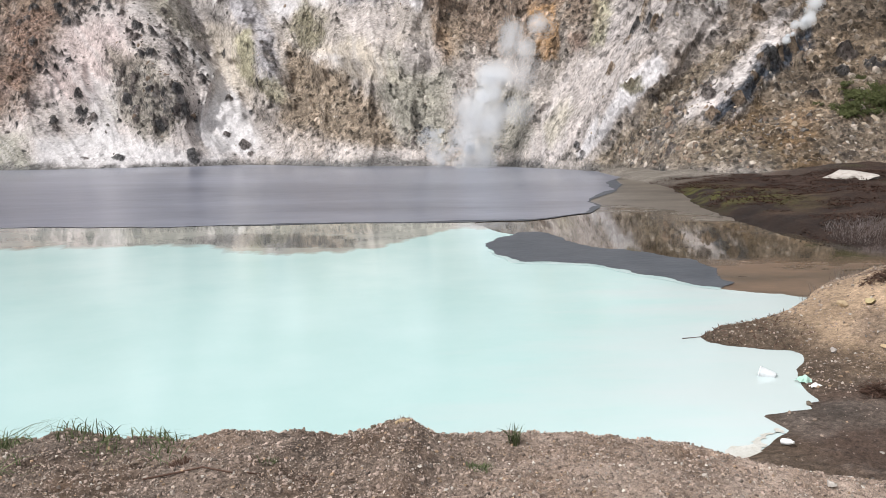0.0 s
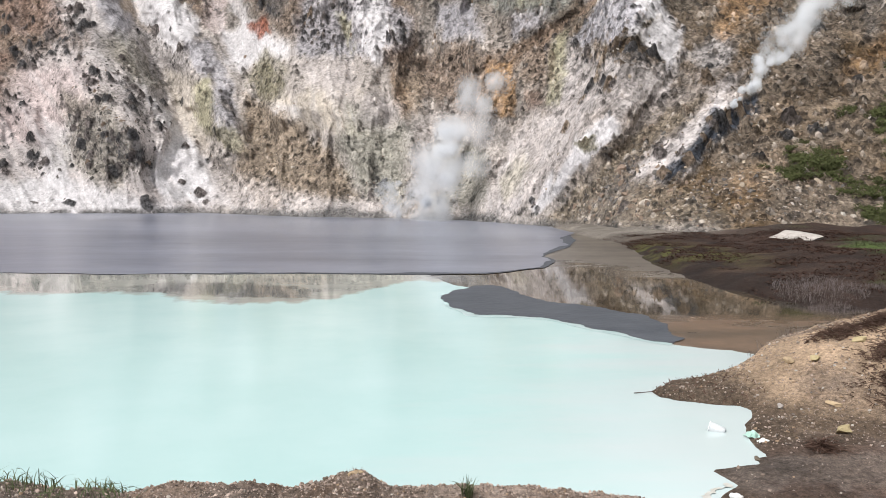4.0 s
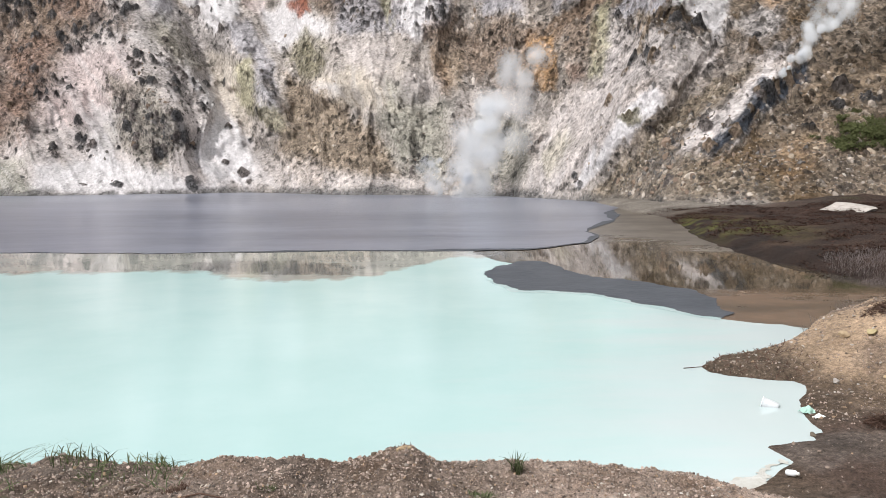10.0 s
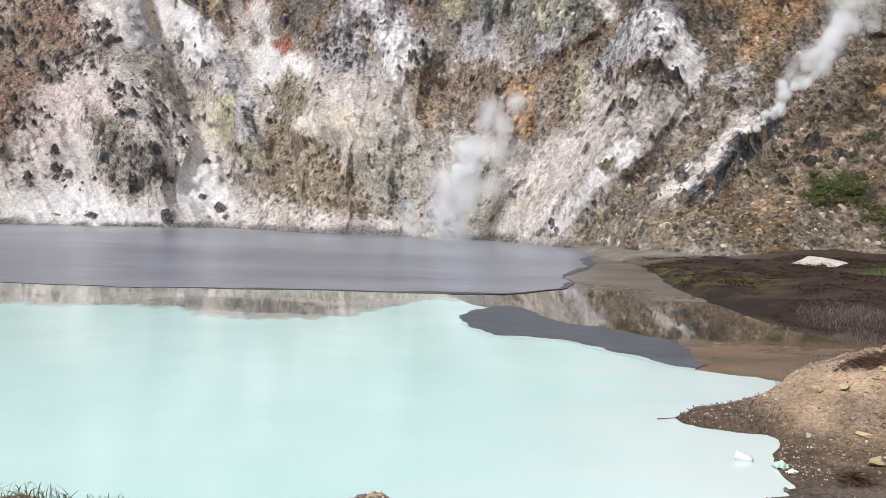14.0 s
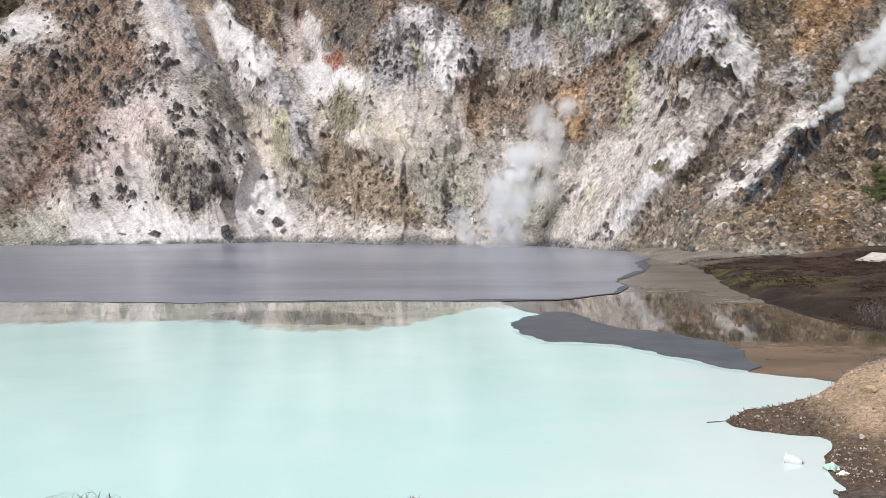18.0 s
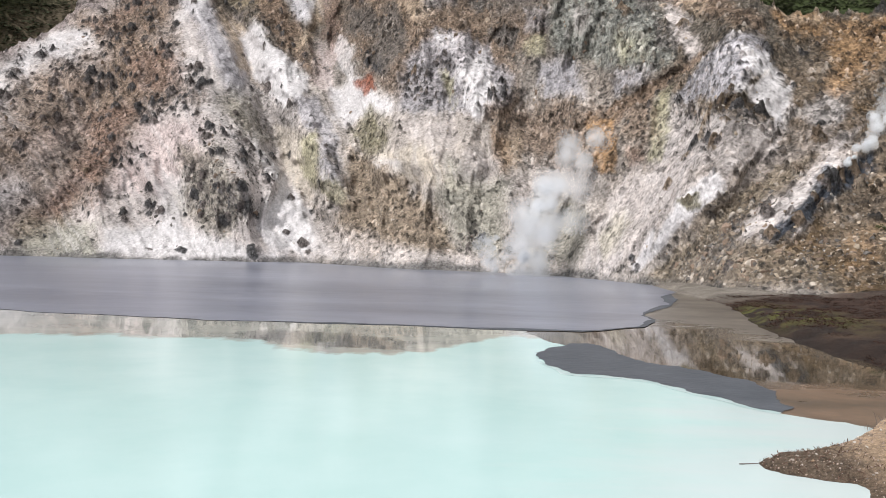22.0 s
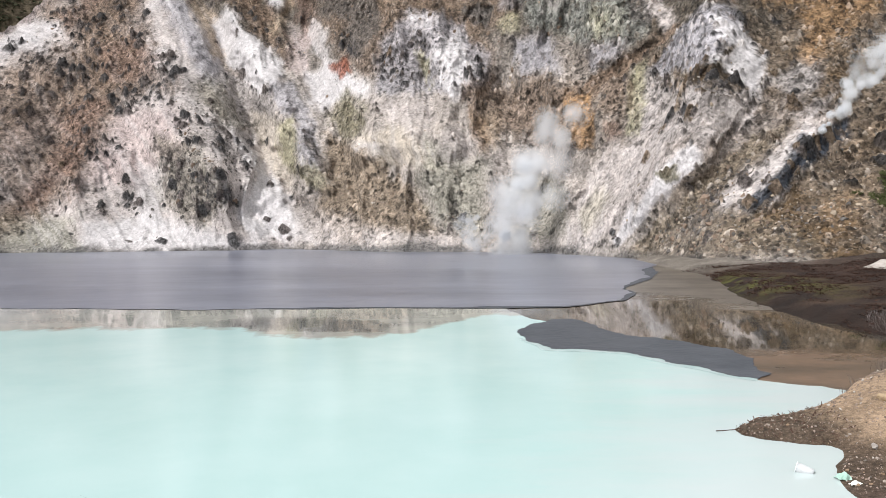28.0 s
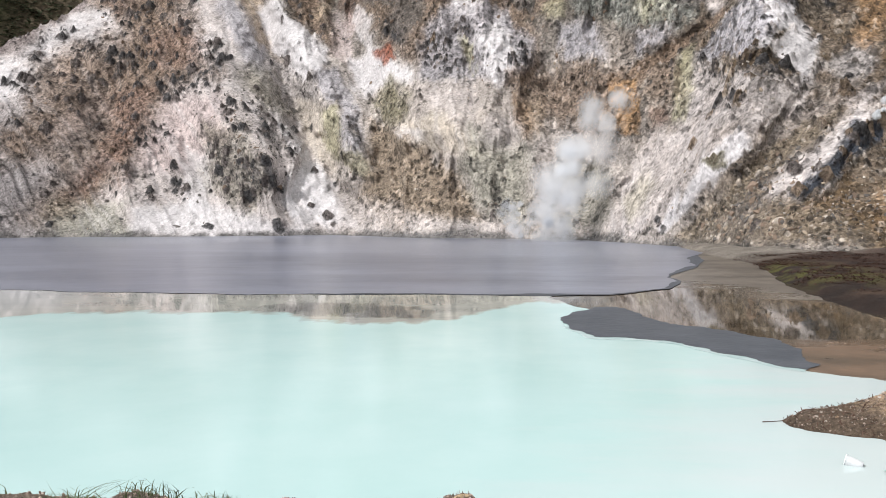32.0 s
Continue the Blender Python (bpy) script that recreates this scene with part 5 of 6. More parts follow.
MAT_ROCK = earth("broken_rock", 0.6, 2.5, 9.0, 0.10, 0.22)
DARKISH, BROWNISH, PALE, TAN = (0.13, 0.118, 0.11), (0.21, 0.155, 0.12), (0.37, 0.335, 0.30), (0.30, 0.245, 0.19)
rnd = np.random.RandomState(7)
loose, sizes, tones = [], [], []


def field(a, e, w, h, lean, count, s0, s1, tone):
    """A boulder field on the wall: bearing and elevation, half sizes, lean, count, sizes from and to (m), tones."""
    q = rnd.normal(size=(int(count * 0.8), 2)) * 0.62
    c, s = math.cos(radians(lean)), math.sin(radians(lean))
    u, v = q[:, 0] * w, q[:, 1] * h
    aa, ee = a + u * c + v * s, e - u * s + v * c
    ok = (ee > np.degrees(np.arctan(-2.45 / spline(FOOT, aa)))) & (ee < spline(CREST, aa) - 0.2)
    ok &= rnd.rand(len(aa)) > 0.85 * covered(("white", "slate", "rust", "lilac"), aa, ee, aa * 0)
    aa, ee = aa[ok], ee[ok]
    pp = wall_place(aa, ee)
    ss = 0.45 * s0 * (s1 / s0) ** (rnd.rand(len(aa)) ** 2.4)
    pp = pp * (1 + 0.7 * ss / np.linalg.norm(pp, axis=1))[:, None]
    loose.append(pp)
    sizes.append(ss)
    tones.append(np.array(tone)[rnd.randint(len(tone), size=len(aa))] * rnd.uniform(0.7, 1.3, (len(aa), 1)))


field(-18.00, 1.94, 2.2, 4.0, -22, 330, 0.18, 0.62, (DARKISH,))
field(-21.44, 1.95, 3.0, 2.2, 0, 110, 0.15, 0.50, (DARKISH, DARKISH, BROWNISH))
field(-24.08, 4.62, 2.4, 1.8, 0, 30, 0.2, 0.50, (DARKISH,))
field(-18.37, 6.19, 2.2, 3.0, -25, 180, 0.2, 0.6, (DARKISH,))
field(-27.44, 9.82, 6.5, 2.2, -33, 260, 0.18, 0.7, (BROWNISH, DARKISH))
field(-32.76, 7.05, 6.0, 1.6, -33, 90, 0.15, 0.6, (BROWNISH, DARKISH))
field(-24.48, 12.52, 3.0, 1.8, -25, 120, 0.2, 0.75, (DARKISH, BROWNISH))
field(-32.70, 0.85, 9.0, 2.8, -15, 420, 0.10, 0.42, (BROWNISH, TAN, DARKISH))
field(-7.93, 1.47, 3.4, 2.8, 25, 1500, 0.09, 0.36, (BROWNISH, TAN, TAN, PALE))
field(-2.60, 0.64, 5.0, 2.6, 0, 900, 0.08, 0.30, (TAN, PALE, BROWNISH))
field(-7.20, -1.62, 7.0, 0.9, 0, 420, 0.08, 0.32, (TAN, PALE, DARKISH))
field(-18.39, -1.53, 5.0, 0.9, 0, 140, 0.10, 0.40, (DARKISH, PALE))
field(3.06, 6.93, 5.0, 2.6, 0, 700, 0.12, 0.45, (DARKISH, BROWNISH, TAN))
field(-0.48, 13.77, 11.0, 4.0, 0, 700, 0.2, 0.8, (DARKISH, BROWNISH, TAN))
field(-8.19, 11.09, 4.0, 3.0, 0, 250, 0.2, 0.7, (DARKISH, BROWNISH))
field(16.00, 7.24, 2.6, 1.8, 0, 200, 0.15, 0.6, (DARKISH, PALE))
field(14.88, 0.70, 6.5, 2.0, -38, 1100, 0.08, 0.40, (BROWNISH, TAN, DARKISH, PALE))
field(21.61, 0.34, 7.0, 2.6, -28, 1600, 0.06, 0.38, (BROWNISH, TAN, DARKISH, TAN, PALE))
field(26.84, 1.38, 6.0, 4.6, -28, 1500, 0.06, 0.32, (BROWNISH, TAN, DARKISH, TAN, PALE))
field(19.57, -2.44, 6.0, 0.8, 0, 260, 0.12, 0.55, (DARKISH, TAN, BROWNISH))
field(23.53, 10.00, 4.0, 3.6, -20, 420, 0.12, 0.5, (BROWNISH, TAN, DARKISH))
field(31.53, 5.83, 4.0, 6.0, -30, 900, 0.07, 0.4, (BROWNISH, TAN, DARKISH, PALE))
field(21.81, 2.97, 0.9, 2.8, 42, 200, 0.12, 0.42, (DARKISH,))
field(31.72, 13.33, 3.2, 2.4, -30, 220, 0.15, 0.6, (DARKISH, BROWNISH))
field(-18.4, 2.8, 1.3, 4.2, -14, 300, 0.2, 0.75, (DARKISH, DARKISH, BROWNISH))
field(-16.4, 3.5, 0.7, 3.2, -16, 140, 0.2, 0.7, (DARKISH,))
field(-22.9, 1.7, 2.2, 2.0, 0, 60, 0.3, 0.75, (DARKISH,))
field(-25.9, 10.0, 3.6, 2.4, -35, 260, 0.2, 0.8, (BROWNISH, DARKISH))
field(-31.3, 4.7, 4.0, 2.0, -30, 160, 0.15, 0.6, (BROWNISH, DARKISH))
field(19.9, -1.1, 6.0, 1.2, -10, 700, 0.12, 0.7, (DARKISH, BROWNISH, TAN))
field(27.0, -1.7, 3.0, 2.0, -20, 500, 0.1, 0.55, (TAN, BROWNISH, PALE))
field(15.3, -0.2, 4.0, 0.9, -42, 420, 0.15, 0.7, (DARKISH, BROWNISH, DARKISH))
field(2.8, 8.2, 4.0, 2.0, 0, 420, 0.15, 0.6, (DARKISH, BROWNISH, TAN))
loose, sizes, tones = np.concatenate(loose), np.concatenate(sizes), np.concatenate(tones)
# the biggest boulders are pieces of their own, the rest is rubble
big = np.argsort(-sizes)[:240]
rest = np.setdiff1d(np.arange(len(sizes)), big)
V, F, which = many(ROCKS, loose[rest], sizes[rest], 3)
rubble = part("rubble", mesh_from("rubble", V, F, MAT_ROCK, tones[rest][which], False), None, wall, "loose angular rubble, brown, grey and pale")
rubble["kind"] = "stuff"
boulder_meshes = []
for k in range(24):
    v, f = unit_rock(100 + k, 2)
    tone = np.array((DARKISH, BROWNISH, DARKISH, TAN)[k % 4]) * (0.8 + 0.05 * (k % 8))
    boulder_meshes.append(mesh_from("boulder", v, f, MAT_ROCK, np.broadcast_to(tone, v.shape), False))
for i in big:
    lum = tones[i].mean()
    k = rnd.randint(6) * 4 + (3 if lum > 0.22 else 1 if tones[i][0] > tones[i][2] * 1.35 else 0)
    ob = part("boulder", boulder_meshes[k], None, wall)
    ob.matrix_basis = Matrix.LocRotScale(loose[i], Euler(rnd.uniform(0, 6.28, 3)), Vector((1, 1, 1)) * float(sizes[i]))


# ---- leaves ----
def leaf_mat(name, a, b, spread=0.4):
    m, n, l, p = nodes_of(name)
    g = n.new("ShaderNodeNewGeometry")
    oi = n.new("ShaderNodeObjectInfo")
    c = mix_node(n, l, "MIX", g.outputs["Random Per Island"], a, b)
    c = mix_node(n, l, "MULTIPLY", 1.0, c, grey_of(n, l, ramp_node(n, l, oi.outputs["Random"], 0, 1, 1 - spread, 1 + spread)))
    l.new(c, p.inputs["Base Color"])
    p.inputs["Roughness"].default_value = 0.75
    p.inputs["Specular IOR Level"].default_value = 0.12
    tl = n.new("ShaderNodeBsdfTranslucent")
    l.new(c, tl.inputs["Color"])
    mx = n.new("ShaderNodeMixShader")
    mx.inputs[0].default_value = 0.3
    l.new(p.outputs[0], mx.inputs[1])
    l.new(tl.outputs[0], mx.inputs[2])
    l.new(mx.outputs[0], n["Material Output"].inputs["Surface"])
    return m


MAT_LEAF = leaf_mat("green_leaves", (0.060, 0.080, 0.034), (0.090, 0.110, 0.046), 0.25)
MAT_SCRUB = leaf_mat("scrub_leaves", (0.030, 0.036, 0.020), (0.052, 0.056, 0.032), 0.2)
MAT_OLIVE = leaf_mat("yellowing_leaves", (0.085, 0.085, 0.028), (0.13, 0.115, 0.038), 0.3)
MAT_SHRUB = leaf_mat("shrub_leaves", (0.050, 0.060, 0.024), (0.098, 0.105, 0.044), 0.25)
MAT_BARK = stone_mat("bark", (0.07, 0.055, 0.04), (0.16, 0.13, 0.10), 8)
MAT_DRY = leaf_mat("dry_stalks", (0.13, 0.105, 0.085), (0.26, 0.22, 0.20), 0.2)
MAT_TWIG = leaf_mat("dead_twigs", (0.062, 0.036, 0.027), (0.145, 0.092, 0.072), 0.2)
MAT_HEATH = leaf_mat("heath_twigs", (0.034, 0.019, 0.014), (0.105, 0.062, 0.048), 0.2)
MAT_GRASS = leaf_mat("grass_blades", (0.055, 0.078, 0.036), (0.15, 0.165, 0.088), 0.2)
QUAD = (np.array([(-0.5, -0.28, 0), (0.5, -0.32, 0.12), (0.6, 0.25, -0.05), (-0.45, 0.3, 0.1)], float), np.array([(0, 1, 2, 3)]))


def crown_points(rnd, count, lobes):
    """Points in the outer part of several lobes: centre and radius each."""
    pick = rnd.randint(len(lobes), size=count)
    d = rnd.normal(size=(count, 3))
    d /= np.linalg.norm(d, axis=1)[:, None]
    d *= (rnd.uniform(0.35, 1.0, (count, 1)) ** 0.4)
    L = np.array(lobes)
    return L[pick, :3] + d * L[pick, 3:4] * np.array((1, 1, 0.8)), d + np.array((0, 0, 0.8))


def tube(bm, a, b, ra, rb, sides=5):
    a, b = Vector(a), Vector(b)
    z = (b - a).normalized()
    x = z.orthogonal().normalized()
    y = z.cross(x)
    rings = []
    for p, r in ((a, ra), (b, rb)):
        rings.append([bm.verts.new(p + (x * math.cos(t) + y * math.sin(t)) * r) for t in [6.2832 * k / sides for k in range(sides)]])
    for k in range(sides):
        bm.faces.new((rings[0][k], rings[0][(k + 1) % sides], rings[1][(k + 1) % sides], rings[1][k]))
    bm.faces.new(rings[1])


def make_tree(seed, mat, label):
    rnd = np.random.RandomState(seed)
    tree = tagged(new("tree"), label, "tree", "trees on the hillside")
    bm = bmesh.new()
    top = Vector((rnd.uniform(-.2, .2), rnd.uniform(-.2, .2), 1.5))
    tube(bm, (0, 0, -0.6), top * 0.5, 0.13, 0.09, 6)
    tube(bm, top * 0.5, top, 0.09, 0.05, 6)
    lobes = []
    for k in range(6):
        a = k * 1.05 + rnd.uniform(-.3, .3)
        p = Vector((math.cos(a) * rnd.uniform(.5, 1.1), math.sin(a) * rnd.uniform(.5, 1.1), rnd.uniform(0.5, 1.7)))
        tube(bm, top * rnd.uniform(0.4, 0.9), p, 0.05, 0.02, 4)
        lobes.append((*p, rnd.uniform(0.7, 1.05)))
    lobes.append((top.x, top.y, 1.9, 0.9))
    part("trunk", bm, MAT_BARK, tree)
    pts, nor = crown_points(rnd, 660, lobes)
    V, F, _ = many([QUAD], pts, rnd.uniform(0.18, 0.35, 660), seed, rot=facing(nor, rnd, 0.3))
    part("crown", mesh_from("crown", V, F, mat, None, False), None, tree)
    return tree


kinds = [make_tree(1, MAT_LEAF, "dense green broadleaf tree on the wooded hillside"), make_tree(2, MAT_LEAF, "dense green broadleaf tree on the wooded hillside"),
         make_tree(3, MAT_OLIVE, "yellow-green autumn tree on the wooded hillside"), make_tree(4, MAT_LEAF, "dense green broadleaf tree on the wooded hillside")]
rnd = np.random.RandomState(21)
spots, tries = [(a, float(spline(HILL_TOP, a)) - rnd.uniform(0.25, 0.7)) for a in np.arange(-46, -22, 0.75)], 0
while len(spots) < 360 and tries < 6000:
    tries += 1
    a = rnd.uniform(-46, -14)
    e = 1 + rnd.rand() ** 0.8 * (float(spline(HILL_TOP, a)) - 0.4)
    lowest = float(spline(CREST, a)) + float(spline([(-46, 6.5), (-41, 5.3), (-37, 4.3), (-31, 2.8), (-27, 1.2), (-20, 0.3)], a))
    if e < max(lowest - 0.3, 1.0) or e > float(spline(HILL_TOP, a)) - 0.2:
        continue
    spots.append((a, e))
for k, (a, e) in enumerate(sorted(spots)):
    p = hill_place(np.array(a), np.array(e))
    sc = rnd.uniform(1.0, 1.8)
    yellow = rnd.rand() < 0.16 or (e < float(spline(CREST, a)) + 3.2 and rnd.rand() < 0.3)
    src = kinds[2] if yellow else kinds[(0, 1, 3)[k % 3]]
    m = Matrix.LocRotScale(p, Euler((0, 0, rnd.uniform(0, 6.28))), Vector((sc, sc, sc * rnd.uniform(0.75, 1.1))))
    if k < 4:
        t = kinds[k]
        t.matrix_basis = m
    else:
        t = copy_thing(src, m)
        t.matrix_basis = m

# low scrub covering the hillsides
rnd = np.random.RandomState(31)
n_sc = 13000
a = np.concatenate([rnd.uniform(-47, -14, n_sc // 2), rnd.uniform(4, 40, n_sc // 2)])
tp = spline(HILL_TOP, a)
lo = np.maximum(spline(CREST, a) - 1.5, -1)
e = lo + rnd.rand(n_sc) * (tp - lo - 0.12)
pp = hill_place(a, e) + np.array((0, 0, 0.05))
pts = np.repeat(pp, 5, 0) + rnd.normal(size=(n_sc * 5, 3)) * np.array((0.9, 0.9, 0.08))
V, F, _ = many([QUAD], pts, rnd.uniform(0.35, 0.8, len(pts)), 32, rot=facing(np.tile((0.0, -0.3, 1.0), (len(pts), 1)), rnd, 0.22))
scrub = new("scrub", mesh_from("scrub", V, F, MAT_SCRUB, None, False))
tagged(scrub, "low green scrub covering the hillside behind the crater", "scrub", kind="stuff")


# ---- shrubs on the bare slope ----
def make_shrub(seed):
    rnd = np.random.RandomState(seed)
    sh = tagged(new("shrub"), "low dark green mat-forming shrub on the bare brown slope", "shrub", "shrubs on the slope")
    lobes = [(rnd.uniform(-.55, .55), rnd.uniform(-.55, .55), rnd.uniform(0.05, 0.22), rnd.uniform(0.22, 0.42)) for _ in range(9)]
    bm = bmesh.new()
    for lb in lobes[:6]:
        tube(bm, (0, 0, -0.15), lb[:3], 0.03, 0.012, 4)
    part("stems", bm, MAT_BARK, sh)
    pts, nor = crown_points(rnd, 330, lobes)
    V, F, _ = many([QUAD], pts, rnd.uniform(0.08, 0.16, 330), seed, rot=facing(nor, rnd, 0.5))
    part("foliage", mesh_from("foliage", V, F, MAT_SHRUB, None, False), None, sh)
    return sh


shrubs = [make_shrub(k) for k in range(3)]
# bearing, elevation, half sizes (degrees), count, size
MATS = [(*(27.39, 0.68), 2.0, 0.9, 20, 0.75), (*(27.17, 1.58), 1.4, 0.35, 5, 0.6), (*(30.62, -0.55), 1.8, 0.5, 12, 0.65), (*(32.61, -1.81), 2.4, 1.1, 34, 0.75),
        (*(32.92, 3.61), 2.7, 1.7, 44, 0.75), (*(33.49, 7.23), 2.2, 1.8, 44, 0.85), (*(34.74, 9.24), 2.0, 1.4, 26, 0.85), (*(35.58, -0.21), 2.6, 2.2, 40, 0.8),
        (*(28.86, 4.18), 0.6, 0.3, 3, 0.5), (*(25.96, 1.62), 0.4, 0.2, 2, 0.45), (*(24.16, 0.75), 0.4, 0.1, 2, 0.35), (*(26.78, 2.28), 0.5, 0.15, 2, 0.45),
        (*(30.22, -2.11), 0.3, 0.1, 1, 0.4), (*(33.67, 1.39), 2.2, 1.2, 18, 0.7)]
rnd = np.random.RandomState(41)
count = 0
for a, e, w, h, num, size in MATS:
    for _ in range(int(num * 1.3)):
        t, q = rnd.uniform(0, 6.28), math.sqrt(rnd.rand())
        aa, ee = a + math.cos(t) * q * w, e + math.sin(t) * q * h
        p = wall_place(np.array(aa), np.array(ee))
        sc = 0.72 * size * rnd.uniform(0.6, 1.35)
        m = Matrix.LocRotScale(p, Euler((radians(28), 0, radians(-aa) + rnd.uniform(-0.4, 0.4))), Vector((sc * 1.25, sc * 1.1, sc)))
        if count < 3:
            shrubs[count].matrix_basis = m
        else:
            copy_thing(shrubs[count % 3], m).matrix_basis = m
        count += 1


# ---- steam ----
m, n, l, p = nodes_of("steam")
p.inputs["Base Color"].default_value = (0.90, 0.92, 0.95, 1)
p.inputs["Roughness"].default_value = 1.0
p.inputs["Specular IOR Level"].default_value = 0.0
tr = n.new("ShaderNodeBsdfTranslucent")
tr.inputs["Color"].default_value = (0.90, 0.92, 0.95, 1)
mx = n.new("ShaderNodeMixShader")
mx.inputs[0].default_value = 0.5
clear = n.new("ShaderNodeBsdfTransparent")
thin = n.new("ShaderNodeMixShader")
thin.inputs[0].default_value = 0.36
l.new(p.outputs[0], mx.inputs[1])
l.new(tr.outputs[0], mx.inputs[2])
l.new(clear.outputs[0], thin.inputs[1])
l.new(mx.outputs[0], thin.inputs[2])
l.new(thin.outputs[0], n["Material Output"].inputs["Surface"])
MAT_STEAM = m
MOTE = (np.array([(1, 0, 0), (-0.5, 0.87, 0.1), (-0.5, -0.87, -0.1)], float) * 0.8, np.array([(0, 1, 2)]))


def plume(name, label, stations, count, size, seed, n_puffs=420):
    """Rolling puffs along a rising line. Stations: bearing, elevation, distance, radius (m), share of the motes."""
    rnd = np.random.RandomState(seed)
    st = np.array(stations, float)
    pts = []
    share = np.concatenate([[0], np.cumsum(st[:, 4])]) / st[:, 4].sum()
    puffs = []
    for k in range(n_puffs):
        t = np.interp((k + rnd.rand()) / n_puffs, share, np.arange(len(st) + 1)) 
        t = min(t, len(st) - 1.001)
        i, u = int(t), t - int(t)
        a, e, r, rad = (st[i] * (1 - u) + st[i + 1] * u)[:4]
        c = np.array((r * math.sin(radians(a)), r * math.cos(radians(a)), 2.6 + r * math.tan(radians(e))))
        puffs.append((c + rnd.normal(size=3) * rad * 0.5, rad * rnd.uniform(0.3, 0.8)))
    per = count // len(puffs)
    for c, rad in puffs:
        d = rnd.normal(size=(per, 3))
        d /= np.linalg.norm(d, axis=1)[:, None]
        pts.append(c + d * rad * rnd.rand(per, 1) ** 0.45)
    pts = np.concatenate(pts)
    V, F, _ = many([MOTE], pts, rnd.uniform(0.6, 1.2, len(pts)) * size, seed)
    return tagged(new(name, mesh_from(name, V, F, MAT_STEAM, None, False)), label, "steam", kind="stuff")


plume("steam_plume", "dense white steam rising from a dark vent on the slope",
      [(*(22.27, 4.93), 42, 0.22, 0.5), (*(23.74, 6.56), 43, 0.5, 1.0), (*(25.71, 8.77), 45, 0.8, 1.5), (*(26.94, 11.07), 47, 1.0, 1.9),
       (*(29.45, 13.59), 50, 1.3, 2.3), (*(31.58, 15.64), 53, 1.8, 2.4), (*(33.60, 18.03), 57, 2.6, 1.8)], 270000, 0.032, 51, 260)
plume("steam_plume", "thin white steam rising from the edge of the mud pool",
      [(2.2, -2.6, 50, 0.9, 0.9), (2.6, -1.3, 50, 1.2, 1.1), (2.9, 0.4, 50, 1.35, 1.0), (3.5, 2.2, 50, 1.45, 0.8), (4.4, 3.8, 51, 1.5, 0.5),
       (5.6, 5.2, 52, 1.5, 0.22), (6.4, 6.2, 53, 1.4, 0.06)], 330000, 0.0245, 52, 46)
plume("steam_wisp", "faint wisp of steam beside the plume at the mud's edge",
      [(0.3, -2.5, 50, 0.5, 1.0), (0.0, -1.6, 50, 0.6, 0.7), (-0.3, -0.6, 50, 0.6, 0.3)], 26000, 0.022, 57, 30)
rnd = np.random.RandomState(53)
nm = 420000
a = rnd.uniform(-42, 12, nm)
r = spline(FOOT, a) * rnd.uniform(0.62, 0.99, nm)
clump = smooth(-0.2, 0.5, fbm(np.radians(a) * 9, r / 9, a * 0, 3, 54))
keep = rnd.rand(nm) < clump
a, r = a[keep], r[keep]
pts = np.stack([r * np.sin(np.radians(a)), r * np.cos(np.radians(a)), 0.1 + rnd.gamma(1.2, 0.35, len(a))], -1)
V, F, _ = many([MOTE], pts, rnd.uniform(0.006, 0.012, len(pts)), 55)
tagged(new("mist", mesh_from("mist", V, F, MAT_STEAM, None, False)), "thin mist drifting low over the grey mud", "steam", kind="stuff")


# ---- near bank: stones, grass, sticks, litter ----
def ground_at(x, y):
    return float(ground_height(np.array([float(x)]), np.array([float(y)]))[0][0])


rnd = np.random.RandomState(61)
PEBBLE_TONES = np.array([(0.30, 0.235, 0.19), (0.22, 0.17, 0.14), (0.36, 0.31, 0.27), (0.16, 0.135, 0.12), (0.31, 0.22, 0.15), (0.44, 0.40, 0.36)])
x = np.concatenate([rnd.uniform(-3.3, 3.1, 46000), 2.6 + 6.4 * rnd.rand(16000) ** 1.3])
y = np.concatenate([rnd.uniform(3.3, 5.5, 46000), rnd.uniform(6.0, 12.3, 16000)])
z, q1, q2 = ground_height(x, y)
ok = (q1 > 0.02) & (z > 0.015) & ~((x > 2.5) & (y > 5.7) & (y < 7.5) & (rnd.rand(len(x)) < 0.88))
x, y, z = x[ok], y[ok], z[ok]
s = np.where(y < 5.7, 0.0044, 0.006) * (4.6 ** (rnd.rand(len(x)) ** np.where(y < 5.7, 4.6, 3.8)))
bigs = np.argsort(-s)[:290]
rest = np.setdiff1d(np.arange(len(x)), bigs)
COBBLE = [unit_rock(300 + k, 1, 0.85) for k in range(8)]
OCTA = (np.array([(1, 0, 0), (-1, 0, 0), (0, 1, 0), (0, -1, 0), (0, 0, 1), (0, 0, -1)], float), np.array([(0, 2, 4), (2, 1, 4), (1, 3, 4), (3, 0, 4), (2, 0, 5), (1, 2, 5), (3, 1, 5), (0, 3, 5)]))
PEB = [(OCTA[0] * rnd.uniform(0.6, 1.2, (6, 1)) + rnd.uniform(-0.2, 0.2, (6, 3)), OCTA[1]) for k in range(10)]
tone = PEBBLE_TONES[rnd.choice(6, len(x), p=(0.28, 0.22, 0.17, 0.12, 0.12, 0.09))] * rnd.uniform(0.6, 1.25, (len(x), 1))
tone = np.where((rnd.rand(len(x)) < 0.62)[:, None], np.array((0.265, 0.208, 0.178)) * rnd.uniform(0.4, 1.6, (len(x), 1)), tone)
MAT_PEBBLE = earth("pebble", 8.0, 40.0, 150.0, 0.004, 0.2)
coarse, fine = rest[s[rest] > 0.0125], rest[s[rest] <= 0.0125]
V, F, which = many(PEB, np.stack([x, y, z + s * 0.1], -1)[fine], s[fine], 62)
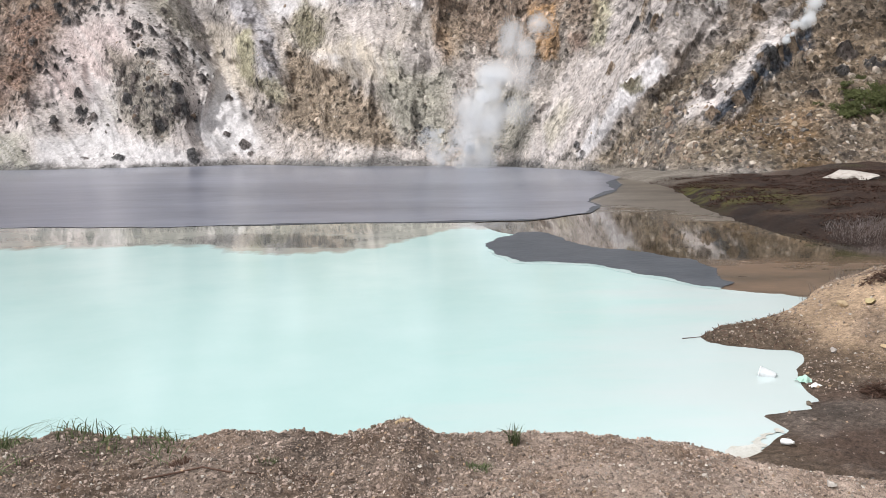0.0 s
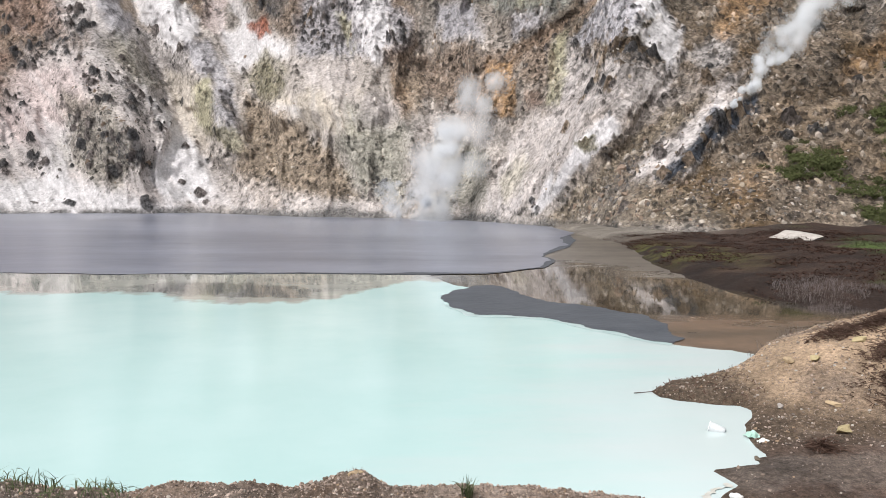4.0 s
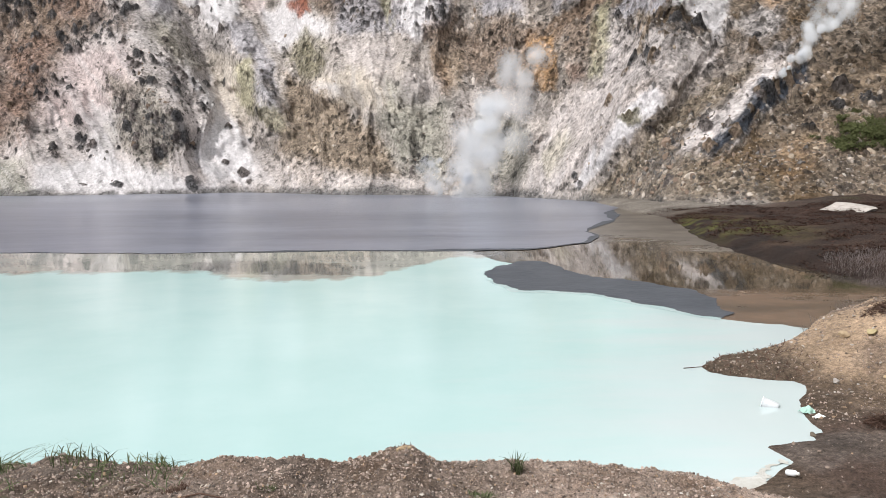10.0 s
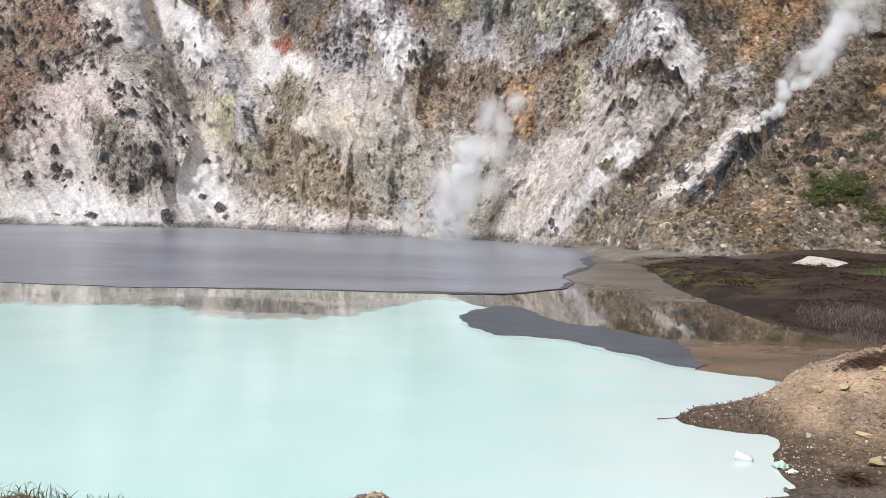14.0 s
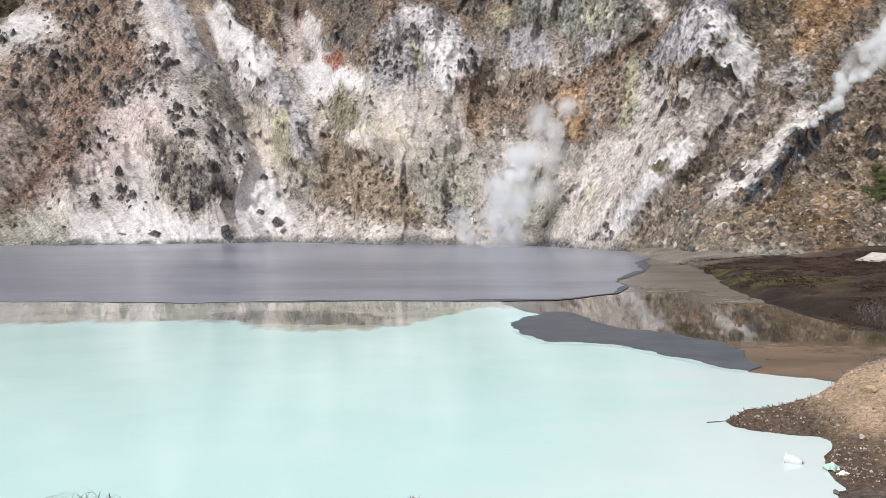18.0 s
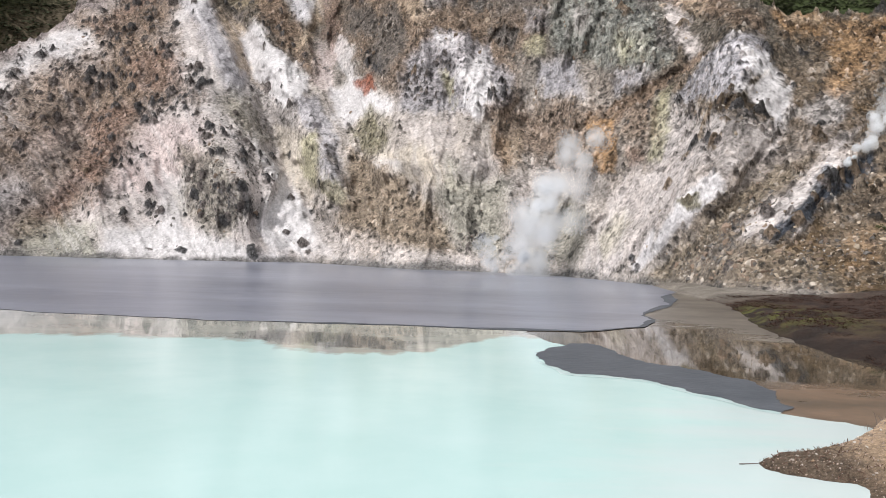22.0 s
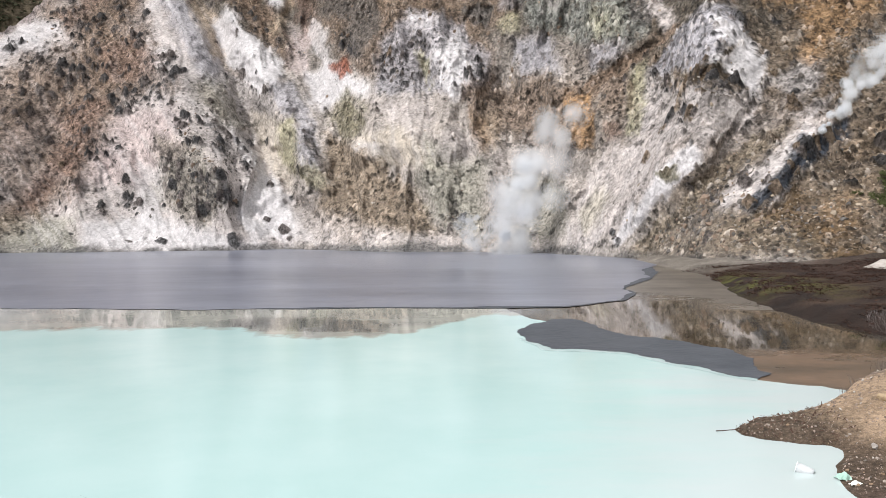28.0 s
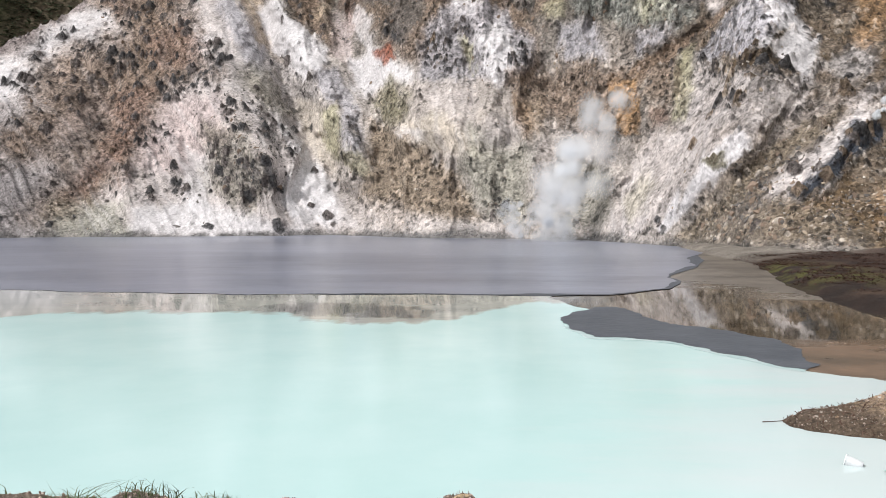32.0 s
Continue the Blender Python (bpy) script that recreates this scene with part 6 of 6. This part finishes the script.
V2, F2, which2 = many(COBBLE, np.stack([x, y, z + s * 0.15], -1)[coarse], s[coarse], 63)
gravel = part("gravel", mesh_from("gravel", np.concatenate([V, V2]), np.concatenate([F, F2 + len(V)]), MAT_PEBBLE, np.concatenate([tone[fine][which], tone[coarse][which2]]), False), None, ground, "brown and grey gravel on the bank")
gravel["kind"] = "stuff"
stone_meshes = []
for k in range(18):
    v, f = unit_rock(400 + k, 2, 0.8)
    stone_meshes.append(mesh_from("stone", v, f, MAT_PEBBLE, np.broadcast_to(PEBBLE_TONES[k % 6] * (0.85 + 0.06 * (k // 6)), v.shape), False))
for i in bigs:
    ob = part("stone", stone_meshes[rnd.randint(18)], None, ground)
    ob.matrix_basis = Matrix.LocRotScale((x[i], y[i], z[i] + s[i] * 0.25), Euler((rnd.uniform(-.4, .4), rnd.uniform(-.4, .4), rnd.uniform(0, 6.28))), Vector((1, 1, 1)) * float(s[i]))


def blades(rnd, count, spread, height, width, lean):
    """Curved grass blades: three tapering quads each."""
    V, F = [], []
    for _ in range(count):
        a, d = rnd.uniform(0, 6.28), spread * math.sqrt(rnd.rand())
        b = np.array((math.cos(a) * d, math.sin(a) * d, -0.01))
        t = rnd.uniform(0, 6.28)
        out = np.array((math.cos(t), math.sin(t), 0)) * rnd.uniform(0.1, lean)
        side = np.array((-math.sin(t + rnd.uniform(-1, 1)), math.cos(t), 0)) * width * 0.5
        h = height * rnd.uniform(0.5, 1.1)
        base = len(V)
        for k, wd in ((0, 1.0), (0.4, 0.9), (0.75, 0.6), (1.0, 0.08)):
            c = b + out * h * k * k + np.array((0, 0, h * (k - 0.25 * lean * k * k)))
            V += [c - side * wd, c + side * wd]
        F += [(base + 2 * k, base + 2 * k + 1, base + 2 * k + 3, base + 2 * k + 2) for k in range(3)]
    return np.array(V), np.array(F)


def tuft(name, label, place, count, spread, height, width, lean, mat, seed, category="grass"):
    r_ = np.random.RandomState(seed)
    V, F = blades(r_, count, spread, height, width, lean)
    V = V + np.array((*place, 0))
    V[:, 2] += ground_height(V[:, 0], V[:, 1])[0]
    return tagged(new(name, mesh_from(name, V, F, mat, None, True)), label, category)


tuft("grass_tuft", "small green grass tuft on the bank's edge", (0.43, 4.91), 70, 0.035, 0.12, 0.006, 0.9, MAT_GRASS, 71)
tuft("grass_tuft", "low bright green cushion of grass on gravel", (0.20, 4.48), 160, 0.075, 0.05, 0.006, 0.9, MAT_GRASS, 72)
tuft("grass_tuft", "sparse green sprig among gravel", (-0.95, 4.31), 40, 0.05, 0.05, 0.005, 1.0, MAT_GRASS, 73)
tuft("heather_clump", "dry purplish twiggy clump on gravel", (-1.46, 4.37), 150, 0.075, 0.07, 0.004, 0.8, MAT_TWIG, 74, "dry plant")
tuft("heather_clump", "dry purplish twiggy clump on gravel", (-0.75, 4.16), 120, 0.09, 0.04, 0.004, 1.0, MAT_TWIG, 75, "dry plant")
tuft("heather_clump", "dry grassy crown on the bank's highest knoll", (-0.24, 4.84), 60, 0.06, 0.05, 0.004, 1.0, MAT_DRY, 76, "dry plant")
tuft("grass_clump", "dense clump of long green grass blades on the bank", (-2.66, 4.86), 90, 0.16, 0.21, 0.006, 1.7, MAT_GRASS, 78)
tuft("grass_clump", "loose arching grass blades on the bank's edge", (-2.2, 4.92), 46, 0.2, 0.19, 0.007, 1.4, MAT_GRASS, 79)
r_ = np.random.RandomState(77)
V, F = [], []
base = 0
for k in range(46):
    px_ = -3.8 + 2.4 * r_.rand() ** 1.7
    py_ = r_.uniform(4.5, 5.1) if px_ > -2.3 else r_.uniform(4.2, 5.1)
    v, f = blades(r_, 15, 0.12, r_.uniform(0.08, 0.20), 0.0065, 1.8)
    v = v + np.array((px_, py_, 0))
    v[:, 2] += ground_height(v[:, 0], v[:, 1])[0]
    V.append(v)
    F.append(f + base)
    base += len(v)
tagged(new("bank_grass", mesh_from("bank_grass", np.concatenate(V), np.concatenate(F), MAT_GRASS)), "patch of wiry green grass on the bank's edge", "grass", kind="stuff")


def stick(name, label, pts, radius, mat, category="stick"):
    bm = bmesh.new()
    for k in range(len(pts) - 1):
        tube(bm, pts[k], pts[k + 1], radius * (1 - 0.6 * k / len(pts)), radius * (1 - 0.6 * (k + 1) / len(pts)), 6)
    me = bpy.data.meshes.new(name)
    bm.to_mesh(me)
    bm.free()
    me.materials.append(mat)
    return tagged(new(name, me), label, category)


line = [(-1.59, 4.17), (-1.42, 4.19), (-1.28, 4.20), (-1.12, 4.16), (-0.97, 4.16)]
stick("stick", "thin dark weathered stick lying on the gravel bank", [(px_, py_, ground_at(px_, py_) + 0.012) for px_, py_ in line], 0.0065, MAT_TWIG)


# ---- marsh by the shallow water ----
rnd = np.random.RandomState(81)


def tuft_shape(seed, count, spread, height, width, lean):
    return blades(np.random.RandomState(seed), count, spread, height, width, lean)


def sow(name, label, category, mat, shapes, x, y, sizes, seed):
    z = ground_height(x, y)[0]
    V, F, _ = many(shapes, np.stack([x, y, z], -1), sizes, seed, turn=False)
    return tagged(new(name, mesh_from(name, V, F, mat, None, True)), label, category, kind="stuff")


def in_marsh(count, x0, x1, y0, y1, edge=0.05):
    x, y = rnd.uniform(x0, x1, count), rnd.uniform(y0, y1, count)
    z, q1, q2 = ground_height(x, y)
    ok = (q2 > edge) & (q1 < 0) & (np.hypot(x, y) < 36.5)
    return x[ok], y[ok]


HEATH = [tuft_shape(k, 16, 0.42, 0.10, 0.04, 2.4) for k in range(8)]
x, y = in_marsh(5000, 7.5, 21, 15, 36)
ok = fbm(x / 1.6, y / 1.6, x * 0, 3, 177) > -0.12
x, y = x[ok], y[ok]
lawn = fbm(x / 4, y / 4, x * 0, 3, 175) + 0.12 * (x - 15.5) - 0.05 * (y - 22) > 0.1
sow("marsh_heath", "low dark brown heathery growth on the marsh", "heath", MAT_HEATH, HEATH, x[~lawn], y[~lawn], rnd.uniform(0.4, 1.2, (~lawn).sum()), 82)
GREEN = [tuft_shape(10 + k, 16, 0.25, 0.10, 0.02, 1.5) for k in range(4)]
x2, y2 = in_marsh(2700, 12, 24, 17, 36)
lawn2 = fbm(x2 / 4, y2 / 4, x2 * 0, 3, 175) + 0.12 * (x2 - 15.5) - 0.05 * (y2 - 22) > 0.05
sow("marsh_grass", "bright green low grass at the edge of the marsh", "grass", MAT_GRASS, GREEN, x2[lawn2], y2[lawn2], rnd.uniform(0.6, 1.3, lawn2.sum()), 83)
MAT_REED = leaf_mat("dead_reeds", (0.10, 0.082, 0.078), (0.20, 0.17, 0.165), 0.1)


def reeds(cx, cy, w, d, count, height, seed, label):
    r_ = np.random.RandomState(seed)
    V, F = blades(r_, count * 3, 1.0, height * 0.75, 0.006, 1.2)
    V[:, 0] = V[:, 0] * w + cx
    V[:, 1] = V[:, 1] * d + cy
    V[:, 2] += ground_height(V[:, 0], V[:, 1])[0]
    return tagged(new("reed_clump", mesh_from("reed_clump", V, F, MAT_REED)), label, "reeds", "dead reeds")


reeds(*(8.7, 15.6), 0.6, 0.8, 600, 0.21, 84, "pale grey dead reeds standing at the marsh edge")
reeds(*(9.3, 17.6), 0.9, 1.3, 600, 0.21, 85, "pale grey dead reeds among dark heath")
reeds(*(11.3, 17.3), 1.1, 0.6, 500, 0.21, 86, "pale grey dead reeds behind the sandy mound")

MAT_PALE = stone_mat("pale_stone", (0.25, 0.225, 0.205), (0.42, 0.385, 0.36), 5.0, 0.15)
MAT_SULPHUR = stone_mat("sulphur_stone", (0.27, 0.22, 0.12), (0.42, 0.35, 0.21), 14, 0.2)
MAT_OCHRE = stone_mat("ochre_stone", (0.30, 0.22, 0.14), (0.44, 0.34, 0.22), 14, 0.2)


def rock(name, label, place, size, mat, seed, flat=(1, 1, 0.7), lift=0.2):
    v, f = unit_rock(seed, 2, 1.0)
    me = mesh_from(name, v * np.array(flat) * size, f, mat, None, False)
    ob = tagged(new(name, me), label, "rock")
    ob.matrix_basis = pose(place[0], place[1], ground_at(*place) + size * flat[2] * lift, 0, 0, seed * 37 % 360)
    return ob


slab = rock("pale_slab", "large pale pinkish stone slab at the slope's foot", (15.01, 29.88), 0.8, MAT_PALE, 91, (1.3, 0.8, 0.5), -0.25)
rock("sulphur_rock", "yellow sulphur-stained rock on the sandy mound", (4.53, 7.95), 0.11, MAT_SULPHUR, 92, (1, 0.9, 0.85), 0.35)
rock("sulphur_rock", "yellow sulphur-stained rock sunk in sand", (5.77, 9.93), 0.12, MAT_SULPHUR, 93, (1.2, 1, 0.7))
rock("sulphur_rock", "yellow sulphur-stained rock sunk in sand", (5.13, 9.71), 0.09, MAT_SULPHUR, 94, (1, 1, 0.8))
rock("ochre_rock", "ochre flat rock sunk in sand", (4.85, 9.85), 0.09, MAT_OCHRE, 95, (1.3, 1, 0.8))
rock("ochre_rock", "ochre flat rock sunk in sand", (4.84, 8.70), 0.08, MAT_OCHRE, 96, (1.3, 1, 0.7))
rock("pale_rock", "pale upright stone on the sandy spit", (4.27, 8.78), 0.055, MAT_PALE, 97, (0.8, 0.7, 1.1), 0.5)
rock("pale_rock", "pale stone on the sandy mound", (6.05, 8.85), 0.06, MAT_PALE, 98)
rock("pale_rock", "pale stone by the wet flat", (2.40, 4.90), 0.05, MAT_PALE, 99)
rock("pale_rock", "pale stone on the marsh edge", (7.64, 15.65), 0.09, MAT_PALE, 101)
rock("grey_rock", "grey rock on the bank's knoll", (-0.43, 4.95), 0.032, MAT_BARK, 102, (1, 1, 0.9), 0.3)
rock("ochre_rock", "ochre rock under the bank's highest knoll", (-0.24, 4.83), 0.045, MAT_OCHRE, 103, (1.4, 0.8, 0.6), 0.3)
rock("dark_slab", "dark wet stone at the water's edge", (3.36, 7.33), 0.06, MAT_BARK, 104, (1.3, 0.6, 0.3), 0.5)


# ---- brushwood heaps on the mound ----
def brushwood(place, w, d, h, count, seed):
    r_ = np.random.RandomState(seed)
    heap = tagged(new("brushwood_heap"), "tangled heap of dead dark brown twigs on sand", "brushwood", "brushwood heaps")
    heap.matrix_basis = pose(place[0], place[1], ground_at(*place))
    z0 = ground_at(*place)
    bm = bmesh.new()
    q = r_.normal(size=(count * 4, 2)) * 0.5
    zs = ground_height(place[0] + q[:, 0] * w, place[1] + q[:, 1] * d)[0] - z0
    for (x, y), z in zip(q, zs):
        a, L = r_.uniform(0, 6.28), r_.uniform(0.05, 0.18)
        p0 = Vector((x * w, y * d, float(z) + r_.uniform(0, h) * max(0.2, 1 - x * x - y * y)))
        p1 = p0 + Vector((math.cos(a), math.sin(a), r_.uniform(-0.25, 0.55))) * L * 0.5
        p2 = p1 + Vector((math.cos(a + r_.uniform(-.7, .7)), math.sin(a + r_.uniform(-.7, .7)), r_.uniform(-0.3, 0.4))) * L * 0.5
        rr = r_.uniform(0.003, 0.007)
        tube(bm, p0, p1, rr, rr * 0.8, 4)
        tube(bm, p1, p2, rr * 0.8, rr * 0.4, 4)
    part("brush", bm, MAT_TWIG, heap)["kind"] = "stuff"
    return heap


brushwood((6.28, 10.36), 0.42, 0.25, 0.12, 130, 111)
brushwood((5.69, 10.27), 0.32, 0.2, 0.10, 90, 112)
brushwood((5.87, 9.36), 0.35, 0.25, 0.10, 110, 113)
brushwood((6.44, 9.57), 0.5, 0.4, 0.10, 150, 114)
brushwood((5.70, 8.73), 0.45, 0.45, 0.08, 160, 115)
brushwood((6.16, 8.92), 0.5, 0.5, 0.08, 140, 116)
brushwood((4.08, 7.49), 0.12, 0.1, 0.10, 40, 117)
# bark litter and chips on the spit
r_ = np.random.RandomState(118)
x, y = r_.uniform(3.0, 9.5, 9000), r_.uniform(7.6, 12.5, 9000)
z, q1, q2 = ground_height(x, y)
ok = (q1 > 0.03) & ((x < 4.3) & (y > 9.2) | (r_.rand(9000) < smooth(5.2, 7.5, x) * 0.7))
CHIP = [(np.array([(-1, -.12, 0), (1, -.1, 0.1), (0.9, .12, 0.1), (-1, .1, 0.02), (0, 0, .12)], float), np.array([(0, 1, 4), (1, 2, 4), (2, 3, 4), (3, 0, 4)]))]
V, F, _ = many(CHIP, np.stack([x[ok], y[ok], z[ok] + 0.006], -1), r_.uniform(0.012, 0.05, ok.sum()), 119)
litter = part("twig_litter", mesh_from("twig_litter", V, F, MAT_TWIG, None, False), None, ground, "dark twig and bark litter on sand")
litter["kind"] = "stuff"
line = [(2.90, 9.74), (3.03, 9.77), (3.16, 9.81)]
stick("stick", "thin dark stick lying at the spit's tip in the water", [(px_, py_, 0.014) for px_, py_ in line], 0.006, MAT_TWIG)
# dry weeds where the spit meets the shallows
weeds = [tuft_shape(20 + k, 10, 0.12, 0.3, 0.006, 0.5) for k in range(4)]
x, y = r_.uniform(5.2, 7.4, 120), r_.uniform(11.4, 13.3, 120)
z, q1, q2 = ground_height(x, y)
ok = (q1 > -0.15) & (z < 0.35)
sow("dry_weeds", "sparse dry weeds at the water's edge", "weeds", MAT_DRY, weeds, x[ok], y[ok], r_.uniform(0.35, 0.9, ok.sum()), 120)

# ---- litter ----
def plain(name, color, rough, metal=0.0, transmission=0.0):
    m, n, l, b = nodes_of(name)
    t = noise_node(n, l, 30, 4)
    c = mix_node(n, l, "MIX", ramp_node(n, l, t.outputs["Fac"], 0.35, 0.7, 0, 0.35), color, tuple(v * 0.6 for v in color))
    l.new(c, b.inputs["Base Color"])
    b.inputs["Roughness"].default_value = rough
    return m


MAT_PLASTIC, MAT_GREENFILM, MAT_FOAM, MAT_CUPIN = plain("white_plastic", (0.72, 0.75, 0.77), 0.35), plain("green_film", (0.34, 0.52, 0.45), 0.4), plain("white_foam", (0.75, 0.75, 0.72), 0.8), plain("grey_plastic", (0.50, 0.52, 0.54), 0.4)


def lathe(profile, sides=20):
    """A turned shape about z, with a wall: (radius, height) pairs."""
    bm = bmesh.new()
    rings = [[bm.verts.new((r * math.cos(6.2832 * k / sides), r * math.sin(6.2832 * k / sides), z)) for k in range(sides)] for r, z in profile]
    for a, b in zip(rings, rings[1:]):
        for k in range(sides):
            bm.faces.new((a[k], a[(k + 1) % sides], b[(k + 1) % sides], b[k]))
    for f in bm.faces:
        f.smooth = True
    return bm


cup = tagged(new("plastic_cup"), "discarded pale plastic cup lying in the milky water", "cup")
part("wall", lathe([(0.001, 0.003), (0.028, 0.0), (0.030, 0.004), (0.044, 0.118), (0.042, 0.118), (0.028, 0.006), (0.001, 0.008)]), MAT_CUPIN, cup)
part("rim", lathe([(0.043, 0.115), (0.047, 0.116), (0.048, 0.120), (0.045, 0.123), (0.042, 0.120)]), MAT_PLASTIC, cup, "white rolled rim")
cx, cy = (3.40, 8.19)
cup.matrix_basis = pose(cx, cy, 0.004, 0, -78, -28) @ Matrix.Scale(1.35, 4)


def crumple(name, label, place, w, d, h, mat, seed, category):
    r_ = np.random.RandomState(seed)
    k = 12
    u, v = np.meshgrid(np.linspace(-1, 1, k), np.linspace(-1, 1, k))
    x = u * w + 0.25 * w * vnoise(u * 3, v * 3, u * 0, seed)
    y = v * d + 0.25 * d * vnoise(u * 3, v * 3, u * 0 + 5, seed)
    z = h * (1 - u * u) * (1 - v * v) * (0.7 + 0.5 * vnoise(u * 2.4, v * 2.4, u * 0 + 9, seed)) + 0.12 * h * vnoise(u * 5, v * 5, u * 0, seed + 3)
    P = np.stack([x, y, z], -1).reshape(-1, 3)
    me = mesh_from(name, P, grid_faces(k, k), mat, None, False)
    ob = tagged(new(name, me), label, category)
    so = ob.modifiers.new("thickness", "SOLIDIFY")
    so.thickness = 0.003
    ob.matrix_basis = pose(place[0], place[1], ground_at(*place) + 0.01, 0, 0, seed * 40)
    return ob


crumple("wrapper", "crumpled green plastic wrapper on the sandy shore", (3.60, 7.98), 0.068, 0.05, 0.075, MAT_GREENFILM, 3, "litter")
crumple("foam_scrap", "broken piece of white foam beside the wrapper", (3.62, 7.78), 0.06, 0.03, 0.035, MAT_FOAM, 5, "litter")
bottle = tagged(new("bottle"), "small white plastic bottle lying on wet mud", "bottle")
part("body", lathe([(0.001, 0.0), (0.022, 0.001), (0.025, 0.006), (0.025, 0.085), (0.012, 0.105), (0.010, 0.115)]), MAT_PLASTIC, bottle)
part("cap", lathe([(0.013, 0.106), (0.013, 0.124), (0.001, 0.125)]), MAT_FOAM, bottle, "white screw cap")
bx, by = (2.70, 6.33)
bottle.matrix_basis = pose(bx, by, ground_at(bx, by) + 0.03, 75, 0, 20)
rock("pale_rock", "small white stone on wet mud", (3.36, 6.07), 0.022, MAT_PALE, 105)
rock("pale_rock", "small white stone on wet mud", (2.84, 5.52), 0.022, MAT_PALE, 106)

# pale froth gathered at the corner of the pond
MAT_FROTH = stone_mat("froth", (0.42, 0.40, 0.36), (0.54, 0.54, 0.52), 9, 0.1)
froth = sheet("froth", [(2.09, 6.16), (2.34, 6.38), (2.63, 6.61), (2.82, 6.75), (2.86, 6.62), (2.61, 6.39), (2.43, 6.19), (2.19, 6.09)], 0.012, MAT_FROTH, 0.3, 9)
tagged(froth, "pale beige froth at the corner of the milky pond", "froth", kind="structure")
